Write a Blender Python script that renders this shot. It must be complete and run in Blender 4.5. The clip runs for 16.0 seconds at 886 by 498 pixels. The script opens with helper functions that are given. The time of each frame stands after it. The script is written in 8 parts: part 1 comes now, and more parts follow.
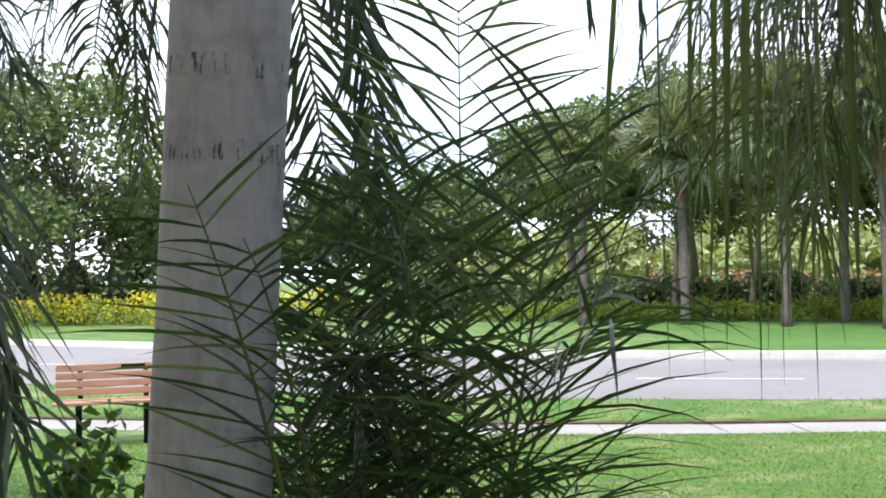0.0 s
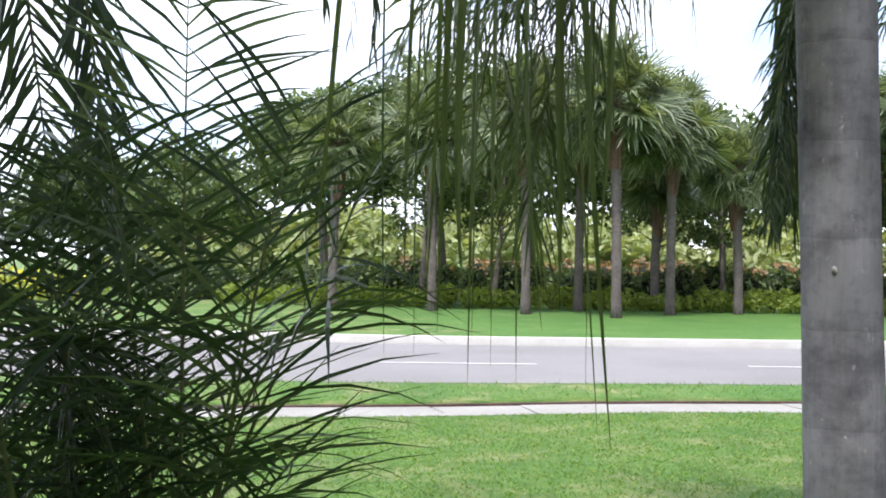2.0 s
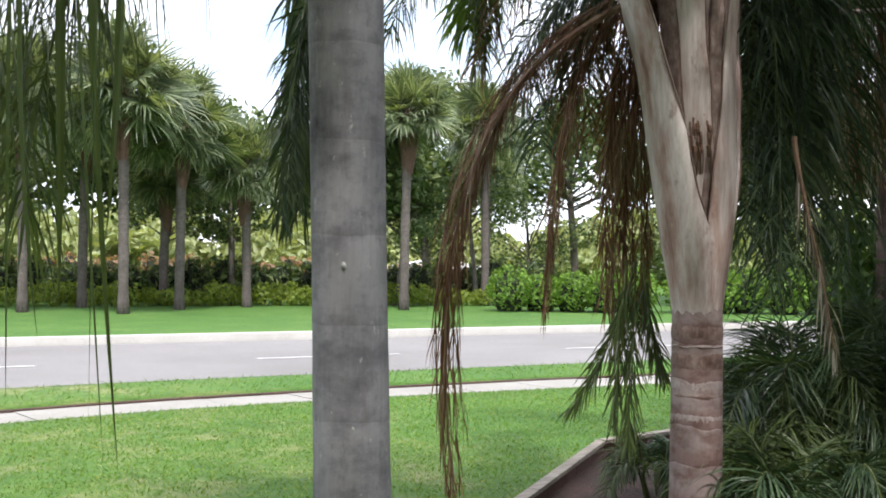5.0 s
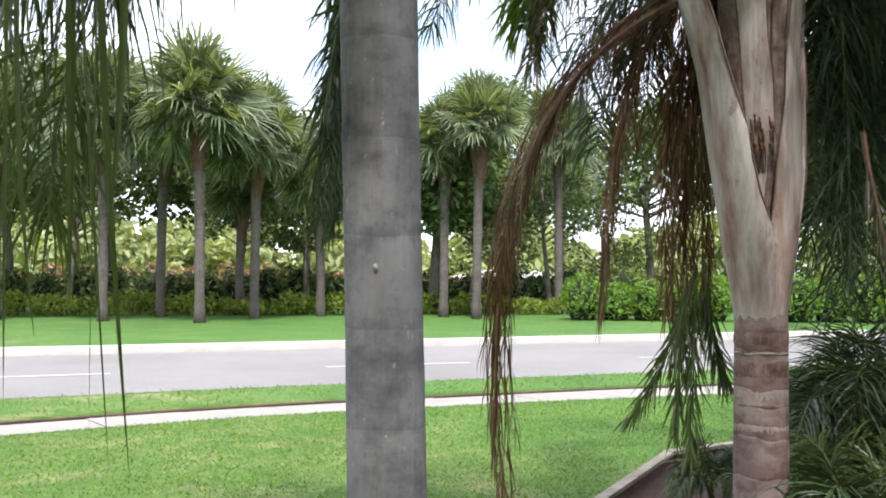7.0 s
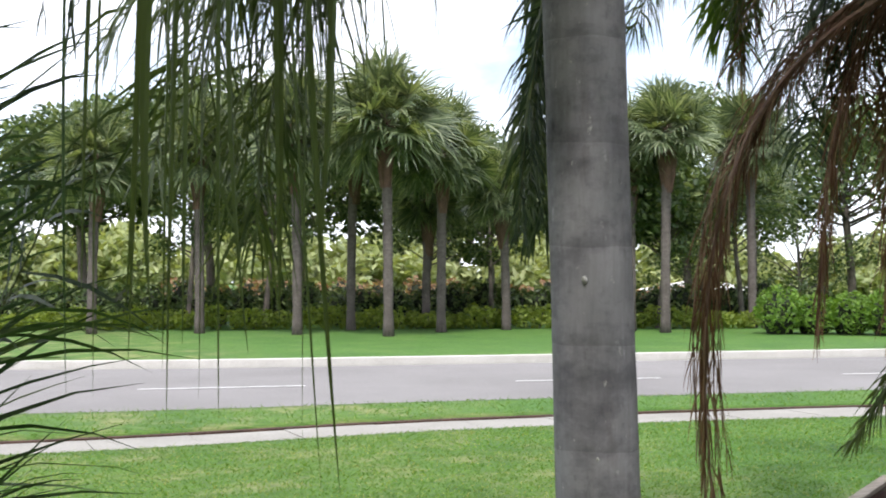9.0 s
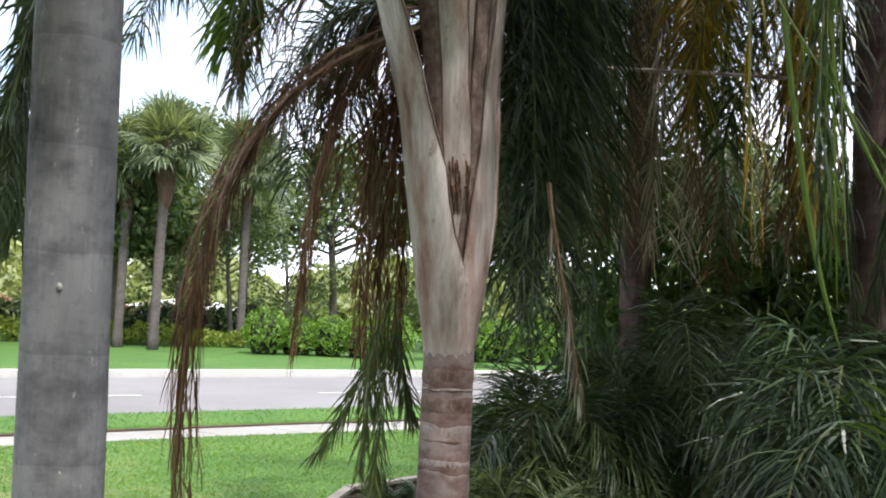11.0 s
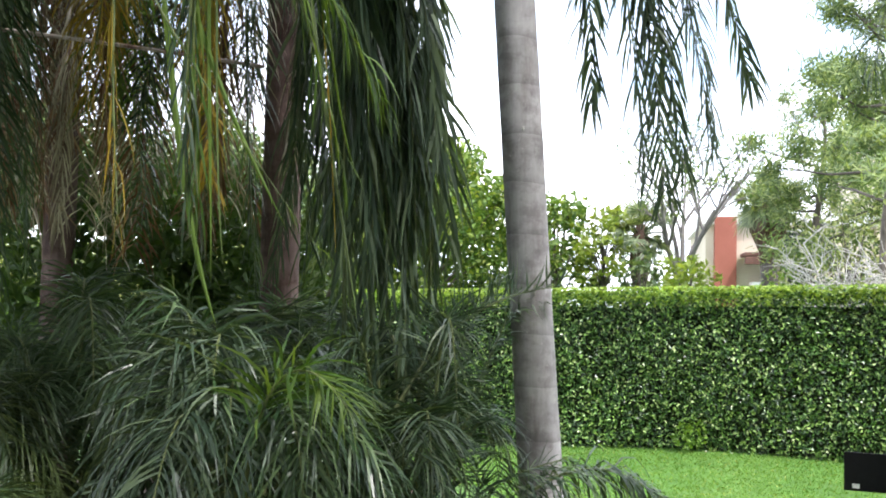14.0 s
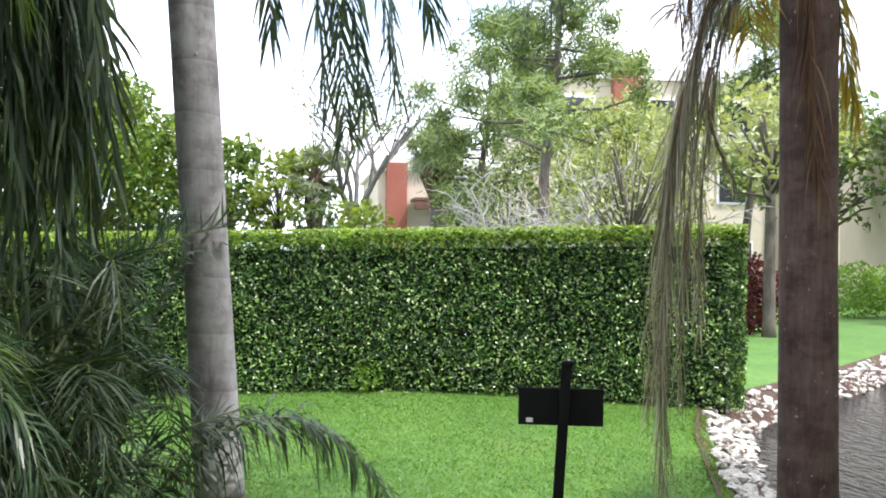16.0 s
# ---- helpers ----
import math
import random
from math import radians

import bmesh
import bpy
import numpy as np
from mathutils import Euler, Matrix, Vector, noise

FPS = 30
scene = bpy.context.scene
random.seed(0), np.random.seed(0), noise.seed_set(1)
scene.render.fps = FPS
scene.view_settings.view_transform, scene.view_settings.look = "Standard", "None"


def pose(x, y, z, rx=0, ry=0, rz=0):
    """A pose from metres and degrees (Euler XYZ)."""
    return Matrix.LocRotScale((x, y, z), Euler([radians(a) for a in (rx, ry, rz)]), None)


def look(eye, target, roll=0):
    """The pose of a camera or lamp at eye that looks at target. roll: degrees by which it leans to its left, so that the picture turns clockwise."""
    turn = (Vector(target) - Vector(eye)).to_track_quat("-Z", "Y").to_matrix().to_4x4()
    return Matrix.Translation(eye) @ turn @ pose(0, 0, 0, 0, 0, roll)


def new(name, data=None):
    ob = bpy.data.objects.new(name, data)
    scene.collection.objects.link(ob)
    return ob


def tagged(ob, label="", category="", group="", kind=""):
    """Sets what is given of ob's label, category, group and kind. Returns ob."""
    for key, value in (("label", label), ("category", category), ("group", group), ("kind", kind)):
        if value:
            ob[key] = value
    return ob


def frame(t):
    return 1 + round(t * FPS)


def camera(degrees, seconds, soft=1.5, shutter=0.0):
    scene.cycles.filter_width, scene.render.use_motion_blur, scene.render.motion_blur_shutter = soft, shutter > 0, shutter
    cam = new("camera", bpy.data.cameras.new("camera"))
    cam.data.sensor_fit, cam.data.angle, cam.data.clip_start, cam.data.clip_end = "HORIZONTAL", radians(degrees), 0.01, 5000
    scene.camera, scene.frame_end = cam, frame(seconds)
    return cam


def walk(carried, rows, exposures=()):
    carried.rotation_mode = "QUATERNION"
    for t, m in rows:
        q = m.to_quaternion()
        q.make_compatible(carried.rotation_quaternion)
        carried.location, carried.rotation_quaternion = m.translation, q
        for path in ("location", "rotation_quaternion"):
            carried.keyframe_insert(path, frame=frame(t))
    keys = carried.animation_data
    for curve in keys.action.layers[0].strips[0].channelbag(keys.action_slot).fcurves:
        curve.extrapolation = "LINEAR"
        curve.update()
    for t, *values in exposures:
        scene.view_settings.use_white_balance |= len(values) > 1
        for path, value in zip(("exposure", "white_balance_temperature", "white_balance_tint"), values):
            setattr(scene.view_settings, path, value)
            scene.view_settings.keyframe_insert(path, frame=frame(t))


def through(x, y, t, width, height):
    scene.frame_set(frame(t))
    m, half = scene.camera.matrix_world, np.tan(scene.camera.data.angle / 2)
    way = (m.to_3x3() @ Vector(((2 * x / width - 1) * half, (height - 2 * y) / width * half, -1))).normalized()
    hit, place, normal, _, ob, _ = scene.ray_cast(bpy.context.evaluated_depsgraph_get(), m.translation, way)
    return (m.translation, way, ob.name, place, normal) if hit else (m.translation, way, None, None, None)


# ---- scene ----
cam = camera(45.82, 16.0, 1.85, 0.1)
PATH = [
    (0.0, pose(0.000, 0.000, 1.642, 91.57, 1.08, 0.00)),
    (0.5, pose(0.063, -0.003, 1.644, 91.50, 0.43, -3.22)),
    (1.0, pose(0.085, -0.034, 1.645, 91.23, -0.50, -6.88)),
    (1.5, pose(0.100, -0.067, 1.638, 90.87, -0.61, -9.98)),
    (2.0, pose(0.080, -0.019, 1.633, 90.65, -0.63, -13.43)),
    (2.5, pose(-0.018, -0.029, 1.636, 90.59, -0.34, -18.67)),
    (3.0, pose(-0.007, 0.043, 1.640, 90.85, -0.11, -27.53)),
    (3.5, pose(-0.021, 0.044, 1.643, 91.24, -0.92, -37.04)),
    (3.7, pose(0.000, 0.062, 1.643, 91.25, -0.75, -39.69)),
    (5.8, pose(0.222, 0.096, 1.631, 90.05, -0.17, -39.17)),
    (6.0, pose(0.256, 0.088, 1.628, 90.23, -0.22, -38.07)),
    (6.5, pose(0.292, 0.089, 1.624, 90.67, -0.86, -36.73)),
    (7.0, pose(0.295, 0.119, 1.618, 91.06, -0.31, -35.63)),
    (7.5, pose(0.264, 0.133, 1.616, 91.55, 1.16, -29.54)),
    (8.0, pose(0.254, 0.200, 1.614, 91.92, 2.47, -19.34)),
    (8.5, pose(0.271, 0.223, 1.615, 91.82, 1.48, -19.21)),
    (9.0, pose(0.307, 0.267, 1.616, 91.78, 0.10, -25.64)),
    (9.5, pose(0.259, 0.217, 1.610, 91.98, -0.90, -33.28)),
    (10.0, pose(0.290, 0.312, 1.608, 92.11, -0.26, -40.77)),
    (10.2, pose(0.310, 0.318, 1.609, 92.49, -0.84, -43.63)),
    (12.3, pose(0.307, 0.005, 1.588, 93.36, -2.42, -66.36)),
    (12.5, pose(0.343, 0.019, 1.607, 93.37, -2.12, -68.86)),
    (13.0, pose(0.428, -0.046, 1.615, 93.37, -2.02, -73.65)),
    (13.5, pose(0.475, -0.118, 1.595, 93.43, -0.71, -77.33)),
    (14.0, pose(0.456, -0.213, 1.611, 92.96, -1.22, -80.19)),
    (14.5, pose(0.521, -0.246, 1.608, 92.57, -0.65, -83.53)),
    (15.0, pose(0.596, -0.252, 1.600, 91.69, -0.52, -88.41)),
    (15.5, pose(0.652, -0.207, 1.604, 90.83, -0.58, -93.87)),
    (16.0, pose(0.765, -0.174, 1.586, 90.27, -0.79, -97.89)),
]
EXPO = [(t, e, 6080 if t < 2.5 else 6320 if t < 11 else 6220, 17 if t < 2.5 else 15) for t, e in ((0.0, 0.62), (2.0, 0.58), (3.0, 0.38), (3.7, 0.36), (6.0, 0.77), (7.2, 0.7), (8.0, 0.5), (9.0, 0.35), (10.2, 0.34), (11.4, 1.2), (12.4, 2.58), (12.8, 2.5), (13.3, 2.02), (14.0, 1.36), (14.6, 1.18), (16.0, 1.15))]
walk(cam, PATH, EXPO)

# ---- world and sun ----
SUN_AZ, SUN_EL = radians(212), radians(60)   # compass bearing from +y, clockwise
world = bpy.data.worlds.new("sky")
scene.world = world
world.use_nodes = True
wn, wl = world.node_tree.nodes, world.node_tree.links
sky = wn.new("ShaderNodeTexSky")
sky.sky_type, sky.sun_disc, sky.sun_elevation, sky.sun_rotation = "NISHITA", False, SUN_EL, SUN_AZ
sky.air_density, sky.dust_density = 1.0, 1.5
tc = wn.new("ShaderNodeTexCoord")
mp = wn.new("ShaderNodeMapping")
mp.inputs["Scale"].default_value = (1.0, 1.0, 2.2)
cl = wn.new("ShaderNodeTexNoise")
cl.inputs["Scale"].default_value, cl.inputs["Detail"].default_value, cl.inputs["Roughness"].default_value = 2.6, 7.0, 0.55
rmp = wn.new("ShaderNodeValToRGB")
rmp.color_ramp.elements[0].position, rmp.color_ramp.elements[1].position = 0.36, 0.54
mx = wn.new("ShaderNodeMix")
mx.data_type = "RGBA"
mx.inputs["B"].default_value = (14.0, 14.4, 15.0, 1)
bg = wn["Background"]
bg.inputs["Strength"].default_value = 0.11
wl.new(tc.outputs["Generated"], mp.inputs["Vector"])
wl.new(mp.outputs["Vector"], cl.inputs["Vector"])
wl.new(cl.outputs["Fac"], rmp.inputs["Fac"])
wl.new(rmp.outputs["Color"], mx.inputs["Factor"])
hz = wn.new("ShaderNodeMix")
hz.data_type, hz.blend_type = "RGBA", "ADD"
hz.inputs["Factor"].default_value, hz.inputs["B"].default_value = 1.0, (3.4, 4.2, 4.8, 1)
wl.new(sky.outputs["Color"], hz.inputs["A"])
wl.new(hz.outputs["Result"], mx.inputs["A"])
wl.new(mx.outputs["Result"], bg.inputs["Color"])

sun = new("sun", bpy.data.lights.new("sun", "SUN"))
sun.data.energy, sun.data.angle, sun.data.color = 3.2, radians(2.0), (1.0, 0.96, 0.88)
sdir = Vector((math.sin(SUN_AZ) * math.cos(SUN_EL), math.cos(SUN_AZ) * math.cos(SUN_EL), math.sin(SUN_EL)))
sun.matrix_world = look(sdir * 80, (0, 0, 0))

# ---- materials ----
def base_mat(name, rough=0.8):
    m = bpy.data.materials.new(name)
    m.use_nodes = True
    nt = m.node_tree
    b = nt.nodes["Principled BSDF"]
    b.inputs["Roughness"].default_value = rough
    return m, nt, b


def ramp_node(nt, stops):
    r = nt.nodes.new("ShaderNodeValToRGB")
    e = r.color_ramp.elements
    while len(e) < len(stops):
        e.new(0.5)
    for k, (p, c) in enumerate(stops):
        e[k].position, e[k].color = p, (*c, 1)
    return r


def noise_node(nt, scale, detail=4.0, rough=0.55, stretch=None, space="Object"):
    n = nt.nodes.new("ShaderNodeTexNoise")
    n.inputs["Scale"].default_value, n.inputs["Detail"].default_value, n.inputs["Roughness"].default_value = scale, detail, rough
    t = nt.nodes.new("ShaderNodeTexCoord")
    if stretch:
        mpn = nt.nodes.new("ShaderNodeMapping")
        mpn.inputs["Scale"].default_value = stretch
        nt.links.new(t.outputs[space], mpn.inputs["Vector"])
        nt.links.new(mpn.outputs["Vector"], n.inputs["Vector"])
    else:
        nt.links.new(t.outputs[space], n.inputs["Vector"])
    return n


def mix_node(nt, a, b, fac, mode="MIX"):
    m = nt.nodes.new("ShaderNodeMix")
    m.data_type, m.blend_type = "RGBA", mode
    for sock, v in (("A", a), ("B", b), ("Factor", fac)):
        if isinstance(v, bpy.types.NodeSocket):
            nt.links.new(v, m.inputs[sock])
        elif sock == "Factor":
            m.inputs["Factor"].default_value = v
        else:
            m.inputs[sock].default_value = (*v, 1)
    return m.outputs["Result"]


def bump(nt, b, height, strength=0.3, dist=0.02):
    n = nt.nodes.new("ShaderNodeBump")
    n.inputs["Strength"].default_value, n.inputs["Distance"].default_value = strength, dist
    nt.links.new(height, n.inputs["Height"])
    nt.links.new(n.outputs["Normal"], b.inputs["Normal"])


def two_scale(name, stops, big=1.0, small=30.0, rough=0.8, bumps=0.3, dist=0.01, stretch=None, amount=0.5, dark=(0.3, 0.3, 0.3)):
    """A surface with broad stains and a fine grain."""
    m, nt, b = base_mat(name, rough)
    n1 = noise_node(nt, big, 5, 0.6)
    n2 = noise_node(nt, small, 6, 0.65, stretch)
    r1 = ramp_node(nt, stops)
    nt.links.new(n1.outputs["Fac"], r1.inputs["Fac"])
    r2 = ramp_node(nt, [(0.35, dark), (0.65, (1, 1, 1))])
    nt.links.new(n2.outputs["Fac"], r2.inputs["Fac"])
    c = mix_node(nt, r1.outputs["Color"], r2.outputs["Color"], amount, "MULTIPLY")
    nt.links.new(c, b.inputs["Base Color"])
    bump(nt, b, n2.outputs["Fac"], bumps, dist)
    return m


def leaf_mat(name, stops, rough=0.45, through=0.35, by="Random Per Island", spec=0.4):
    """Leaf blades: colour varies from blade to blade, some light passes through."""
    m, nt, b = base_mat(name, rough)
    g = nt.nodes.new("ShaderNodeNewGeometry")
    r = ramp_node(nt, stops)
    nt.links.new(g.outputs["Random Per Island"], r.inputs["Fac"])
    n = noise_node(nt, 1.3, 3)
    rn = ramp_node(nt, [(0.3, (0.6, 0.6, 0.55)), (0.7, (1.0, 1.0, 1.0))])
    nt.links.new(n.outputs["Fac"], rn.inputs["Fac"])
    c = mix_node(nt, r.outputs["Color"], rn.outputs["Color"], 0.7, "MULTIPLY")
    nt.links.new(c, b.inputs["Base Color"])
    b.inputs["Specular IOR Level"].default_value = spec
    tr = nt.nodes.new("ShaderNodeBsdfTranslucent")
    warm = mix_node(nt, c, (1.5, 1.45, 0.5), 1.0, "MULTIPLY")
    nt.links.new(warm, tr.inputs["Color"])
    ms = nt.nodes.new("ShaderNodeMixShader")
    ms.inputs["Fac"].default_value = through
    nt.links.new(b.outputs[0], ms.inputs[1])
    nt.links.new(tr.outputs[0], ms.inputs[2])
    nt.links.new(ms.outputs[0], nt.nodes["Material Output"].inputs["Surface"])
    return m


def grass_mat():
    m, nt, b = base_mat("lawn_grass", 0.85)
    n1 = noise_node(nt, 0.6, 7, 0.68)
    n2 = noise_node(nt, 9.0, 8, 0.7)
    n3 = noise_node(nt, 70.0, 3, 0.7)
    r1 = ramp_node(nt, [(0.3, (0.045, 0.14, 0.015)), (0.52, (0.072, 0.185, 0.022)), (0.78, (0.125, 0.22, 0.04))])
    nt.links.new(n1.outputs["Fac"], r1.inputs["Fac"])
    r2 = ramp_node(nt, [(0.34, (0.42, 0.5, 0.36)), (0.62, (1.2, 1.12, 1.05))])
    nt.links.new(n2.outputs["Fac"], r2.inputs["Fac"])
    r3 = ramp_node(nt, [(0.3, (0.6, 0.6, 0.6)), (0.7, (1.15, 1.15, 1.15))])
    nt.links.new(n3.outputs["Fac"], r3.inputs["Fac"])
    c = mix_node(nt, r1.outputs["Color"], r2.outputs["Color"], 0.8, "MULTIPLY")
    c = mix_node(nt, c, r3.outputs["Color"], 0.8, "MULTIPLY")
    n4 = noise_node(nt, 1.1, 6, 0.7)
    r4 = ramp_node(nt, [(0.49, (0, 0, 0)), (0.68, (0.65, 0.65, 0.65))])
    nt.links.new(n4.outputs["Fac"], r4.inputs["Fac"])
    tx = nt.nodes.new("ShaderNodeTexCoord")
    sx = nt.nodes.new("ShaderNodeSeparateXYZ")
    nt.links.new(tx.outputs["Object"], sx.inputs["Vector"])
    mr = nt.nodes.new("ShaderNodeMapRange")
    for sock, v in (("From Min", 5.2), ("From Max", 7.2), ("To Min", 1.0), ("To Max", 0.08)):
        mr.inputs[sock].default_value = v
    nt.links.new(sx.outputs["X"], mr.inputs["Value"])
    c = mix_node(nt, c, mix_node(nt, c, (1.18, 1.0, 1.05), 1.0, "MULTIPLY"), mr.outputs["Result"])
    worn = mix_node(nt, (0, 0, 0), r4.outputs["Color"], mr.outputs["Result"])
    c = mix_node(nt, c, (0.3, 0.27, 0.13), worn)
    nt.links.new(c, b.inputs["Base Color"])
    bump(nt, b, n3.outputs["Fac"], 0.4, 0.02)
    return m


def trunk_mat(name, low, high, ring=0.8, freq=1.6, fleck=0.5, fibre=0.35, stain=(0.62, 0.6, 0.6), banded=False, torn=(0.09, 0.05, 0.04)):
    """Palm bark: soft rings up the stem, pale lichen flecks, fine upright fibres and broad stains."""
    m, nt, b = base_mat(name, 0.85)
    n1 = noise_node(nt, 2.6, 6, 0.62, (1, 1, 0.8))
    r1 = ramp_node(nt, [(0.28, low), (0.72, high)])
    nt.links.new(n1.outputs["Fac"], r1.inputs["Fac"])
    w = nt.nodes.new("ShaderNodeTexWave")
    w.wave_type, w.bands_direction, w.wave_profile = "BANDS", "Z", "SAW"
    w.inputs["Scale"].default_value, w.inputs["Distortion"].default_value, w.inputs["Detail"].default_value = freq, 2.2 if banded else 1.6, 4
    w.inputs["Detail Scale"].default_value = 2.2 if banded else 1.0
    t = nt.nodes.new("ShaderNodeTexCoord")
    nt.links.new(t.outputs["Object"], w.inputs["Vector"])
    if banded:
        rw = ramp_node(nt, [(0.0, (0.5, 0.38, 0.35)), (0.07, (0.68, 0.53, 0.5)), (0.36, (0.78, 0.63, 0.6)), (0.48, (0.98, 0.95, 0.95)), (0.7, (1.1, 1.06, 1.05)), (0.93, (0.95, 0.9, 0.9)), (1.0, (1.3, 1.25, 1.25))])
    else:
        rw = ramp_node(nt, [(0.0, (ring, ring, ring)), (0.18, (1, 1, 1)), (0.8, (0.95, 0.95, 0.95)), (1.0, (1.08, 1.08, 1.08))])
    nt.links.new(w.outputs["Fac"], rw.inputs["Fac"])
    n2 = noise_node(nt, 60, 6, 0.7, (1.0, 1.0, 0.12))
    r2 = ramp_node(nt, [(0.35, (0.7, 0.69, 0.68)), (0.62, (1.08, 1.08, 1.08))])
    nt.links.new(n2.outputs["Fac"], r2.inputs["Fac"])
    n3 = noise_node(nt, 24, 5, 0.7, (1.0, 1.0, 0.45))
    r3 = ramp_node(nt, [(0.3, (0.75, 0.75, 0.75)), (0.42, (1, 1, 1)), (0.66, (1, 1, 1)), (0.74, (1.7, 1.7, 1.66))])
    nt.links.new(n3.outputs["Fac"], r3.inputs["Fac"])
    n4 = noise_node(nt, 6.5, 8, 0.68, (1.0, 1.0, 1.5))
    r4 = ramp_node(nt, [(0.38, stain), (0.54, (1, 1, 1))])
    nt.links.new(n4.outputs["Fac"], r4.inputs["Fac"])
    c = mix_node(nt, r1.outputs["Color"], rw.outputs["Color"], 0.9 if banded else 0.5, "MULTIPLY")
    c = mix_node(nt, c, r2.outputs["Color"], fibre, "MULTIPLY")
    c = mix_node(nt, c, r3.outputs["Color"], fleck, "MULTIPLY")
    c = mix_node(nt, c, r4.outputs["Color"], 0.8, "MULTIPLY")
    n5 = noise_node(nt, 11, 6, 0.65, (1.0, 1.0, 0.22))
    r5 = ramp_node(nt, [(0.3, (0.62, 0.58, 0.57)), (0.47, (1, 1, 1)), (0.6, (1, 1, 1)), (0.75, (1.18, 1.17, 1.16))])
    nt.links.new(n5.outputs["Fac"], r5.inputs["Fac"])
    c = mix_node(nt, c, r5.outputs["Color"], 0.75, "MULTIPLY")
    n6 = noise_node(nt, 14 if banded else 36, 5, 0.6, (1.0, 1.0, 0.7))
    r6 = ramp_node(nt, [(0.67, (0, 0, 0)), (0.72, (0.7, 0.7, 0.7))])
    nt.links.new(n6.outputs["Fac"], r6.inputs["Fac"])
    c = mix_node(nt, c, torn if banded else (0.5, 0.49, 0.47), r6.outputs["Color"])
    nt.links.new(c, b.inputs["Base Color"])
    h = mix_node(nt, n2.outputs["Color"], rw.outputs["Color"], 0.6 if banded else 0.25)
    bump(nt, b, h, 0.3, 0.006)
    return m


GRASS = grass_mat()
ASPHALT = two_scale("asphalt", [(0.3, (0.195, 0.185, 0.18)), (0.7, (0.258, 0.247, 0.242))], 0.25, 60, 0.9, 0.3, 0.01, None, 0.35)
CONCRETE = two_scale("concrete_path", [(0.3, (0.27, 0.258, 0.23)), (0.7, (0.36, 0.348, 0.315))], 0.8, 40, 0.9, 0.2, 0.005, None, 0.35)
KERB = two_scale("kerb_concrete", [(0.3, (0.55, 0.53, 0.49)), (0.7, (0.68, 0.66, 0.62))], 1.5, 50, 0.85, 0.2, 0.005, None, 0.3)
PAINT = two_scale("road_paint", [(0.3, (0.55, 0.55, 0.53)), (0.7, (0.75, 0.75, 0.73))], 4, 60, 0.7, 0.2, 0.003, None, 0.4)
BARK_GREY = trunk_mat("grey_palm_bark", (0.13, 0.129, 0.148), (0.38, 0.377, 0.4), 0.6, 1.1, 1.0, 0.4, (0.56, 0.55, 0.58))
BARK_LIGHT = trunk_mat("light_grey_palm_bark", (0.24, 0.232, 0.24), (0.45, 0.44, 0.45), 0.45, 1.1, 0.9, 0.35, (0.6, 0.57, 0.58))
BARK_PALE = trunk_mat("pale_palm_bark", (0.315, 0.3, 0.318), (0.435, 0.415, 0.435), 0.9, 0.35, 0.6, 0.35, (0.74, 0.73, 0.74))
BARK_RED = trunk_mat("reddish_palm_bark", (0.215, 0.170, 0.166), (0.332, 0.286, 0.278), 0.6, 1.7, 0.45, 0.3, (0.45, 0.3, 0.26), True)
BARK_BROWN = trunk_mat("brown_fibrous_bark", (0.05, 0.028, 0.025), (0.195, 0.135, 0.123), 0.85, 1.0, 0.6, 1.0, (0.45, 0.3, 0.27))
BARK_TREE = two_scale("tree_bark", [(0.3, (0.10, 0.085, 0.07)), (0.7, (0.2, 0.17, 0.145))], 2, 14, 0.9, 0.6, 0.03, (1, 1, 0.25), 0.7)


def sheath_mat():
    """Split leaf bases: pinkish grey skin, brown worn patches that run upright, fine fibres, dark pits."""
    m, nt, b = base_mat("leaf_base_sheath", 0.75)
    n1 = noise_node(nt, 7.0, 6, 0.62, (1, 1, 0.22))
    r1 = ramp_node(nt, [(0.32, (0.209, 0.117, 0.094)), (0.43, (0.394, 0.283, 0.246)), (0.51, (0.468, 0.406, 0.381)), (0.62, (0.579, 0.529, 0.504)), (0.78, (0.714, 0.677, 0.653))])
    nt.links.new(n1.outputs["Fac"], r1.inputs["Fac"])
    n2 = noise_node(nt, 70, 6, 0.7, (1, 1, 0.06))
    r2 = ramp_node(nt, [(0.34, (0.62, 0.56, 0.53)), (0.6, (1.05, 1.05, 1.05))])
    nt.links.new(n2.outputs["Fac"], r2.inputs["Fac"])
    c = mix_node(nt, r1.outputs["Color"], r2.outputs["Color"], 0.6, "MULTIPLY")
    n3 = noise_node(nt, 12, 7, 0.72, (1, 1, 0.45))
    r3 = ramp_node(nt, [(0.58, (0, 0, 0)), (0.68, (0.7, 0.7, 0.7))])
    nt.links.new(n3.outputs["Fac"], r3.inputs["Fac"])
    c = mix_node(nt, c, (0.2, 0.12, 0.095), r3.outputs["Color"])
    nt.links.new(c, b.inputs["Base Color"])
    bump(nt, b, n2.outputs["Fac"], 0.4, 0.008)
    return m


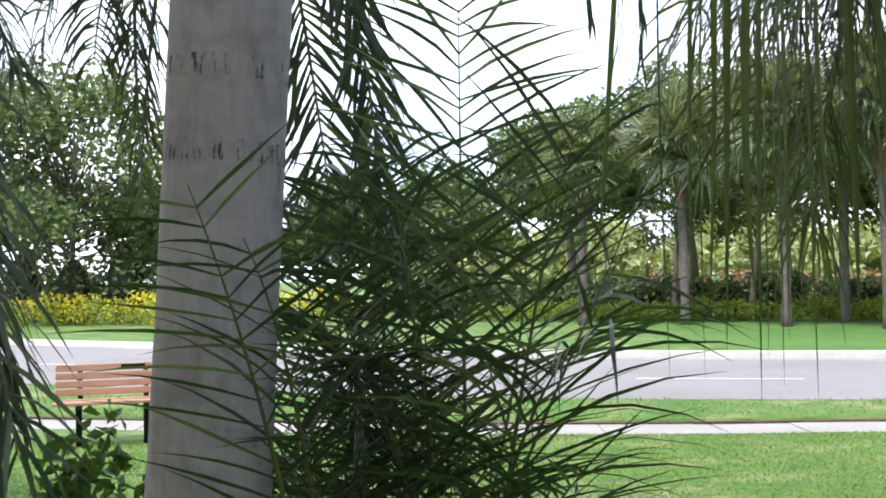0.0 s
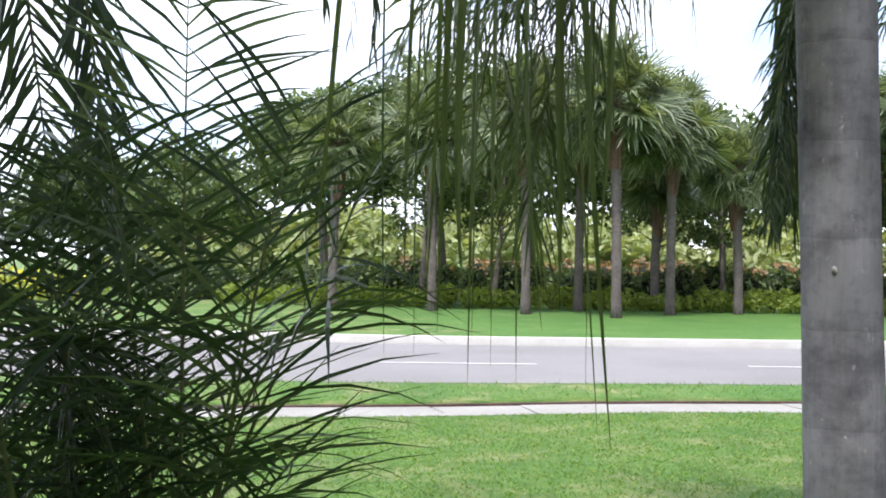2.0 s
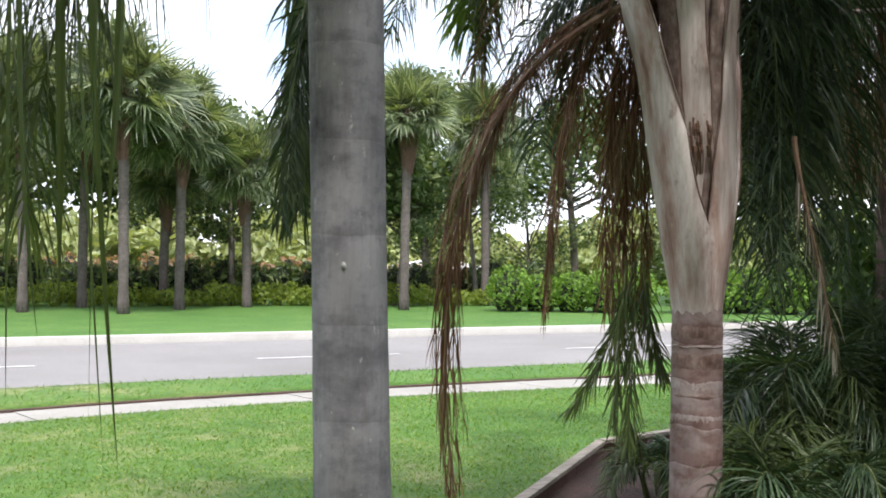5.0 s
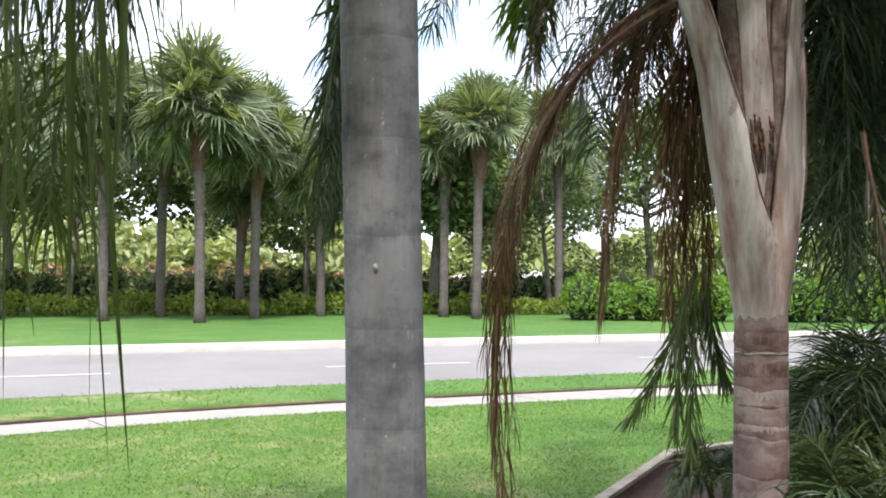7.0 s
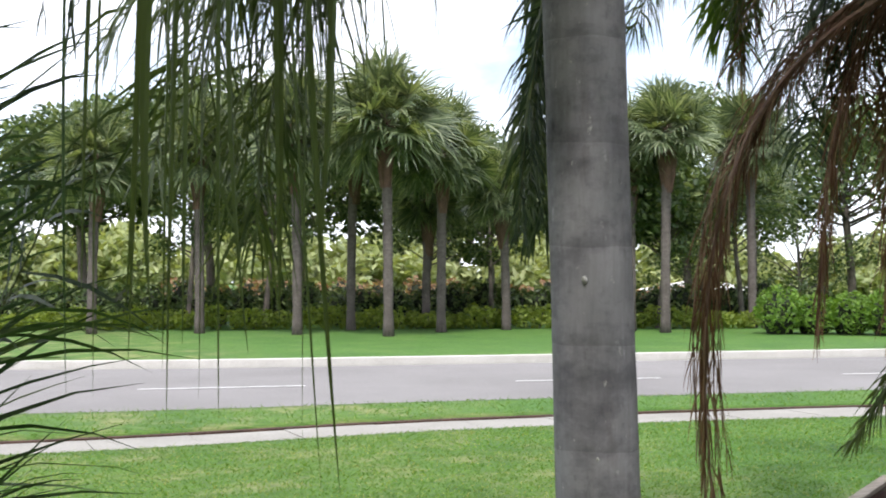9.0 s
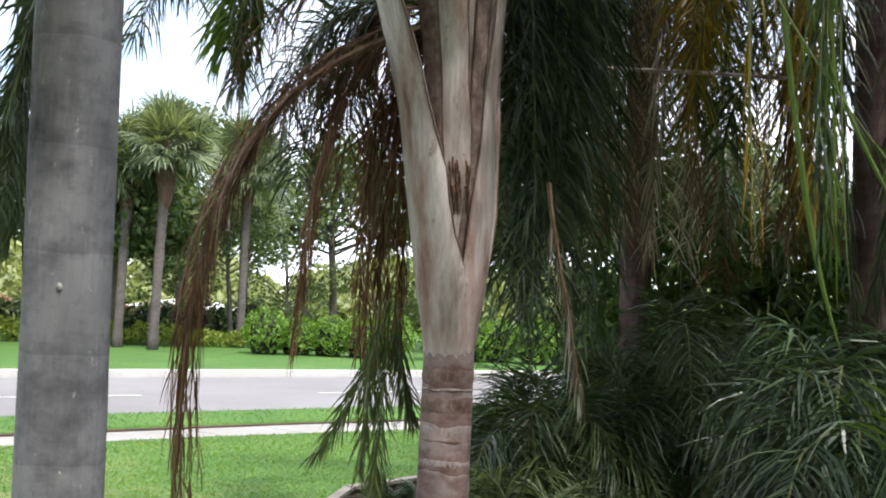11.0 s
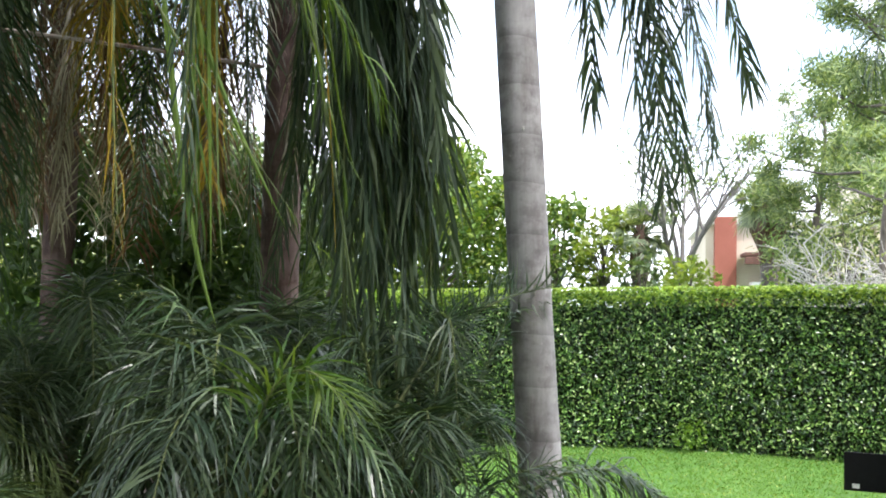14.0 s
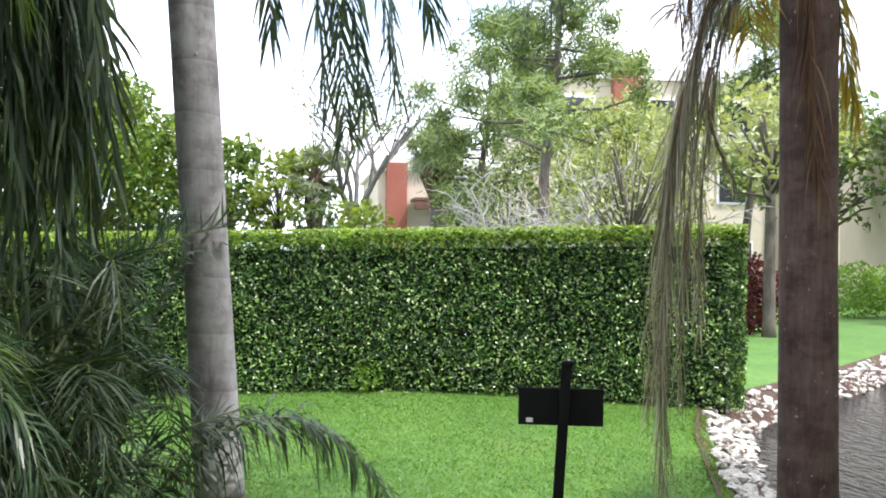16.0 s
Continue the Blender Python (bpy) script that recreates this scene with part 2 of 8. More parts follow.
BOOT = sheath_mat()
BOOT_WORN = two_scale("worn_brown_sheath", [(0.3, (0.17, 0.105, 0.085)), (0.5, (0.28, 0.205, 0.175)), (0.75, (0.42, 0.37, 0.345))], 22, 60, 0.85, 0.5, 0.01, (1, 1, 0.15), 0.6)
FROND = leaf_mat("green_frond", [(0.0, (0.03, 0.054, 0.036)), (0.6, (0.056, 0.094, 0.057)), (1.0, (0.12, 0.165, 0.095))], through=0.3)
# shaded copy of FROND: canopy shade put into the colour, less light through
FROND_SHADED = leaf_mat("shaded_green_frond", [(0.0, (0.028, 0.06, 0.03)), (0.7, (0.055, 0.1, 0.045)), (1.0, (0.1, 0.155, 0.065))], through=0.22)
FROND_YOUNG = leaf_mat("fresh_frond", [(0.0, (0.06, 0.13, 0.03)), (1.0, (0.16, 0.24, 0.05))], through=0.45)
FROND_YELLOW = leaf_mat("yellowing_frond", [(0.0, (0.22, 0.18, 0.03)), (1.0, (0.4, 0.27, 0.04))], through=0.45)
FROND_DEAD = leaf_mat("dead_frond", [(0.0, (0.11, 0.055, 0.04)), (0.6, (0.2, 0.115, 0.08)), (1.0, (0.33, 0.235, 0.165))], rough=0.8, through=0.2, spec=0.15)
FROND_DRY = leaf_mat("dry_frond", [(0.0, (0.13, 0.115, 0.098)), (0.5, (0.33, 0.30, 0.27)), (1.0, (0.6, 0.575, 0.53))], rough=0.8, through=0.25, spec=0.15)
RACHIS = two_scale("frond_rib", [(0.3, (0.09, 0.12, 0.04)), (0.7, (0.15, 0.18, 0.06))], 3, 40, 0.6, 0.1, 0.004)
RACHIS_DEAD = two_scale("dead_frond_rib", [(0.3, (0.15, 0.09, 0.06)), (0.7, (0.26, 0.17, 0.11))], 3, 40, 0.8, 0.2, 0.004)
FAN = leaf_mat("fan_palm_leaf", [(0.0, (0.07, 0.105, 0.055)), (0.6, (0.155, 0.205, 0.11)), (1.0, (0.37, 0.42, 0.27))], rough=0.4, spec=0.5)
DARKLEAF = leaf_mat("dark_broad_leaf", [(0.0, (0.045, 0.08, 0.032)), (0.6, (0.1, 0.155, 0.058)), (1.0, (0.24, 0.3, 0.12))], rough=0.42, through=0.3)
MIDLEAF = leaf_mat("mid_green_leaf", [(0.0, (0.05, 0.11, 0.018)), (0.6, (0.12, 0.2, 0.035)), (1.0, (0.27, 0.34, 0.06))], rough=0.5, through=0.35)
OAKLEAF = leaf_mat("broad_leaf", [(0.0, (0.065, 0.11, 0.035)), (0.6, (0.115, 0.18, 0.058)), (1.0, (0.22, 0.29, 0.1))], rough=0.45, through=0.3)
BRIGHTLEAF = leaf_mat("bright_leaf", [(0.0, (0.13, 0.2, 0.03)), (1.0, (0.3, 0.37, 0.07))], rough=0.5, through=0.4)
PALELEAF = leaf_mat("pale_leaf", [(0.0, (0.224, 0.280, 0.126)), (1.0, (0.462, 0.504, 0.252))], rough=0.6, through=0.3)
PINELEAF = leaf_mat("pine_needles", [(0.0, (0.075, 0.125, 0.05)), (0.6, (0.16, 0.235, 0.085)), (1.0, (0.36, 0.43, 0.18))], rough=0.5, through=0.35)
# bright stops paint leaf glints, near-black stops paint the shaded gaps
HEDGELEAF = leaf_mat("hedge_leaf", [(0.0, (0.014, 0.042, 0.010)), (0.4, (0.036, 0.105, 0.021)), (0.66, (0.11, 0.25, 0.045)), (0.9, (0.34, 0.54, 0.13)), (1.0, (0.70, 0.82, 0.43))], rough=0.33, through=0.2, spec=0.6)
# near-black colour that stands in for the shade inside hedges and shrubs
HEDGE_SHADE = two_scale("hedge_inner_shade", [(0.3, (0.01, 0.014, 0.006)), (0.7, (0.022, 0.03, 0.012))], 2, 20, 0.95)
SHRUBLEAF = leaf_mat("shrub_leaf", [(0.0, (0.09, 0.19, 0.025)), (1.0, (0.2, 0.34, 0.05))], rough=0.5, through=0.35)
FLOWER = leaf_mat("yellow_flower", [(0.0, (0.55, 0.48, 0.02)), (1.0, (0.8, 0.72, 0.06))], rough=0.6, through=0.3)
PLUM = leaf_mat("plum_leaf", [(0.0, (0.06, 0.015, 0.02)), (1.0, (0.16, 0.035, 0.045))], rough=0.5)
BROWNHEDGE = leaf_mat("reddish_hedge_leaf", [(0.0, (0.22, 0.12, 0.07)), (1.0, (0.4, 0.26, 0.16))], rough=0.6)
BENCHWOOD = two_scale("bench_slat", [(0.3, (0.36, 0.2, 0.13)), (0.7, (0.46, 0.27, 0.18))], 3, 40, 0.6, 0.2, 0.003, (0.1, 1, 1), 0.4)
BLACK = two_scale("black_painted_metal", [(0.3, (0.006, 0.006, 0.007)), (0.7, (0.012, 0.012, 0.013))], 6, 80, 0.75, 0.1, 0.002, None, 0.3)
BLACK.node_tree.nodes["Principled BSDF"].inputs["Specular IOR Level"].default_value = 0.15
TIMBER = two_scale("weathered_timber", [(0.3, (0.3, 0.25, 0.2)), (0.7, (0.45, 0.39, 0.32))], 3, 30, 0.85, 0.4, 0.006, (0.15, 1, 1), 0.6)
MULCH = two_scale("mulch_soil", [(0.3, (0.06, 0.035, 0.025)), (0.7, (0.13, 0.07, 0.05))], 3, 40, 0.95, 0.8, 0.03, None, 0.8)
STONE = two_scale("bank_stone", [(0.3, (0.42, 0.39, 0.34)), (0.7, (0.68, 0.655, 0.6))], 3, 30, 0.9, 0.5, 0.012, None, 0.6)
WALLPALE = two_scale("cream_stucco", [(0.3, (0.54, 0.475, 0.37)), (0.7, (0.62, 0.55, 0.44))], 0.5, 30, 0.9, 0.1, 0.005, None, 0.2)
WALLRED = two_scale("brick_red_stucco", [(0.3, (0.24, 0.075, 0.05)), (0.7, (0.3, 0.1, 0.07))], 0.5, 30, 0.9, 0.1, 0.005, None, 0.2)
ROOFPALE = two_scale("pale_roof", [(0.3, (0.6, 0.58, 0.56)), (0.7, (0.72, 0.70, 0.68))], 0.5, 20, 0.8, 0.1, 0.005, None, 0.2)
WHITE = two_scale("white_trim", [(0.3, (0.74, 0.73, 0.71)), (0.7, (0.8, 0.79, 0.77))], 1, 30, 0.6, 0.05, 0.003, None, 0.15)
GLASS, _nt, _b = base_mat("window_glass", 0.05)
_b.inputs["Base Color"].default_value = (0.03, 0.035, 0.04, 1)
WATER, _nt, _b = base_mat("pond_water", 0.06)
_b.inputs["Base Color"].default_value = (0.02, 0.02, 0.017, 1)
_n = noise_node(_nt, 5.0, 3, 0.55, (1.0, 2.6, 1.0))
bump(_nt, _b, _n.outputs["Fac"], 1.0, 0.22)
_b.inputs["IOR"].default_value = 1.33
FROND_GREY = leaf_mat("grey_green_frond", [(0.0, (0.024, 0.06, 0.022)), (0.6, (0.05, 0.103, 0.037)), (1.0, (0.16, 0.24, 0.11))], rough=0.36, through=0.25, spec=0.55)
# sunlit copy of the hedge leaf: sun on the top put into the colour
HEDGETOP = leaf_mat("hedge_lit_leaf", [(0.0, (0.12, 0.23, 0.032)), (1.0, (0.36, 0.49, 0.09))], rough=0.45, through=0.4)
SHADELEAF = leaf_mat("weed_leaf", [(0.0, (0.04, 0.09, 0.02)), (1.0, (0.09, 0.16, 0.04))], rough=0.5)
BLADE = leaf_mat("grass_blade", [(0.0, (0.075, 0.175, 0.024)), (0.5, (0.1, 0.215, 0.031)), (0.9, (0.15, 0.26, 0.048)), (1.0, (0.4, 0.4, 0.18))], rough=0.7, through=0.45, spec=0.2)
# brighter copy of BLADE: straw tone and sunlit look put into the colour
BLADE_DRY_LIT = leaf_mat("dry_lit_grass_blade", [(0.0, (0.075, 0.18, 0.026)), (0.5, (0.125, 0.25, 0.042)), (0.86, (0.19, 0.295, 0.064)), (1.0, (0.42, 0.4, 0.19))], rough=0.7, through=0.45, spec=0.2)
PLANTERSIDE = two_scale("red_brown_board", [(0.3, (0.10, 0.04, 0.03)), (0.7, (0.17, 0.08, 0.06))], 2, 25, 0.85, 0.4, 0.01, None, 0.6)
SCAR, _nt, _b = base_mat("dark_ring_scar", 0.9)
_b.inputs["Base Color"].default_value = (0.06, 0.055, 0.05, 1)
_n = noise_node(_nt, 70, 4, 0.7, (1.0, 1.0, 0.16))
_r = ramp_node(_nt, [(0.52, (0, 0, 0)), (0.62, (0.8, 0.8, 0.8))])
_nt.links.new(_n.outputs["Fac"], _r.inputs["Fac"])
_nt.links.new(_r.outputs["Color"], _b.inputs["Alpha"])
TWIG = two_scale("bare_grey_twig", [(0.3, (0.4, 0.38, 0.36)), (0.7, (0.56, 0.54, 0.51))], 3, 30, 0.9, 0.2, 0.004)
TWIG_DARK = two_scale("grey_branch", [(0.3, (0.16, 0.145, 0.14)), (0.7, (0.28, 0.26, 0.25))], 3, 30, 0.9, 0.3, 0.006)
FROND_MID = leaf_mat("mid_green_frond", [(0.0, (0.05, 0.085, 0.03)), (1.0, (0.13, 0.18, 0.06))], through=0.3)
EDGE = two_scale("brown_sheath_edge", [(0.3, (0.14, 0.085, 0.065)), (0.7, (0.24, 0.165, 0.135))], 12, 60, 0.9, 0.4, 0.004)
RING_BROWN = two_scale("red_brown_scar", [(0.3, (0.11, 0.062, 0.05)), (0.5, (0.21, 0.14, 0.12)), (0.75, (0.33, 0.26, 0.24))], 14, 70, 0.9, 0.5, 0.005, (1, 1, 0.4), 0.6)
RING_PALE = two_scale("pale_pink_bark", [(0.3, (0.27, 0.21, 0.2)), (0.7, (0.42, 0.37, 0.355))], 9, 60, 0.85, 0.3, 0.004, (1, 1, 0.4), 0.45)
LICHEN = two_scale("pale_lichen", [(0.3, (0.42, 0.42, 0.4)), (0.7, (0.52, 0.52, 0.5))], 40, 120, 0.9, 0.3, 0.002)

# ---- mesh helpers ----
def link(name, verts, faces, mat, parent=None, label="", smooth=False, mats=None, index=None):
    me = bpy.data.meshes.new(name)
    me.from_pydata(verts, [], faces)
    for mm in (mats or [mat]):
        me.materials.append(mm)
    if index is not None:
        me.polygons.foreach_set("material_index", index)
    if smooth:
        me.polygons.foreach_set("use_smooth", [True] * len(me.polygons))
    me.update()
    ob = new(name, me)
    if parent:
        ob.parent = parent
    if label:
        tagged(ob, label)
    return ob


def part(name, bm, material, parent, label=""):
    me = bpy.data.meshes.new(name)
    bm.to_mesh(me)
    bm.free()
    me.materials.append(material)
    ob = new(name, me)
    ob.parent = parent
    if label:
        tagged(ob, label)
    return ob


def thing(name, at, label, category, group="", kind="", rz=0):
    e = new(name)
    e.empty_display_size = 0.2
    e.matrix_world = pose(*at, 0, 0, rz)
    return tagged(e, label, category, group, kind)


def box_bm(sx, sy, sz, at=(0, 0, 0), bevel=0.008, rot=None):
    bm = bmesh.new()
    bmesh.ops.create_cube(bm, size=1)
    bmesh.ops.scale(bm, vec=(sx, sy, sz), verts=bm.verts)
    if bevel:
        bmesh.ops.bevel(bm, geom=bm.edges[:], offset=bevel, segments=2, affect="EDGES", profile=0.6)
    if rot is not None:
        bmesh.ops.transform(bm, matrix=rot, verts=bm.verts)
    bmesh.ops.translate(bm, vec=at, verts=bm.verts)
    return bm


def tube(pts, radii, sides=12, wob=0.0, seed=0, cap=True):
    """Verts and faces of a tube along pts."""
    rnd = random.Random(seed)
    vs, fs = [], []
    pts = [Vector(p) for p in pts]
    n = len(pts)
    ref = Vector((1, 0, 0)) if abs((pts[-1] - pts[0]).normalized().x) < 0.9 else Vector((0, 1, 0))
    for i, p in enumerate(pts):
        d = (pts[min(i + 1, n - 1)] - pts[max(i - 1, 0)]).normalized()
        u = (ref - d * ref.dot(d)).normalized()
        v = d.cross(u)
        for k in range(sides):
            a = 2 * math.pi * k / sides
            r = radii[i] * (1 + wob * (rnd.random() - 0.5))
            vs.append(p + (u * math.cos(a) + v * math.sin(a)) * r)
    for i in range(n - 1):
        for k in range(sides):
            a, b = i * sides + k, i * sides + (k + 1) % sides
            fs.append((a, b, b + sides, a + sides))
    if cap:
        fs.append(tuple(range(sides))[::-1])
        fs.append(tuple((n - 1) * sides + k for k in range(sides)))
    return vs, fs


# ---- ground, road, path ----
def curve(points):
    xs = np.array([p[0] for p in points], float)
    ys = np.array([p[1] for p in points], float)
    m = np.gradient(ys, xs)

    def at(x):
        x = np.asarray(x, float)
        i = np.clip(np.searchsorted(xs, x) - 1, 0, len(xs) - 2)
        h = xs[i + 1] - xs[i]
        t = (x - xs[i]) / h
        inside = (2 * t**3 - 3 * t**2 + 1) * ys[i] + (t**3 - 2 * t**2 + t) * h * m[i] + (-2 * t**3 + 3 * t**2) * ys[i + 1] + (t**3 - t**2) * h * m[i + 1]
        lo, hi = ys[0] + (x - xs[0]) * m[0], ys[-1] + (x - xs[-1]) * m[-1]
        return np.where(x < xs[0], lo, np.where(x > xs[-1], hi, inside))
    return at


path_near = curve([(-30, 20), (-12, 14.4), (-4, 11.9), (2, 10.8), (5.5, 10.55), (7.6, 10.13), (10, 9.5), (14, 8.3), (22, 5.4), (42, -2)])
path_far = curve([(-30, 21.3), (-12, 15.6), (-4, 13.0), (2, 11.85), (5.5, 11.62), (7.6, 11.25), (10, 10.72), (14, 9.6), (22, 6.8), (42, -0.6)])
road_near = curve([(-30, 33), (-12, 20.4), (-4, 16.2), (2.3, 13.9), (6.0, 13.2), (10.3, 12.2), (14, 11.3), (22, 8.9), (42, 2)])
road_far = curve([(-30, 44), (-11.5, 30.6), (-4, 26.0), (3.8, 22.0), (9.65, 20.35), (17, 18.5), (24, 16.6), (42, 10.6)])


def shore(x):
    """The line where the lawn ends and the stone bank begins."""
    return np.interp(x, [-60, 3.5, 5.5, 7.4, 9.74, 11.4, 12.8, 14.5, 17.2, 60], [-2.6, -2.7, -2.75, -3.05, -3.8, -4.5, -5.7, -7.5, -10.0, -45])


def lawn_z(x, y):
    """Height of the lawn: a low swell before the clipped hedge, and the pond's basin."""
    x, y = np.asarray(x, float), np.asarray(y, float)
    z = 0.13 * np.exp(-((x - 12.3) / 2.2) ** 2 - ((y + 1.6) / 2.2) ** 2)
    d = shore(x) - y
    drop = np.clip((d + 0.1) / 1.3, 0, 1)
    z = z - 0.75 * drop * drop * (3 - 2 * drop)
    return z


def spaced(stops):
    out = []
    for a, b, n in stops:
        out += list(np.linspace(a, b, n, endpoint=False))
    return out + [stops[-1][1]]


gx = spaced([(-900, -60, 8), (-60, -20, 20), (-20, 30, 170), (30, 60, 30), (60, 900, 8)])


def sheet(name, xs, rows, mat, label, category, zf):
    """A structured sheet: rows is a list of functions of x that give y."""
    verts = []
    xs = np.array(xs)
    for k, row in enumerate(rows):
        y = row(xs)
        verts += [(a, b, c) for a, b, c in zip(xs, y, zf(k, xs, y))]
    n = len(xs)
    faces = [(i * n + j, i * n + j + 1, (i + 1) * n + j + 1, (i + 1) * n + j) for i in range(len(rows) - 1) for j in range(n - 1)]
    return tagged(link(name, verts, faces, mat, smooth=True), label, category, kind="structure")


def between(f, g, n, last=True):
    return [(lambda x, t=t: f(x) * (1 - t) + g(x) * t) for t in np.linspace(0, 1, n, endpoint=last)]


def const(c):
    return lambda x: np.full_like(np.asarray(x, float), c)


rows = [const(-900), const(-200), const(-70)] + between(const(-40), const(-18), 24, False) + between(const(-18), path_near, 110)
nr1 = len(rows)
rows += between(path_near, path_far, 2) + between(path_far, road_near, 6)
nr2 = len(rows)
rows += between(road_near, road_far, 3)
nr3 = len(rows)
rows += between(road_far, lambda x: road_far(x) + 14, 30) + [lambda x: road_far(x) + 40, lambda x: road_far(x) + 120, lambda x: road_far(x) + 1200]


def ground_z(k, x, y):
    if k < nr1:
        return lawn_z(x, y)
    if k < nr1 + 2:
        return np.full_like(x, -0.12)
    if nr2 <= k < nr3:
        return np.full_like(x, -0.2)
    return np.zeros_like(x)


sheet("ground", gx, rows, GRASS, "mown green lawn with a few dry patches", "lawn", ground_z)
rx = spaced([(-200, -30, 10), (-30, 45, 100), (45, 200, 8)])
sheet("road", rx, [lambda x: road_near(x) + 0.3] + between(road_near, road_far, 8)[1:-1] + [lambda x: road_far(x) - 0.3], ASPHALT,
      "pale grey asphalt road with two lanes", "road", lambda k, x, y: np.full_like(x, -0.11))


def ribbon(name, f, w, h, z0, mat, label, category, x0=-60, x1=70, n=130, f2=None):
    """A long slab of width w (or up to f2) and height h that follows the curve f."""
    xs = np.linspace(x0, x1, n)
    a = f(xs)
    b = f2(xs) if f2 else a + w
    vs = []
    for x, p, q in zip(xs, a, b):
        vs += [(x, p, z0), (x, p, z0 + h), (x, q, z0 + h), (x, q, z0)]
    fs = []
    for i in range(n - 1):
        for k in range(4):
            fs.append((4 * i + k, 4 * i + (k + 1) % 4, 4 * i + 4 + (k + 1) % 4, 4 * i + 4 + k))
    return tagged(link(name, vs, fs, mat), label, category, kind="structure")


ribbon("kerb_near", lambda x: road_near(x), 0.32, 0.06, -0.14, ASPHALT, "low grey road edge beside the grass verge", "kerb")
ribbon("kerb_far", lambda x: road_far(x) - 0.2, 0.26, 0.19, -0.14, KERB, "pale concrete kerb on the far road side", "kerb")
# the path in slabs, each with its joint
PATHSLAB = thing("pavement", (0, 0, 0), "pale concrete pavement in square slabs", "pavement", kind="structure")
for i in range(70):
    xa = -34 + i * 1.05
    xb = xa + 1.04
    zt = -0.035 + 0.004 * math.sin(i * 2.3)
    ys = [path_near(xa), path_near(xb), path_far(xb), path_far(xa)]
    vs = [(x, float(y), z) for z in (-0.1, zt) for x, y in zip((xa, xb, xb, xa), ys)]
    link("slab", vs, [(0, 3, 2, 1), (4, 5, 6, 7), (0, 1, 5, 4), (1, 2, 6, 5), (2, 3, 7, 6), (3, 0, 4, 7)], CONCRETE, PATHSLAB)
# dark strip put in for the shadow and soil along the verge's edge
ribbon("verge_shade_edge", lambda x: path_far(x) - 0.10, 0.14, 0.105, -0.12, MULCH, "dark strip for the shaded soil edge between pavement and grass verge", "verge edge")
# lane dashes
LINES = thing("lane_marking", (0, 0, 0), "worn white dashed lane line on asphalt", "road marking", kind="structure")
for i in range(9):
    xa = 9.3 - 18.3 + i * 6.1
    xs = np.linspace(xa, xa + 2.6, 5)
    mid = road_near(xs) * 0.54 + road_far(xs) * 0.46
    vs = [(x, float(y) + o, -0.102) for x, y in zip(xs, mid) for o in (-0.06, 0.06)]
    link("dash", vs, [(2 * k, 2 * k + 2, 2 * k + 3, 2 * k + 1) for k in range(4)], PAINT, LINES)
# pond
link_w = link("water", [(-60, -60, -0.30), (90, -60, -0.30), (90, 0, -0.30), (-60, 0, -0.30)], [(0, 1, 2, 3)], WATER)
tagged(link_w, "dark rippled pond water beside the stone bank", "water", kind="structure")
# an unseen wall added at the camera's back to block sky and sun
wall_pts = [(-9.0, 6.8), (6.8, -9.0), (3.3, -12.5), (-12.5, 3.3)]
vs = [(x, y, z) for z in (-0.2, 9.4) for x, y in wall_pts]
tagged(link("unseen_shade_wall", vs, [(0, 3, 2, 1), (4, 5, 6, 7), (0, 1, 5, 4), (1, 2, 6, 5), (2, 3, 7, 6), (3, 0, 4, 7)], WALLPALE), "unseen plain cream wall added behind to block sky and sun", "wall", kind="structure")

# ---- foliage builders ----
DOWN = Vector((0, 0, -1))


def bend(p, d, length, n, sag):
    """A line from p in direction d that sags under its weight."""
    d = Vector(d).normalized()
    pts = [Vector(p)]
    for i in range(n):
        pts.append(pts[-1] + d * (length / n))
        d = (d + DOWN * sag * (0.4 + 1.2 * i / n) / n).normalized()
    return pts


def arc(ctrl, n=16):
    """Points along the smooth curve with three or four control points."""
    c = [Vector(q) for q in ctrl]
    out = []
    for i in range(n + 1):
        t, q = i / n, c
        while len(q) > 1:
            q = [u.lerp(v, t) for u, v in zip(q, q[1:])]
        out.append(q[0])
    return out


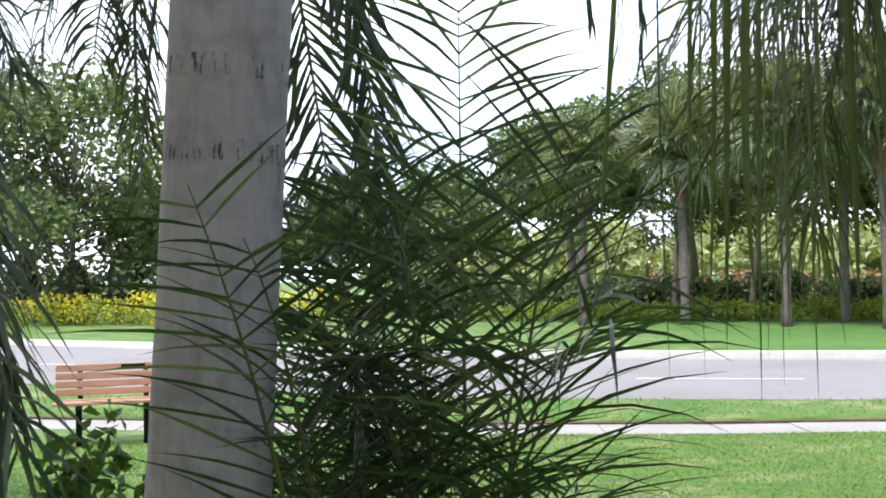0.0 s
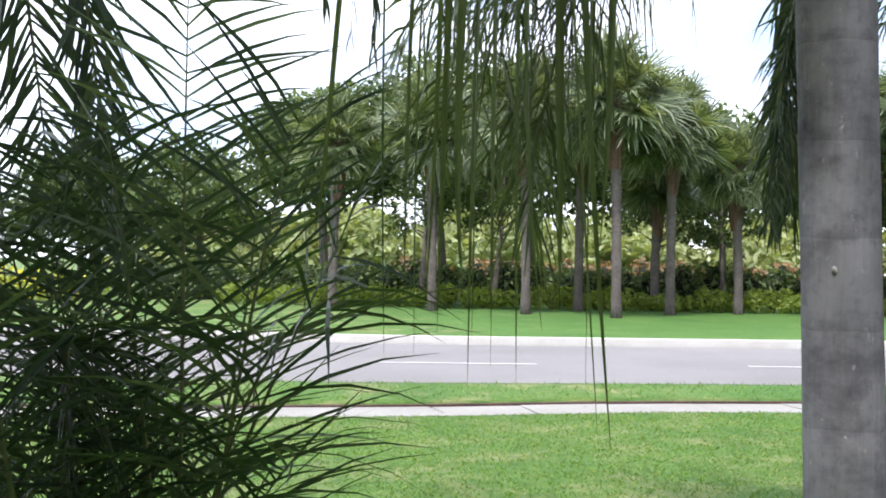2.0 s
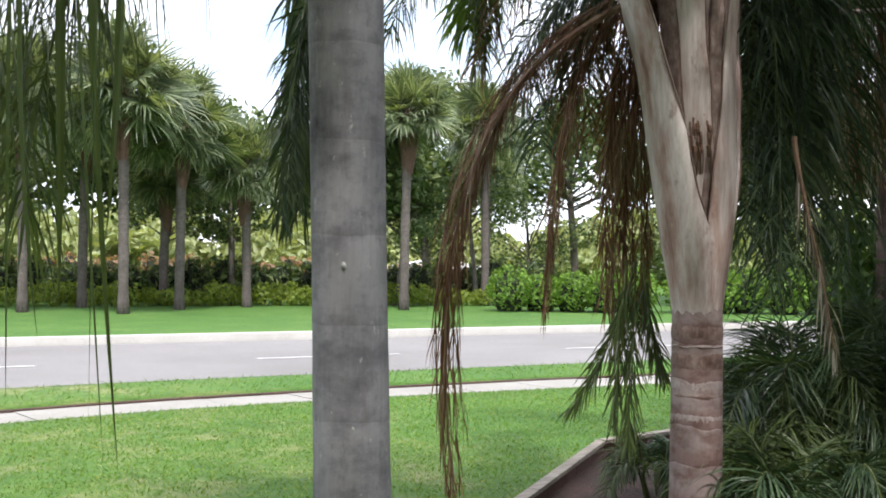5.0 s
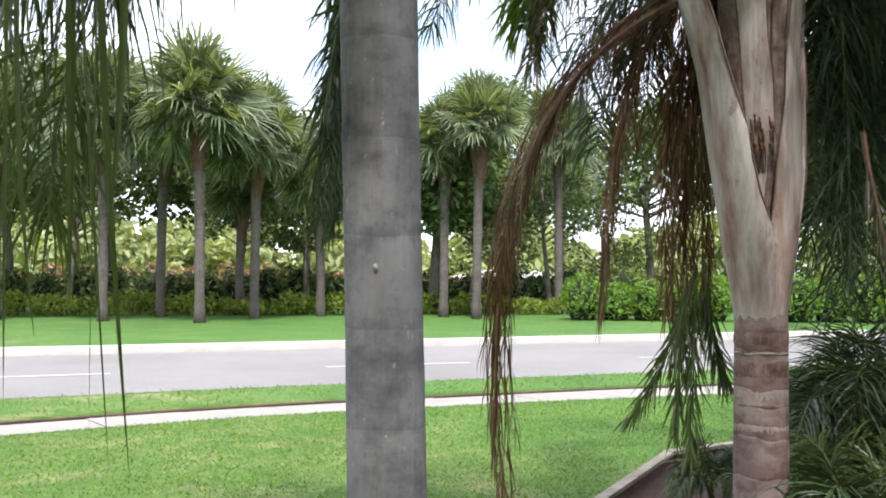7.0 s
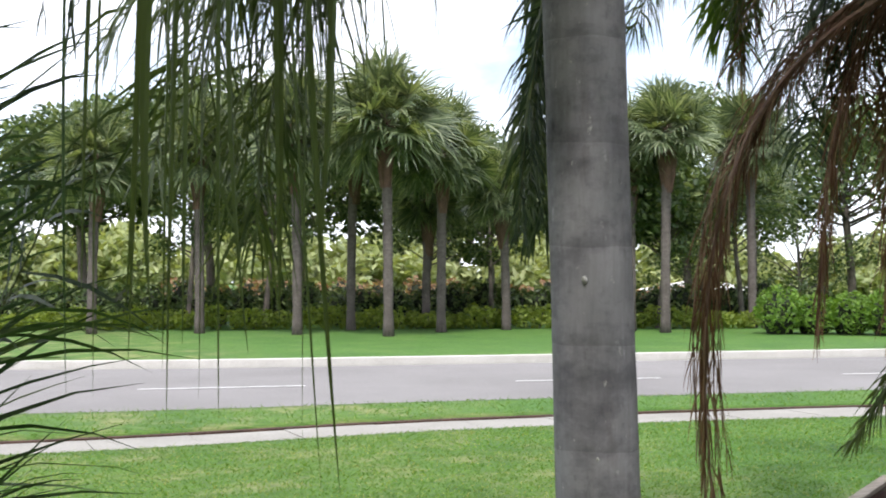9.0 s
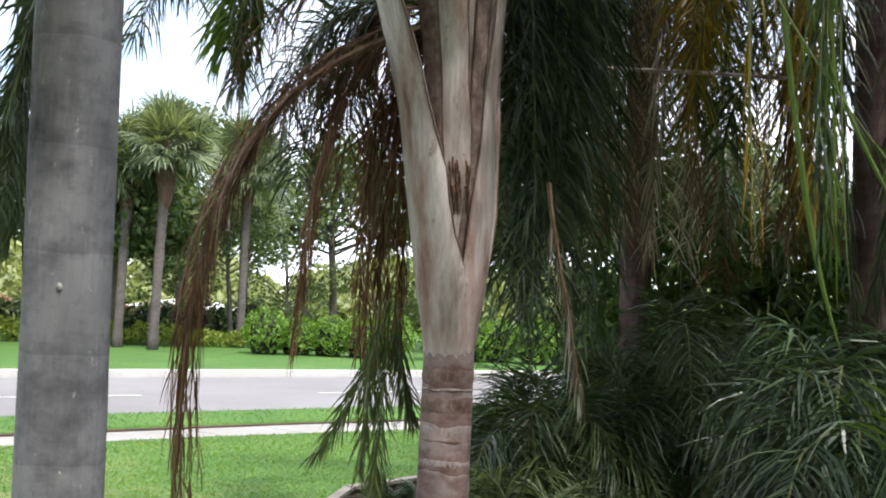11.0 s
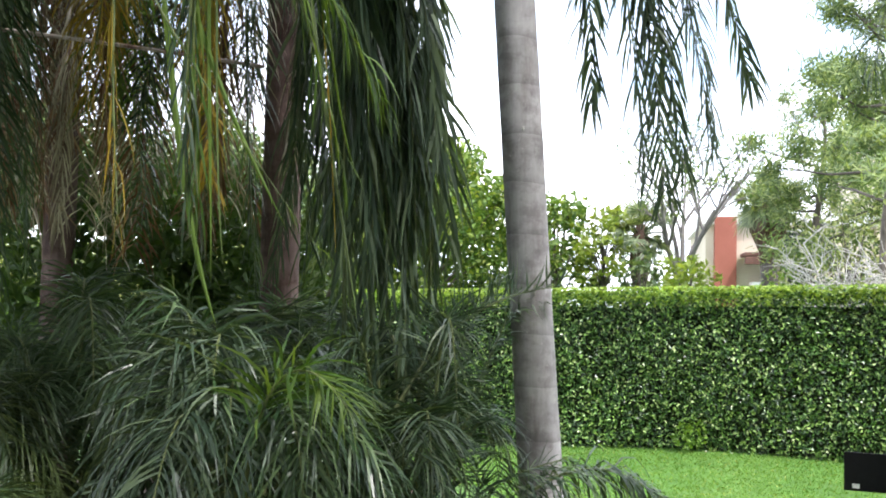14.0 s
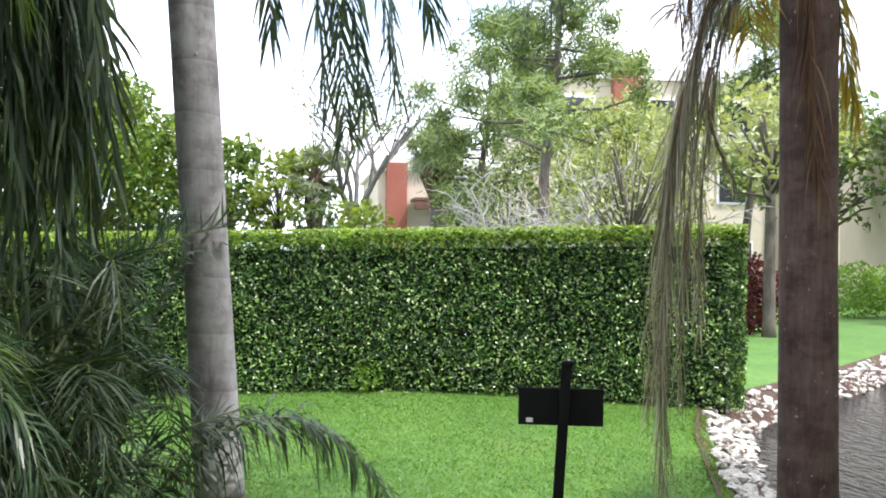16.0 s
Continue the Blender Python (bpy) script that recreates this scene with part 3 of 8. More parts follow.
def frond(name, parent, ctrl, leaf=0.55, width=0.022, count=70, hang=1.6, spread=0.9, start=0.15, mat=None, rib=None, seed=0,
          planes=0.5, rib_r=0.013, forward=0.55, label="", segs=4, keep=1.0, up=0.0, facing=0):
    """A feather palm leaf: a curved rib with two rows of narrow blades that droop."""
    rnd = random.Random(seed * 7919 + 13)
    mat, rib = mat or FROND, rib or RACHIS
    pts = arc(ctrl)
    home = parent.matrix_world.translation
    flat = Vector((pts[8].x, pts[8].y, 0)).normalized()
    vs, fs = tube(pts, [rib_r * (1 - 0.85 * i / 16) for i in range(17)], 5, cap=False)
    idx = [1] * len(fs)
    for i in range(count):
        if rnd.random() > keep:
            continue
        s = min(start + (1 - start) * (i + rnd.random() * 0.8) / count, 0.999)
        k = min(int(s * 16), 15)
        q = pts[k].lerp(pts[k + 1], s * 16 - k)
        fwd = (pts[k + 1] - pts[k]).normalized()
        side0 = fwd.cross(flat) if facing else fwd.cross(Vector((0, 0, 1)))
        if side0.length < 0.25:
            side0 = Vector((math.cos(seed * 1.7), math.sin(seed * 1.7), 0)).cross(fwd)
        side0.normalize()
        upv = side0.cross(fwd)
        ll = leaf * (0.55 + 0.6 * math.sin(math.pi * min(1, 0.15 + s * 0.8))) * rnd.uniform(0.75, 1.12)
        for sg in (-1, 1):
            dirv = (side0 * sg * spread * rnd.uniform(0.7, 1.1) + fwd * forward * rnd.uniform(0.7, 1.3) + upv * (up + planes * rnd.uniform(-1, 1)) + Vector((rnd.gauss(0, 0.12), rnd.gauss(0, 0.12), rnd.gauss(0, 0.12)))).normalized()
            a, o = q.copy(), len(vs)
            wv = dirv.cross(upv + side0 * rnd.uniform(-0.8, 0.8))
            if wv.length < 0.1:
                wv = side0.copy()
            wv.normalize()
            h = hang * rnd.uniform(0.35, 1.4)
            for j in range(segs + 1):
                t = j / segs
                w = width * (0.35 + 1.3 * t if t < 0.4 else 0.87 * (1 - t) / 0.6 + 0.03)
                vs += [a - wv * w * 0.5, a + wv * w * 0.5]
                a = a + dirv * (ll / segs)
                dirv = (dirv + DOWN * h / segs + Vector((rnd.gauss(0, 0.05), rnd.gauss(0, 0.05), 0))).normalized()
            for j in range(segs):
                fs.append((o + 2 * j, o + 2 * j + 1, o + 2 * j + 3, o + 2 * j + 2))
                idx.append(0)
    vs = [v - home for v in vs]
    return link(name, vs, fs, None, parent, label, mats=[mat, rib], index=idx)


def strap(parent, ctrl, width, mat, seed=0, name="leaflet"):
    """One long hanging leaf blade, folded along its mid-rib and tapered to its tip."""
    rnd = random.Random(seed * 31 + 5)
    pts = arc(ctrl, 18)
    home = parent.matrix_world.translation
    ang, tw = rnd.uniform(0, 6.28), rnd.uniform(-0.9, 0.9)
    vs, fs = [], []
    for i, p in enumerate(pts):
        t = i / 18
        a = ang + tw * t
        u, n = Vector((math.cos(a), math.sin(a), 0)), Vector((-math.sin(a), math.cos(a), 0))
        w = 0.5 * width * min(1.0, 0.5 + 2.5 * t) * (1 - t ** 4) + 0.0004
        vs += [p - u * w + n * w * 0.5 - home, p - home, p + u * w + n * w * 0.5 - home]
    for i in range(18):
        o = i * 3
        fs += [(o, o + 1, o + 4, o + 3), (o + 1, o + 2, o + 5, o + 4)]
    return link(name, vs, fs, mat, parent)


def leaf_cards(centres, size, rnd, flat=0.0, aspect=0.55):
    """Small leaf blades (two triangles folded on the mid-rib) at the given centres."""
    vs, fs = [], []
    for c in centres:
        n = Vector((rnd.gauss(0, 1), rnd.gauss(0, 1), rnd.gauss(0, 1) + flat)).normalized()
        u = n.orthogonal().normalized()
        a = rnd.uniform(0, 6.28)
        v = n.cross(u)
        u, v = u * math.cos(a) + v * math.sin(a), v * math.cos(a) - u * math.sin(a)
        s = size * rnd.uniform(0.6, 1.25)
        o = len(vs)
        c = Vector(c)
        f = n * s * 0.12
        vs += [c - u * s * 0.5, c - v * s * aspect * 0.5 + f, c + u * s * 0.5, c + v * s * aspect * 0.5 + f]
        fs += [(o, o + 1, o + 2, o + 3)]
    return vs, fs


def clump_points(rnd, blobs, n):
    """Points scattered through uneven blobs (centre, radii), denser to the outside."""
    vol = [b[1][0] * b[1][1] * b[1][2] for b in blobs]
    out = []
    for (c, r) in rnd.choices(blobs, vol, k=n):
        d = Vector((rnd.gauss(0, 1), rnd.gauss(0, 1), rnd.gauss(0, 1))).normalized() * (rnd.random() ** 0.45)
        out.append((c[0] + d.x * r[0], c[1] + d.y * r[1], c[2] + d.z * r[2]))
    return out


def broad_tree(name, at, height, spread, label, seed, mat=None, leaves=5200, size=0.34, trunk_r=0.2, clear=0.35, rz=0, group="", nblob=22, category="tree", fill=0.24):
    """A broadleaf tree: tapered trunk, limbs, and a ragged crown of leaf sprays."""
    rnd = random.Random(seed)
    t = thing(name, at, label, category, group)
    h0 = height * clear
    lean = Vector((rnd.uniform(-0.4, 0.4), rnd.uniform(-0.4, 0.4), 0))
    trunk = [Vector((0, 0, -0.1)), Vector((0, 0, 0.25)) + lean * 0.1, Vector((0, 0, h0 * 0.6)) + lean * 0.5, Vector((0, 0, h0)) + lean, Vector((0, 0, height * 0.8)) + lean * 1.4]
    vs, fs = tube(trunk, [trunk_r * 1.35, trunk_r, trunk_r * 0.85, trunk_r * 0.75, trunk_r * 0.15], 9, 0.15, seed)
    link("trunk", vs, fs, BARK_TREE, t, smooth=True)
    blobs = []
    lv, lf = [], []
    for i in range(nblob):
        a = i * 2.4 + rnd.uniform(-0.4, 0.4)
        zz = h0 + (height - h0) * (0.12 + 0.8 * (i + 0.5) / nblob)
        env = math.sin(math.pi * min(0.97, 0.22 + 0.72 * (zz - h0) / (height - h0)))
        rr = spread * 0.5 * env * rnd.uniform(0.45, 1.0)
        c = Vector((math.cos(a) * rr, math.sin(a) * rr, zz)) + lean
        b = spread * fill * rnd.uniform(0.6, 1.15)
        blobs.append((c, (b, b, b * rnd.uniform(0.5, 0.75))))
        st = Vector((0, 0, h0 * 0.8 + (zz - h0 * 0.8) * 0.45)) + lean
        mid = st.lerp(c, 0.55) + Vector((0, 0, rnd.uniform(-0.2, 0.3)))
        v2, f2 = tube([st, mid, c], [trunk_r * 0.32, trunk_r * 0.2, trunk_r * 0.06], 5, 0.1, i)
        o = len(lv)
        lv += v2
        lf += [tuple(q + o for q in f) for f in f2]
    link("limb", lv, lf, BARK_TREE, t, smooth=True)
    vs, fs = leaf_cards(clump_points(rnd, blobs, leaves), size, rnd, 0.5)
    link("crown", vs, fs, mat or OAKLEAF, t)
    t.rotation_euler[2] = radians(rz)
    return t


def fan_leaf(vs, fs, p, d, reach, r, rnd, blades=28):
    """One fan leaf: a stalk and a disc of split, drooping blades."""
    d = d.normalized()
    stalk = bend(p, d, reach, 5, 0.5)
    v2, f2 = tube(stalk, [0.025] * 6, 4, cap=False)
    o = len(vs)
    vs += v2
    fs += [tuple(q + o for q in f) for f in f2]
    c = stalk[-1]
    fwd = (stalk[-1] - stalk[-2]).normalized()
    side = fwd.cross(Vector((0, 0, 1)))
    side = side.normalized() if side.length > 0.1 else Vector((1, 0, 0))
    side = (side + side.cross(fwd) * rnd.uniform(-1.4, 1.4)).normalized()
    for k in range(blades):
        a = radians(-128 + 256 * (k + 0.5) / blades)
        bd = (fwd * math.cos(a) + side * math.sin(a)).normalized()
        nrm = side.cross(fwd).normalized()
        w = bd.cross(nrm).normalized() * r * 0.03
        ln = r * (0.8 + 0.4 * math.cos(a)) * rnd.uniform(0.8, 1.15)
        q, dd, o = c.copy(), bd.copy(), len(vs)
        for j in range(4):
            f = (0.35, 1.0, 0.75, 0.06)[j]
            vs += [q - w * f, q + w * f]
            q = q + dd * ln / 3
            dd = (dd + DOWN * rnd.uniform(0.1, 0.95) * (0.05 + 0.95 * j) + Vector((rnd.gauss(0, 0.12), rnd.gauss(0, 0.12), 0))).normalized()
        for j in range(3):
            fs.append((o + 2 * j, o + 2 * j + 1, o + 2 * j + 3, o + 2 * j + 2))


def sabal(at, height, label, seed, r=1.0, leaves=86, trunk_r=0.15, group="cabbage palms across the road"):
    """A cabbage palm: straight trunk, a shaggy neck of old bases, a round head of fan leaves."""
    rnd = random.Random(seed)
    r *= 1.2
    t = thing("fan_palm", at, label, "palm tree", group)
    lean = rnd.uniform(-0.12, 0.12), rnd.uniform(-0.12, 0.12)
    zs = np.linspace(-0.1, height, 14)
    pts = [(lean[0] * (z / height) ** 2, lean[1] * (z / height) ** 2, z) for z in zs]
    vs, fs = tube(pts, [trunk_r * (1.25 if z < 0.1 else 1.0 + 0.06 * math.sin(z * 5)) for z in zs], 12, 0.06, seed)
    link("trunk", vs, fs, BARK_SABAL, t, smooth=True)
    top = Vector(pts[-1])
    vs, fs = tube([top + Vector((0, 0, z)) for z in (-1.7, -1.2, -0.6, 0.0, 0.5)], [trunk_r * 1.02, trunk_r * 1.35, trunk_r * 1.9, trunk_r * 1.8, trunk_r * 0.8], 14, 0.4, seed)
    link("leaf_base_neck", vs, fs, FROND_NECK, t)
    vs, fs = [], []
    for i in range(leaves):
        a = i * 2.39996 + rnd.uniform(-0.2, 0.2)
        el = radians(88 - 122 * (i / leaves) ** 0.95 + rnd.uniform(-12, 12))
        d = Vector((math.cos(a) * math.cos(el), math.sin(a) * math.cos(el), math.sin(el)))
        fan_leaf(vs, fs, top + Vector((0, 0, 0.2)), d, r * rnd.uniform(0.38, 0.8), r * rnd.uniform(0.5, 0.74), rnd)
    link("crown", vs, fs, FAN, t)
    return t


BARK_SABAL = trunk_mat("cabbage_palm_bark", (0.08, 0.067, 0.06), (0.16, 0.137, 0.126), 0.75, 1.2, 0.4, 0.3)
FROND_NECK = two_scale("old_leaf_bases", [(0.3, (0.08, 0.045, 0.03)), (0.7, (0.17, 0.10, 0.07))], 4, 25, 0.9, 0.6, 0.03)


def shrub_row(name, x0, y0, x1, y1, depth, height, label, mat, seed, n, size, category="hedge", kind="", lump=0.25, z0=0.0, core=True, group="", stems=0):
    """A row of loose bushes from one end to the other."""
    rnd = random.Random(seed)
    t = thing(name, (x0, y0, z0), label, category, group, kind)
    ln = math.hypot(x1 - x0, y1 - y0)
    ux, uy = (x1 - x0) / ln, (y1 - y0) / ln
    m = max(2, int(ln / (height * 0.7)))
    blobs = []
    for i in range(m):
        s = (i + 0.5) / m * ln
        h = height * (1 + lump * rnd.uniform(-1, 1))
        o = rnd.uniform(-0.2, 0.2) * depth
        blobs.append((Vector((ux * s - uy * o, uy * s + ux * o, h * 0.5)), (ln / m * 0.75, depth * 0.5 + 0.001, h * 0.52)))
    pts = []
    for (c, r) in rnd.choices(blobs, k=n):
        d = Vector((rnd.gauss(0, 1), rnd.gauss(0, 1), rnd.gauss(0, 1))).normalized() * (rnd.random() ** 0.3)
        p = c + Vector((d.x * ux * r[0] - d.y * uy * r[1], d.x * uy * r[0] + d.y * ux * r[1], d.z * r[2]))
        if p.z > 0.02:
            pts.append(p)
    vs, fs = leaf_cards(pts, size, rnd, 0.4)
    link("foliage", vs, fs, mat, t)
    for i in range(stems):
        s = ln * (i + rnd.random()) / stems
        b = Vector((ux * s, uy * s, -0.05))
        vs, fs = tube(arc([b, b + Vector((rnd.gauss(0, 0.1), rnd.gauss(0, 0.1), height * 0.4)), b + Vector((rnd.gauss(0, 0.3), rnd.gauss(0, 0.3), height * 0.9))], 6), [0.03, 0.027, 0.024, 0.02, 0.016, 0.012, 0.008], 6)
        link("stem", vs, fs, BARK_TREE, t)
    # dark lumps put in as the shade inside each bush
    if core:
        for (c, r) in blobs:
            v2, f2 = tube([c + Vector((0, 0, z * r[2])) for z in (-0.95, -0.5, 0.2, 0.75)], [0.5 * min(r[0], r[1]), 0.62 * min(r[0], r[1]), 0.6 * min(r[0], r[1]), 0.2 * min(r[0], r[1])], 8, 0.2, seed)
            link("shade_core", v2, f2, HEDGE_SHADE, t)
    return t

# ---- across the road ----
for k, (x, y, h, r) in enumerate([(12.3, 29.0, 6.1, 1.5), (14.8, 30.6, 5.5, 1.35), (10.2, 31.2, 6.0, 1.4), (12.7, 33.2, 5.9, 1.3), (20.6, 28.4, 5.6, 1.2), (20.9, 27.0, 6.1, 1.15), (25.6, 28.3, 6.3, 1.2),
                                  (7.7, 33.4, 5.6, 1.3), (17.4, 31.0, 4.4, 1.1), (29.2, 32.2, 5.0, 1.1), (4.6, 34.6, 5.2, 1.2), (15.6, 33.5, 4.2, 1.1)]):
    sabal((x, y, 0), h, "cabbage palm with a shaggy round crown of fan leaves", 100 + k, r)

for k, (x, y, h, w, c) in enumerate([(9.9, 40.8, 9.8, 8.5, 0.3), (13.8, 42.0, 9.0, 7.5, 0.34), (5.2, 41.5, 8.5, 6.0, 0.33), (18.5, 40.0, 8.0, 7.0, 0.36), (25.8, 47.5, 8.2, 7.0, 0.36), (21.9, 30.9, 6.2, 5.6, 0.42),
                                     (30.0, 37.0, 10.4, 6.5, 0.33), (28.0, 43.0, 8.5, 7.5, 0.4), (36.0, 33.5, 9.0, 8.0, 0.36), (40.0, 26.0, 9.5, 8.5, 0.3), (34.0, 22.0, 8.5, 7.0, 0.34), (42.0, 17.0, 9.0, 8.0, 0.3),
                                     (38.0, 9.0, 8.0, 7.0, 0.3), (0.5, 50.0, 6.8, 7.5, 0.25), (-5.0, 52.0, 6.5, 7.0, 0.25)]):
    broad_tree("shade_tree", (x, y, 0), h, w, "spreading broadleaf shade tree with a dark crown", 200 + k, clear=c + 0.09, rz=k * 47, group="shade trees behind the palms", trunk_r=0.2, leaves=7600, size=0.33, mat=DARKLEAF)
broad_tree("shade_tree", (-16.5, 45.5, 0), 11.5, 9.5, "tall broadleaf tree behind the yellow flower bed", 231, DARKLEAF, clear=0.2, leaves=13000, size=0.36)
broad_tree("shade_tree", (-23.5, 46.5, 0), 12.5, 10.0, "tall broadleaf tree behind the yellow flower bed", 232, DARKLEAF, clear=0.2, leaves=13000, size=0.36)
broad_tree("shade_tree", (-12.2, 49.0, 0), 8.0, 6.5, "smaller broadleaf tree with bright green leaves", 233, BRIGHTLEAF, 4000, 0.36, clear=0.15)
shrub_row("thicket", -26, 46.5, -8, 44.5, 2.5, 3.2, "dark thicket under the trees", DARKLEAF, 240, 5200, 0.34, "shrubs")
shrub_row("flower_bed", -24, 44.0, -3.5, 41.1, 2.6, 1.3, "bed of yellow-flowered shrubs along the verge", FLOWER, 241, 5200, 0.17, "flower bed", lump=0.15, core=False)
shrub_row("flower_bed_greenery", -24, 43.6, -3.0, 40.6, 2.6, 0.95, "green leaves under the yellow flowers", BRIGHTLEAF, 242, 4200, 0.2, "shrubs", lump=0.15, core=False)
for k, (a, b) in enumerate([((1.0, 39.0), (9.0, 35.6)), ((9.2, 35.6), (18.0, 31.8)), ((18.2, 31.9), (26.0, 28.0))]):
    shrub_row("low_shrubs", *a, *b, 1.4, 0.72, "low yellow-green shrubs under the palms", BRIGHTLEAF, 250 + k, 4200, 0.17, "shrubs", group="shrub beds across the road", core=False, stems=6)
for k, (a, b) in enumerate([((-2, 43.5), (9.0, 39.6)), ((9.0, 39.4), (19.5, 35.4)), ((19.5, 35.2), (31.0, 30.0))]):
    shrub_row("dark_hedge", *a, *b, 1.8, 1.5, "dark green hedge behind the palms", DARKLEAF, 260 + k, 4600, 0.26, "hedge", group="hedges across the road", lump=0.15)
shrub_row("round_shrubs", 23.2, 25.2, 27.0, 21.8, 2.4, 1.35, "bright green rounded shrubs beside the road", SHRUBLEAF, 270, 5000, 0.17, "shrubs", lump=0.12)
shrub_row("round_shrubs", 27.4, 21.4, 33.0, 16.8, 2.4, 1.4, "bright green rounded shrubs beside the road", SHRUBLEAF, 271, 5000, 0.19, "shrubs", lump=0.12)
shrub_row("reddish_hedge", 12, 62, 40, 48, 2.0, 1.5, "reddish-brown hedge in the sun beyond", BROWNHEDGE, 272, 3600, 0.36, "hedge")
for k, (x, y, h, w) in enumerate([(16.6, 36.2, 5.4, 3.4), (18.8, 34.6, 5.0, 3.0), (8.2, 37.4, 5.8, 4.0), (11.0, 37.6, 6.0, 3.4), (22.6, 29.6, 5.4, 3.4), (27.4, 30.8, 6.4, 4.4), (30.5, 38.5, 5.4, 5.0), (34.0, 34.0, 5.2, 5.0), (37.5, 28.5, 5.4, 5.0)]):
    broad_tree("understorey_tree", (x, y, 0), h, w, "dark small-leaved tree standing among the palms", 600 + k, DARKLEAF, 2800, 0.2, trunk_r=0.11, clear=0.42 if k < 6 else 0.14, rz=k * 61, group="small dark trees among the palms", nblob=16, fill=0.21)
# far trees take a very pale leaf: their sunlight is put into the colour
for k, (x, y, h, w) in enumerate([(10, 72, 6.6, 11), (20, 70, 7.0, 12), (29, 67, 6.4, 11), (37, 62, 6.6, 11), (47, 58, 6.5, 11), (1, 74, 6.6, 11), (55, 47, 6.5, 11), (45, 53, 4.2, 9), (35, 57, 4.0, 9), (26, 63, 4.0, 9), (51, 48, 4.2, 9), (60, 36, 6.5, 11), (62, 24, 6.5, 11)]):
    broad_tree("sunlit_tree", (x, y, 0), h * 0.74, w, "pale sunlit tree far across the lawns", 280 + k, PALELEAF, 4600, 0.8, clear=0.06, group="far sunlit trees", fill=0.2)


def house(at, rz, w, d, hw, hr, label):
    """A low house: walls with windows, and a hipped roof."""
    t = thing("house", at, label, "house", rz=rz)
    part("wall", box_bm(w, d, hw, (0, 0, hw / 2), 0.02), WALLPALE, t)
    o = 0.6
    vs = [(-w / 2 - o, -d / 2 - o, hw), (w / 2 + o, -d / 2 - o, hw), (w / 2 + o, d / 2 + o, hw), (-w / 2 - o, d / 2 + o, hw), (-w / 2 + d / 2, 0, hw + hr), (w / 2 - d / 2, 0, hw + hr)]
    link("roof", vs, [(0, 1, 5, 4), (1, 2, 5), (2, 3, 4, 5), (3, 0, 4), (3, 2, 1, 0)], ROOFPALE, t)
    for k in range(4):
        x = -w / 2 + w * (k + 0.5) / 4
        wd = part("window", box_bm(1.3, 0.08, 1.2, (x, -d / 2 - 0.03, 1.35), 0.01), WHITE, t)
        part("pane", box_bm(1.1, 0.04, 1.0, (x, -d / 2 - 0.07, 1.35), 0.005), GLASS, wd)


house((42.5, 51.5, -0.8), -45, 6, 6, 1.9, 0.7, "low house with a pale hipped roof beyond the road")
house((56.0, 50.0, -0.9), -45, 7, 6, 1.9, 0.8, "small pale-roofed house beyond the road")


# ---- beyond the clipped hedge ----
def block(name, at, w, d, floors, label, rz=0, seed=1, red=(), fh=3.1, windows=True):
    """A stucco block: storeys with windows and balconies, red bays, a flat parapet. The front faces -x."""
    t = thing(name, at, label, "building", rz=rz)
    h = floors * fh
    part("wall", box_bm(d, w, h, (d / 2, 0, h / 2), 0.02), WALLPALE, t)
    part("parapet", box_bm(d + 0.4, w + 0.4, 0.5, (d / 2, 0, h + 0.25), 0.03), WHITE, t)
    for (y, ww, z0, z1) in red:
        part("red_bay", box_bm(0.6, ww, z1 - z0, (-0.2, y, (z0 + z1) / 2), 0.02), WALLRED, t, "brick-red stucco bay")
    n = int(w / 3.4) if windows else 0
    for f in range(floors):
        for k in range(n):
            y = -w / 2 + w * (k + 0.5) / n
            if any(abs(y - r[0]) < r[1] / 2 + 0.7 for r in red):
                continue
            wd = part("window", box_bm(0.1, 1.7, 1.5, (-0.03, y, f * fh + 1.6), 0.01), WHITE, t)
            part("pane", box_bm(0.05, 1.5, 1.3, (-0.08, y, f * fh + 1.6), 0.005), GLASS, wd)
            if k % 2 == 0:
                bal = part("balcony", box_bm(1.4, 3.0, 0.18, (-0.72, y, f * fh + 0.1), 0.01), WHITE, t)
                part("rail", box_bm(0.06, 3.0, 0.08, (-1.38, y, f * fh + 1.05), 0.01), BLACK, bal)
    return t


WING = block("apartment_building", (43.9, -6.6, 0), 6.4, 10, 2, "low cream wing with a brick-red bay behind the trees", fh=2.5, red=((2.45, 0.85, 0, 5.3),))
part("canopy", box_bm(1.8, 2.6, 0.14, (-0.95, 0.55, 3.75), 0.02), PLANTERSIDE, WING, "dark brown entrance canopy")
part("canopy_beam", box_bm(0.2, 2.6, 0.3, (-1.75, 0.55, 3.5), 0.02), PLANTERSIDE, WING, "dark brown beam")
block("apartment_building", (45.0, -17.5, 0), 14.6, 10, 3, "cream apartment building with brick-red bays behind the trees", red=((3.3, 1.2, 6.5, 10.2), (-4.5, 1.2, 0, 9.0)))
block("apartment_building", (30.2, -26.8, 0), 14, 9, 2, "pale stucco building by the pond lawn", rz=-12, windows=False)


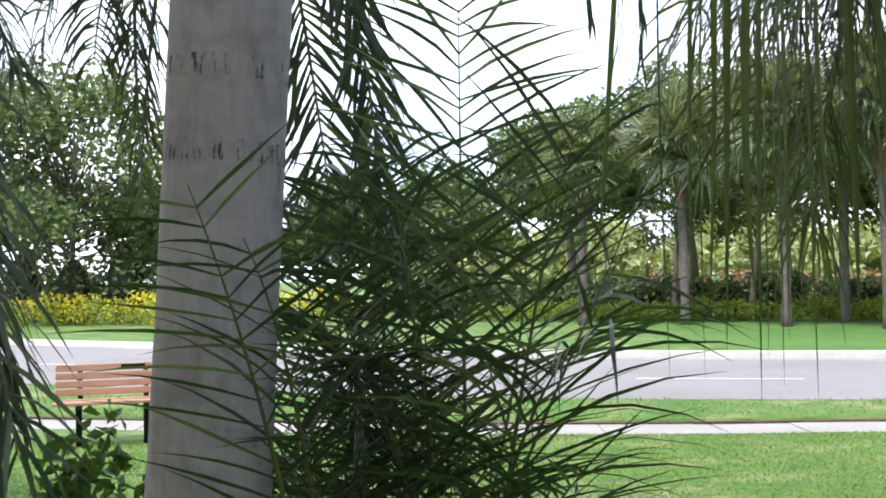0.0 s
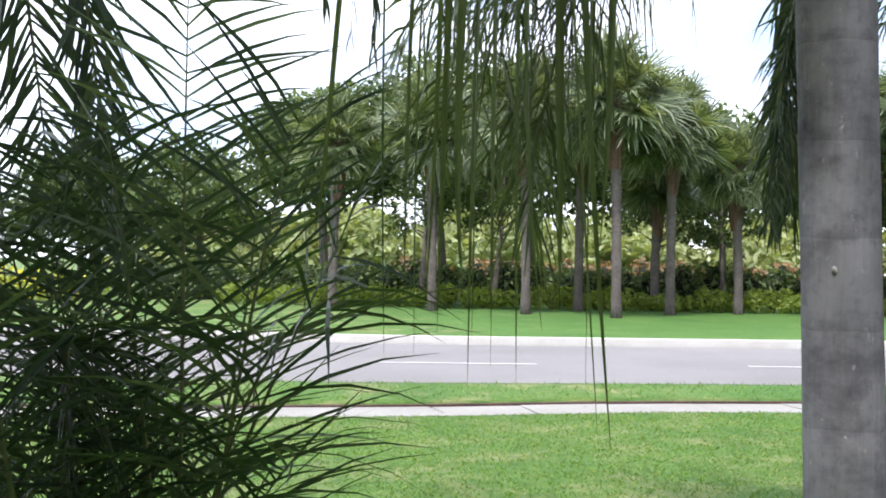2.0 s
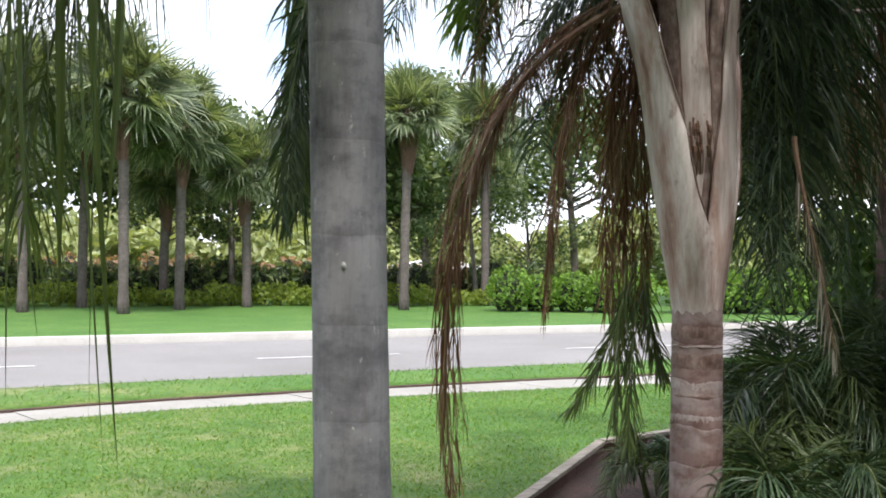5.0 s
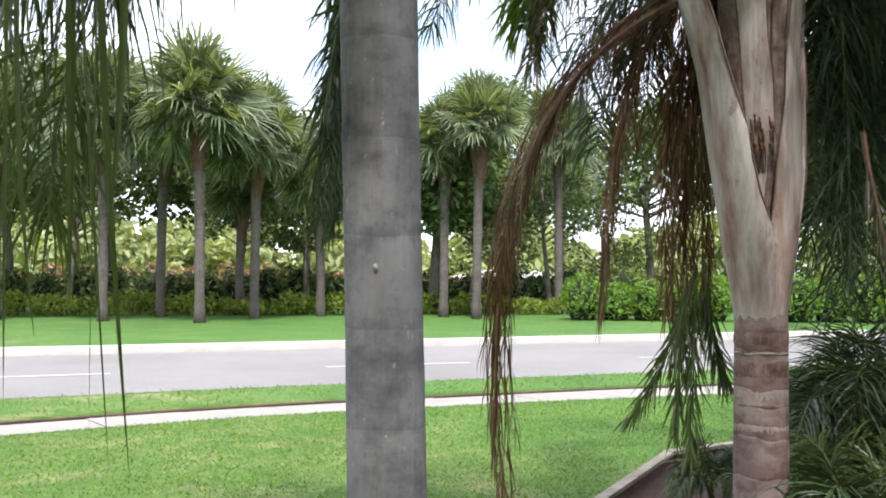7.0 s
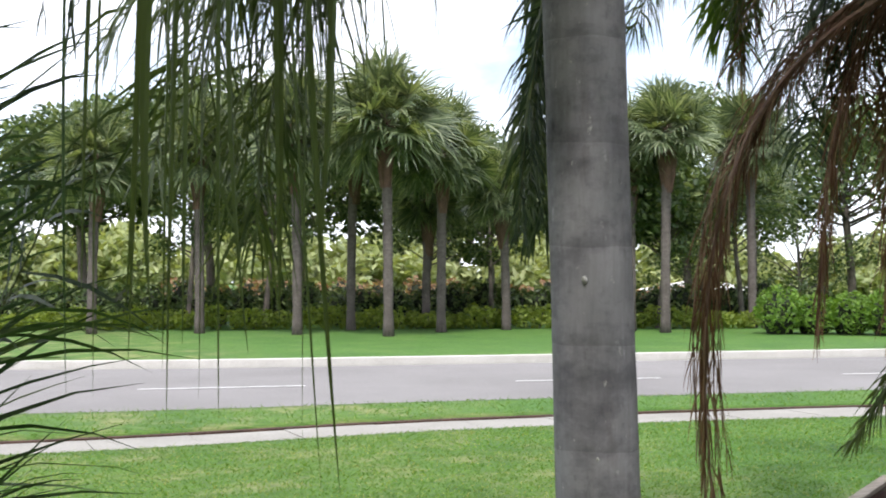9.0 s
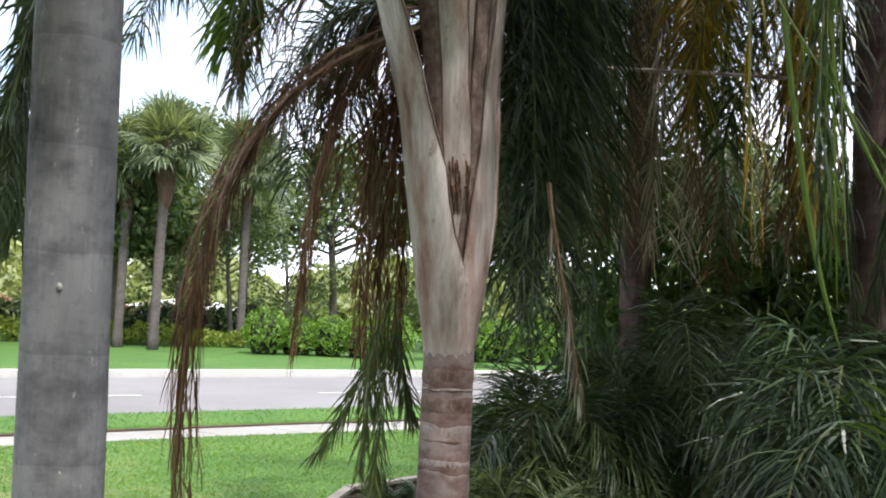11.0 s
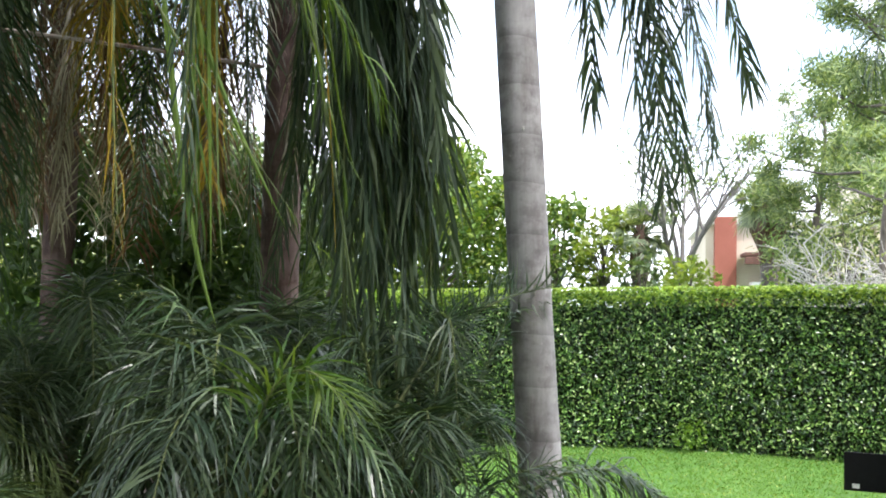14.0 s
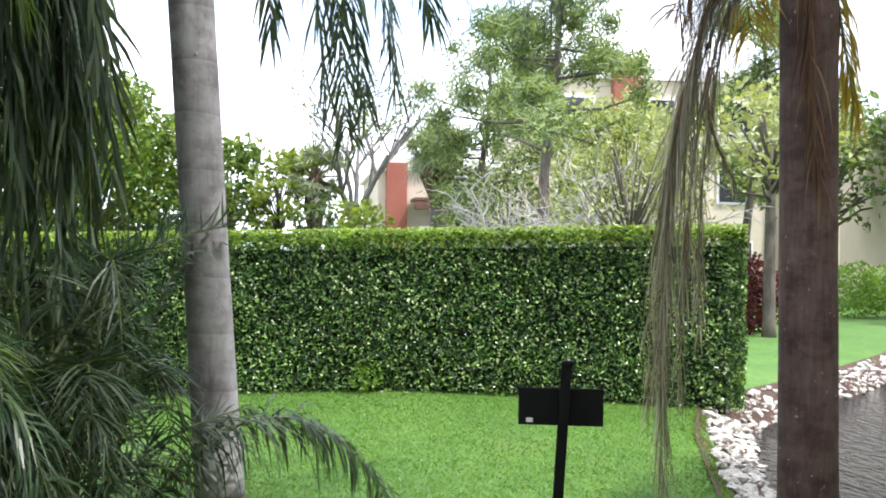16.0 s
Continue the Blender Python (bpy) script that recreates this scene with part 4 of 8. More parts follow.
def pine(at, height, label, seed, limbs=16, spread=3.2, first=0.4, dense=240, puff=0.5):
    """A pine: bare dark trunk, a few crooked limbs, ragged clouds of needles with sky between."""
    rnd = random.Random(seed)
    t = thing("pine_tree", at, label, "pine tree")

    def stem(z):
        return Vector((0.3 * math.sin(z * 0.5 + seed), 0.2 * math.sin(z * 0.7), z))
    zs = np.linspace(-0.1, height, 12)
    vs, fs = tube([stem(z) for z in zs], [0.15 * (1 - 0.85 * z / height) + 0.015 for z in zs], 8, 0.15, seed)
    link("trunk", vs, fs, BARK_TREE, t, smooth=True)
    lv, lf, nv, nf = [], [], [], []
    for i in range(limbs):
        z = height * (first + (1 - first) * (i + 0.5) / limbs)
        a = i * 2.4 + rnd.uniform(-0.7, 0.7)
        r = spread * (1.1 - 0.6 * (i / limbs) ** 1.5) * rnd.uniform(0.3, 1.0)
        st = stem(z)
        end = st + Vector((math.cos(a) * r, math.sin(a) * r, rnd.uniform(-0.1, 0.9)))
        mid = st.lerp(end, 0.5) + Vector((rnd.uniform(-0.2, 0.2), rnd.uniform(-0.2, 0.2), rnd.uniform(-0.3, 0.15)))
        v2, f2 = tube([st, mid, end], [0.045, 0.03, 0.009], 5)
        o = len(lv)
        lv += v2
        lf += [tuple(q + o for q in f) for f in f2]
        for j in range(rnd.choice((2, 3, 4))):
            c = end.lerp(mid, rnd.uniform(0, 0.6)) + Vector((rnd.gauss(0, 0.4), rnd.gauss(0, 0.4), rnd.gauss(0.2, 0.25)))
            v2, f2 = tube([mid.lerp(end, 0.5), c], [0.014, 0.006], 4)
            o = len(lv)
            lv += v2
            lf += [tuple(q + o for q in f) for f in f2]
            pr = puff * rnd.uniform(0.6, 1.25)
            for m in range(int(1.5 * dense * pr / puff)):
                d = Vector((rnd.gauss(0, 1), rnd.gauss(0, 1), rnd.gauss(0.2, 0.8))).normalized()
                q = c + Vector((rnd.gauss(0, 0.46), rnd.gauss(0, 0.46), rnd.gauss(0, 0.34))) * pr
                w = d.orthogonal().normalized() * 0.02
                o = len(nv)
                e = q + d * rnd.uniform(0.12, 0.28)
                nv += [q - w, q + w, e + w * 0.4, e - w * 0.4]
                nf.append((o, o + 1, o + 2, o + 3))
    link("limb", lv, lf, BARK_TREE, t, smooth=True)
    link("crown", nv, nf, PINELEAF, t)
    return t


def twiggy(at, height, spread, label, seed, n=130):
    """A nearly bare tree: many thin crooked twigs."""
    rnd = random.Random(seed)
    t = thing("bare_tree", at, label, "tree")
    vs, fs = [], []

    def grow(p, d, ln, r, depth):
        nonlocal vs, fs
        pts = [p]
        for k in range(4):
            d = (d + Vector((rnd.gauss(0, 0.28), rnd.gauss(0, 0.28), rnd.gauss(0.0, 0.2)))).normalized()
            pts.append(pts[-1] + d * ln / 4)
        v2, f2 = tube(pts, [r, r * 0.9, r * 0.78, r * 0.66, r * 0.5], 4, cap=False)
        o = len(vs)
        vs += v2
        fs += [tuple(q + o for q in f) for f in f2]
        if depth:
            for k in range(5):
                q = pts[rnd.choice((1, 2, 3, 4))]
                grow(q, (d * 0.5 + Vector((rnd.gauss(0, 0.7), rnd.gauss(0, 0.7), rnd.gauss(0.15, 0.4)))).normalized(), ln * rnd.uniform(0.45, 0.75), r * 0.6, depth - 1)
    for k in range(6):
        a = k * 1.05
        grow(Vector((0, 0, 0)), Vector((math.cos(a) * 0.55 * spread / height, math.sin(a) * 0.55 * spread / height, 1)).normalized(), height * 0.5, 0.045, 3)
    link("twig", vs, fs, TWIG, t)
    return t


def forked_tree(at, height, label, seed):
    """A grey tree: a stout trunk that forks low into many thin rising branches, a few leaf tufts at the tips."""
    rnd = random.Random(seed)
    t = thing("forked_tree", at, label, "tree")
    vs, fs = tube([(0, 0, -0.1), (0.03, 0.02, 0.8), (-0.04, 0, 1.7), (0.02, 0, 2.5)], [0.26, 0.21, 0.19, 0.17], 9, 0.15, seed)
    link("trunk", vs, fs, TWIG_DARK, t, smooth=True)
    bv, bf, tips = [], [], []

    def grow(p, d, ln, r, depth):
        pts = [p]
        for k in range(4):
            d = (d + Vector((rnd.gauss(0, 0.12), rnd.gauss(0, 0.12), rnd.gauss(0.03, 0.06)))).normalized()
            pts.append(pts[-1] + d * ln / 4)
        v2, f2 = tube(pts, [r, r * 0.88, r * 0.76, r * 0.64, r * 0.5], 5, cap=False)
        o = len(bv)
        bv.extend(v2)
        bf.extend(tuple(q + o for q in f) for f in f2)
        if depth:
            for k in range(3):
                grow(pts[rnd.choice((2, 3, 4))], (d + Vector((rnd.gauss(0, 0.45), rnd.gauss(0, 0.45), rnd.gauss(0.05, 0.2)))).normalized(), ln * rnd.uniform(0.5, 0.8), r * 0.58, depth - 1)
        else:
            tips.append(pts[-1])
    for k in range(5):
        a = k * 1.26 + rnd.uniform(-0.3, 0.3)
        grow(Vector((0, 0, 2.2)), Vector((math.cos(a) * 0.4, math.sin(a) * 0.4, 1)).normalized(), height * 0.34, 0.085, 3)
    link("branch", bv, bf, TWIG_DARK, t, smooth=True)
    cs = [q + Vector((rnd.gauss(0, 0.16), rnd.gauss(0, 0.16), rnd.gauss(0, 0.12))) for q in tips for k in range(9)]
    vs, fs = leaf_cards(cs, 0.13, rnd, 0.3, 0.4)
    link("leaf_tuft", vs, fs, MIDLEAF, t)
    return t


twiggy((21.6, -6.2, 0), 4.9, 4.4, "nearly bare grey twiggy tree beyond the hedge", 41)
twiggy((23.0, -5.0, 0), 4.0, 3.2, "nearly bare grey twiggy tree beyond the hedge", 42)
pine((24.0, -5.85, 0), 9.6, "tall open pine with crooked limbs beyond the hedge", 5, 24, 3.3, 0.4, 190, 0.5)
pine((29.5, -13.2, 0), 8.5, "pine tree beside the pale building", 8, 14, 2.6, 0.4, 200, 0.55)
pine((30.3, -5.35, 0), 7.0, "young pine in front of the building", 9, 18, 2.4, 0.4, 120, 0.5)
forked_tree((28.6, -1.65, 0), 6.6, "grey forked tree with thin bare branches", 44)
broad_tree("tree", (25.3, 4.6, 0), 5.7, 4.6, "bright yellow-green tree beyond the hedge", 300, MIDLEAF, 15000, 0.19, clear=0.1, trunk_r=0.14)
broad_tree("tree", (28.0, 1.3, 0), 4.7, 2.2, "slender green tree beyond the hedge", 301, MIDLEAF, 2000, 0.22, clear=0.2, trunk_r=0.12)
broad_tree("tree", (27.6, 0.3, 0), 4.3, 1.7, "small yellow-green tree with thin stems", 302, BRIGHTLEAF, 900, 0.2, clear=0.45, trunk_r=0.08)
broad_tree("twiggy_tree", (20.4, -6.4, 0), 4.5, 4.2, "grey twiggy tree with few pale leaves", 304, PALELEAF, 900, 0.12, clear=0.12, trunk_r=0.1, nblob=46, fill=0.22)
broad_tree("twiggy_tree", (24.6, -5.2, 0), 4.2, 3.2, "grey twiggy tree with few pale leaves", 351, PALELEAF, 1100, 0.13, clear=0.1, trunk_r=0.07, nblob=36, fill=0.24)
broad_tree("tree", (31.6, -6.2, 0), 4.3, 3.0, "grey-green small tree in front of the building", 352, OAKLEAF, 1500, 0.2, clear=0.12, trunk_r=0.1)
broad_tree("tree", (31.0, -9.5, 0), 6.5, 5.0, "pale green tree in front of the building", 305, PALELEAF, 2600, 0.28, clear=0.3, trunk_r=0.12)
broad_tree("tree", (20.8, -9.6, 0), 5.2, 3.4, "slim tree by the pond with a bare trunk", 306, PALELEAF, 900, 0.22, clear=0.55, trunk_r=0.13)
broad_tree("tree", (36.0, -19.0, 0), 8.0, 6.0, "tree behind the pale building", 307, OAKLEAF, 2600, 0.34, clear=0.3)
broad_tree("tree", (26.7, -0.8, 0), 3.3, 1.6, "small dark tree close behind the hedge", 317, DARKLEAF, 700, 0.2, clear=0.15, trunk_r=0.09)
broad_tree("tree", (24.5, -1.2, 0), 2.9, 1.5, "small yellow-green tree with thin stems", 318, BRIGHTLEAF, 700, 0.18, clear=0.3, trunk_r=0.07)
for k, (x, y) in enumerate([(47.0, -34.0), (41.0, -38.0)]):
    broad_tree("tree", (x, y, 0), 13.0, 9.0, "tall light green tree behind the pale building", 340 + k, BRIGHTLEAF, 4200, 0.5, clear=0.1, group="trees behind the pale building")
sabal((28.3, -0.55, 0), 3.3, "young fan palm in the light beyond the hedge", 331, 0.8, 26, 0.13, group="fan palms near the building")
sabal((33.4, -4.55, 0), 4.6, "short fan palm with a bulky neck of old bases", 330, 0.85, 34, 0.26, group="fan palms near the building")
shrub_row("plum_shrub", 21.4, -9.0, 22.4, -10.2, 1.2, 1.7, "dark plum-coloured shrub by a slim tree", PLUM, 310, 2600, 0.13, "shrub", core=False)
shrub_row("green_hedge", 27.2, -14.5, 28.4, -18.0, 1.2, 1.5, "clipped green hedge by the pale wall", SHRUBLEAF, 311, 3600, 0.13, "hedge", lump=0.03, core=False)
shrub_row("shrubs", 30, -1.0, 32.5, -9.0, 2.0, 2.3, "mixed shrubs in front of the building", SHRUBLEAF, 312, 4200, 0.2, "shrubs", lump=0.45)
broad_tree("tree", (26.5, -8.4, 0), 5.6, 4.4, "pale green tree in front of the building", 315, PALELEAF, 2600, 0.2, clear=0.25, trunk_r=0.1)
# unseen trees added to darken what the pond reflects
for k, (x, y, h) in enumerate([(21.5, -22.0, 13.0), (16.0, -23.0, 14.0), (10.5, -22.0, 13.5), (27.0, -29.0, 14.0), (4.5, -23.0, 13.0)]):
    broad_tree("tree", (x, y, 0), h, 8.5, "unseen broadleaf tree added beyond the pond for its reflection", 320 + k, OAKLEAF, 4200, 0.6, clear=0.1, group="trees round the pond")

# ---- near palms ----
def palm_stem(at, lean, h, r, mat, label, flare=1.15, ring=21.0, rise=0.018, z0=-0.1):
    t = thing("palm_tree", at, label, "palm tree", "feather palms round the lawn")
    zs = np.linspace(z0, h, 90)
    pts = [(lean[0] * z, lean[1] * z, z) for z in zs]
    rs = [r * (1 + (flare - 1) * math.exp(-max(z, 0) * 1.5)) * (1 + rise * abs(math.sin(z * ring * 0.5)) ** 0.5 + 0.006 * math.sin(z * 3.1)) for z in zs]
    vs, fs = tube(pts, rs, 32, 0.008, 3)
    link("trunk", vs, fs, mat, t, smooth=True)
    return t


PALM1 = palm_stem((-0.70, 2.82, 0), (0.057, 0.01), 4.3, 0.161, BARK_PALE, "large palm with a smooth pale grey trunk", ring=4.0, rise=0.01)
PALM2 = palm_stem((1.985, 2.715, 0), (-0.02, 0.012), 4.6, 0.113, BARK_GREY, "slim palm with a faintly ringed grey trunk", ring=12.0, rise=0.012)
PALM3 = palm_stem((4.0, 2.96, 0), (0.0, 0.0), 3.3, 0.108, BARK_RED, "young palm with reddish ringed trunk and pale leaf sheaths", ring=26.0)
PALM4 = palm_stem((6.42, 0.195, 0), (-0.005, 0.071), 5.0, 0.118, BARK_LIGHT, "slim leaning palm with a ringed grey trunk", ring=12.0, rise=0.012)
PALM5 = palm_stem((4.77, -2.24, 0), (0.0, 0.01), 4.6, 0.112, BARK_BROWN, "brown fibrous palm trunk at the pond's edge", ring=8.0)
PALM6 = palm_stem((7.05, 2.02, 0), (0.0, 0.0), 4.8, 0.125, BARK_BROWN, "brown-stemmed palm hung with green and dead leaves", ring=8.0)
PALM7 = palm_stem((7.4, 3.8, 0), (0.0, 0.0), 4.9, 0.11, BARK_BROWN, "brown-stemmed palm behind hanging dead leaves")
YOUNG = thing("young_palm", (0.0, 3.1, 0), "dense young feather palm with dark arching leaves", "palm shrub")
SHRUB_PALM = thing("low_palm", (5.3, 1.4, 0), "low palm with arching grey-green leaves beside a trunk", "palm shrub")


def sheath(parent, angle, half, z0, z1, r0, flare, label="", tip=0.22, mat=None, r_in=0.1095):
    """A leaf base that clasps the stem below and stands away from it above."""
    nv, nu, th = 14, 9, 0.014
    vs, fs = [], []
    for shell in (0.0, -th):
        for j in range(nv):
            v = j / (nv - 1)
            hw = radians(half) * (1 - v) ** 1.5 * (1 + 0.05 * math.sin(v * 23 + angle)) + tip * v
            ease = min(1.0, v / 0.16) ** 0.7
            r = r_in + (r0 * (1 + 0.25 * math.sin(math.pi * min(1, v * 1.6))) - r_in) * ease + flare * v ** 1.7 + shell
            for i in range(nu):
                a = radians(angle) + hw * (2 * i / (nu - 1) - 1)
                vs.append((math.cos(a) * r, math.sin(a) * r, z0 + (z1 - z0) * v))
    m = nv * nu
    for j in range(nv - 1):
        for i in range(nu - 1):
            a = j * nu + i
            fs.append((a, a + 1, a + nu + 1, a + nu))
            fs.append((m + a, m + a + nu, m + a + nu + 1, m + a + 1))
        for i, s in ((0, 1), (nu - 1, -1)):
            a = j * nu + i
            q = (a, a + nu, m + a + nu, m + a)
            fs.append(q if s > 0 else q[::-1])
    ob = link("leaf_sheath", vs, fs, mat or BOOT, parent, label, smooth=True)
    for i in (0, nu - 1):
        edge = [Vector(vs[j * nu + i]) for j in range(nv)]
        v2, f2 = tube(edge[3:], [0.0015 + 0.003 * abs(math.sin(j * 2.1)) for j in range(nv - 3)], 5)
        link("torn_edge", v2, f2, EDGE, ob, "brown torn fibrous edge")


sheath(PALM3, 154, 106, 1.40, 3.15, 0.120, 0.34, "pale grey split leaf sheath", 0.26)
sheath(PALM3, 288, 78, 1.42, 3.15, 0.124, 0.07, "pale grey split leaf sheath", 0.36)
sheath(PALM3, 200, 52, 1.9, 3.15, 0.118, 0.19, "pale spotted inner sheath", 0.34)
sheath(PALM3, 214, 74, 1.80, 3.2, 0.1125, 0.015, "pale spotted inner sheath", 0.75)
sheath(PALM3, 252, 30, 1.80, 3.15, 0.1165, 0.045, "worn brown inner sheath", 0.24, BOOT_WORN)
sheath(PALM3, 178, 26, 1.86, 3.15, 0.118, 0.2, "worn brown inner sheath", 0.2, BOOT_WORN)
sheath(PALM3, 20, 90, 1.5, 3.2, 0.12, 0.3)
for k in range(26):
    a0, z = radians(198 + 34 * random.Random(k).random()), 2.12 + 0.26 * random.Random(k + 50).random()
    q = Vector((math.cos(a0) * 0.148, math.sin(a0) * 0.148, z))
    vs, fs = tube(arc([q, q + Vector((math.cos(a0 + 0.3), math.sin(a0 + 0.3), 0.3)) * 0.05, q + Vector((0.02, 0, -0.12))], 4), [0.007, 0.006, 0.005, 0.004, 0.002], 4)
    link("fibre", vs, fs, FROND_DEAD, PALM3)
for k, (a, r, z) in enumerate(((150, 0.44, 3.1), (280, 0.18, 3.1), (20, 0.4, 3.15), (205, 0.27, 3.1), (60, 0.1, 3.2), (130, 0.1, 3.25), (250, 0.1, 3.2), (320, 0.1, 3.25), (0, 0.08, 3.3))):
    d = Vector((math.cos(radians(a)), math.sin(radians(a)), 0))
    b = Vector((4.0, 2.96, z)) + d * r
    up = 0.55 if k < 4 else 1.0
    frond("frond", PALM3, [b, b + d * 0.25 + Vector((0, 0, 0.7 * up)), b + d * 1.0 + Vector((0, 0, 1.3 * up)), b + d * 1.9 + Vector((0, 0, 0.7 * up))], leaf=0.5, hang=1.7, width=0.018, count=60, start=0.3,
          seed=900 + k, rib_r=0.034, mat=FROND if k not in (0, 3) else FROND_DEAD, rib=RACHIS if k not in (0, 3) else RACHIS_DEAD)



def ring_band(parent, z0, z1, r, mat, label, seed, ragged=0.02):
    """A leaf-scar band round a stem: its upper and lower edges run uneven and torn."""
    n, rows = 48, 4
    vs, fs = [], []
    for j in range(rows):
        t = j / (rows - 1)
        for k in range(n):
            a = 2 * math.pi * k / n
            w = noise.noise(Vector((math.cos(a) * 1.6, math.sin(a) * 1.6, seed + t * 7))) + 0.6 * noise.noise(Vector((math.cos(a) * 7, math.sin(a) * 7, seed + 3 + t * 7)))
            rr = r * (1 + 0.012 * math.sin(math.pi * t)) - (0.004 if j in (0, rows - 1) else 0)
            vs.append((math.cos(a) * rr, math.sin(a) * rr, z0 + (z1 - z0) * t + ragged * w))
    for j in range(rows - 1):
        for k in range(n):
            q = (k + 1) % n
            fs.append((j * n + k, j * n + q, (j + 1) * n + q, (j + 1) * n + k))
    link("ring_scar", vs, fs, mat, parent, label, smooth=True)


for k, (z0, z1, dark) in enumerate(((0.30, 0.34, 1), (0.42, 0.50, 0), (0.56, 0.585, 1), (0.63, 0.70, 0), (0.735, 0.765, 1), (0.85, 0.875, 1), (0.92, 0.985, 0), (1.04, 1.06, 1), (1.06, 1.135, 0), (1.15, 1.25, 1), (1.262, 1.272, 0), (1.285, 1.37, 1), (1.455, 1.50, 1))):
    ring_band(PALM3, z0, z1, 0.1125 if dark else 0.1118, RING_BROWN if dark else RING_PALE, "torn red-brown scar band" if dark else "pale pinkish grey band", k * 11 + 2, 0.012 if k != 12 else 0.035)

# bush of arching leaves beside the young palms
BUSH = thing("palm_clump", (5.25, 1.68, 0), "dense clump of arching grey-green palm leaves", "palm shrub")
BUSH2 = thing("palm_clump", (5.5, 2.95, 0), "dense shaded palm clump behind the reddish palm", "palm shrub")


def clump(parent, base, n, high, reach, leaf, seed, mats, hang=1.9, width=0.012, count=84):
    r = random.Random(seed)
    for i in range(n):
        a = i * 2.4 + r.uniform(-0.3, 0.3)
        k = r.uniform(0.35, 1.0)
        h = high * r.uniform(0.75, 1.1) * (1.15 - 0.4 * k)
        d = Vector((math.cos(a), math.sin(a), 0))
        b = Vector(base) + d * 0.12
        frond("frond", parent, [b, b + d * reach * 0.2 * k + Vector((0, 0, h * 0.8)), b + d * reach * 0.65 * k + Vector((0, 0, h * 1.15)), b + d * reach * k + Vector((0, 0, h * (0.75 - 0.45 * k)))],
              leaf=leaf, hang=hang * r.uniform(0.7, 1.2), width=width, count=count, spread=0.75, planes=0.45, start=0.25, seed=seed * 100 + i, mat=r.choice(mats), segs=4)


clump(BUSH, (5.2, 1.55, 0), 26, 1.66, 0.75, 0.46, 51, [FROND_GREY, FROND_GREY, FROND_GREY, FROND], hang=2.6, width=0.018, count=60)
clump(PALM6, (6.35, 2.0, 0), 18, 2.1, 0.85, 0.42, 81, [FROND_GREY, FROND, FROND], width=0.014)
clump(BUSH2, (6.1, 2.95, 0), 22, 2.0, 0.8, 0.42, 52, [FROND_SHADED])
clump(BUSH2, (5.45, 3.35, 0), 30, 1.35, 0.75, 0.36, 59, [FROND_SHADED, FROND_MID])
clump(BUSH2, (4.75, 2.85, 0), 14, 0.95, 0.6, 0.34, 53, [FROND_MID, FROND_SHADED, FROND_SHADED])
clump(YOUNG, (-0.3, 3.2, 0), 3, 1.5, 0.55, 0.42, 54, [FROND, FROND_MID], width=0.012, hang=1.1)
clump(SHRUB_PALM, (5.5, 0.95, 0), 10, 1.15, 0.7, 0.28, 56, [FROND, FROND_SHADED], width=0.013, count=56)
clump(SHRUB_PALM, (5.75, 0.85, 0), 14, 1.75, 0.55, 0.3, 58, [FROND, FROND, FROND_SHADED], width=0.014, hang=1.2, count=56)
clump(BUSH2, (5.9, 4.65, 0.0), 9, 0.5, 0.4, 0.2, 75, [FROND_MID, FROND_GREY])
# crowns above the lawn, out of which the hanging leaves come
for pm, (cx, cy, cz), sd in ((PALM1, (-0.45, 2.86, 4.4), 61), (PALM2, (1.9, 2.77, 4.7), 62), (PALM4, (6.4, 0.52, 5.1), 63), (PALM5, (4.77, -2.2, 4.7), 64), (PALM6, (7.05, 2.02, 4.9), 65), (PALM7, (7.4, 3.8, 5.0), 66), (PALM3, (4.0, 2.96, 3.6), 67)):
    r = random.Random(sd)
    # three crowns get extra leaves, out of view, to block skylight from the clump
    for i in range({65: 18, 66: 14, 67: 20}.get(sd, 13)):
        a = i * 2.4 + r.uniform(-0.3, 0.3)
        e = r.uniform(0.25, 1.0)
        d = Vector((math.cos(a), math.sin(a), 0))
        b = Vector((cx, cy, cz - 0.1))
        frond("frond", pm, [b, b + d * 0.6 + Vector((0, 0, 0.9 * e + 0.4)), b + d * 1.7 + Vector((0, 0, 0.9 * e + 0.35)), b + d * 2.5 + Vector((0, 0, 0.7 * e - 0.1))], leaf=0.5, hang=1.6, width=0.028, count=60, seed=sd * 50 + i)



def skirt(parent, c, n, z_low, reach, mats, seed, leaf=0.5, width=0.018):
    """Old leaves that hang down round the stem from the crown."""
    r = random.Random(seed)
    for i in range(n):
        a = i * 2.4 + r.uniform(-0.4, 0.4)
        d = Vector((math.cos(a), math.sin(a), 0))
        k = reach * r.uniform(0.45, 1.1)
        b = Vector(c)
        zl = r.uniform(*z_low) - b.z
        frond("frond", parent, [b, b + d * k * 0.9 + Vector((0, 0, 0.7)), b + d * k * 1.25 + Vector((0, 0, zl * 0.45)), b + d * k + Vector((0, 0, zl))], leaf=leaf * r.uniform(0.8, 1.2), hang=2.3, width=width,
              count=70, spread=0.6, planes=0.5, start=0.2, seed=seed * 60 + i, mat=r.choice(mats), rib=RACHIS)


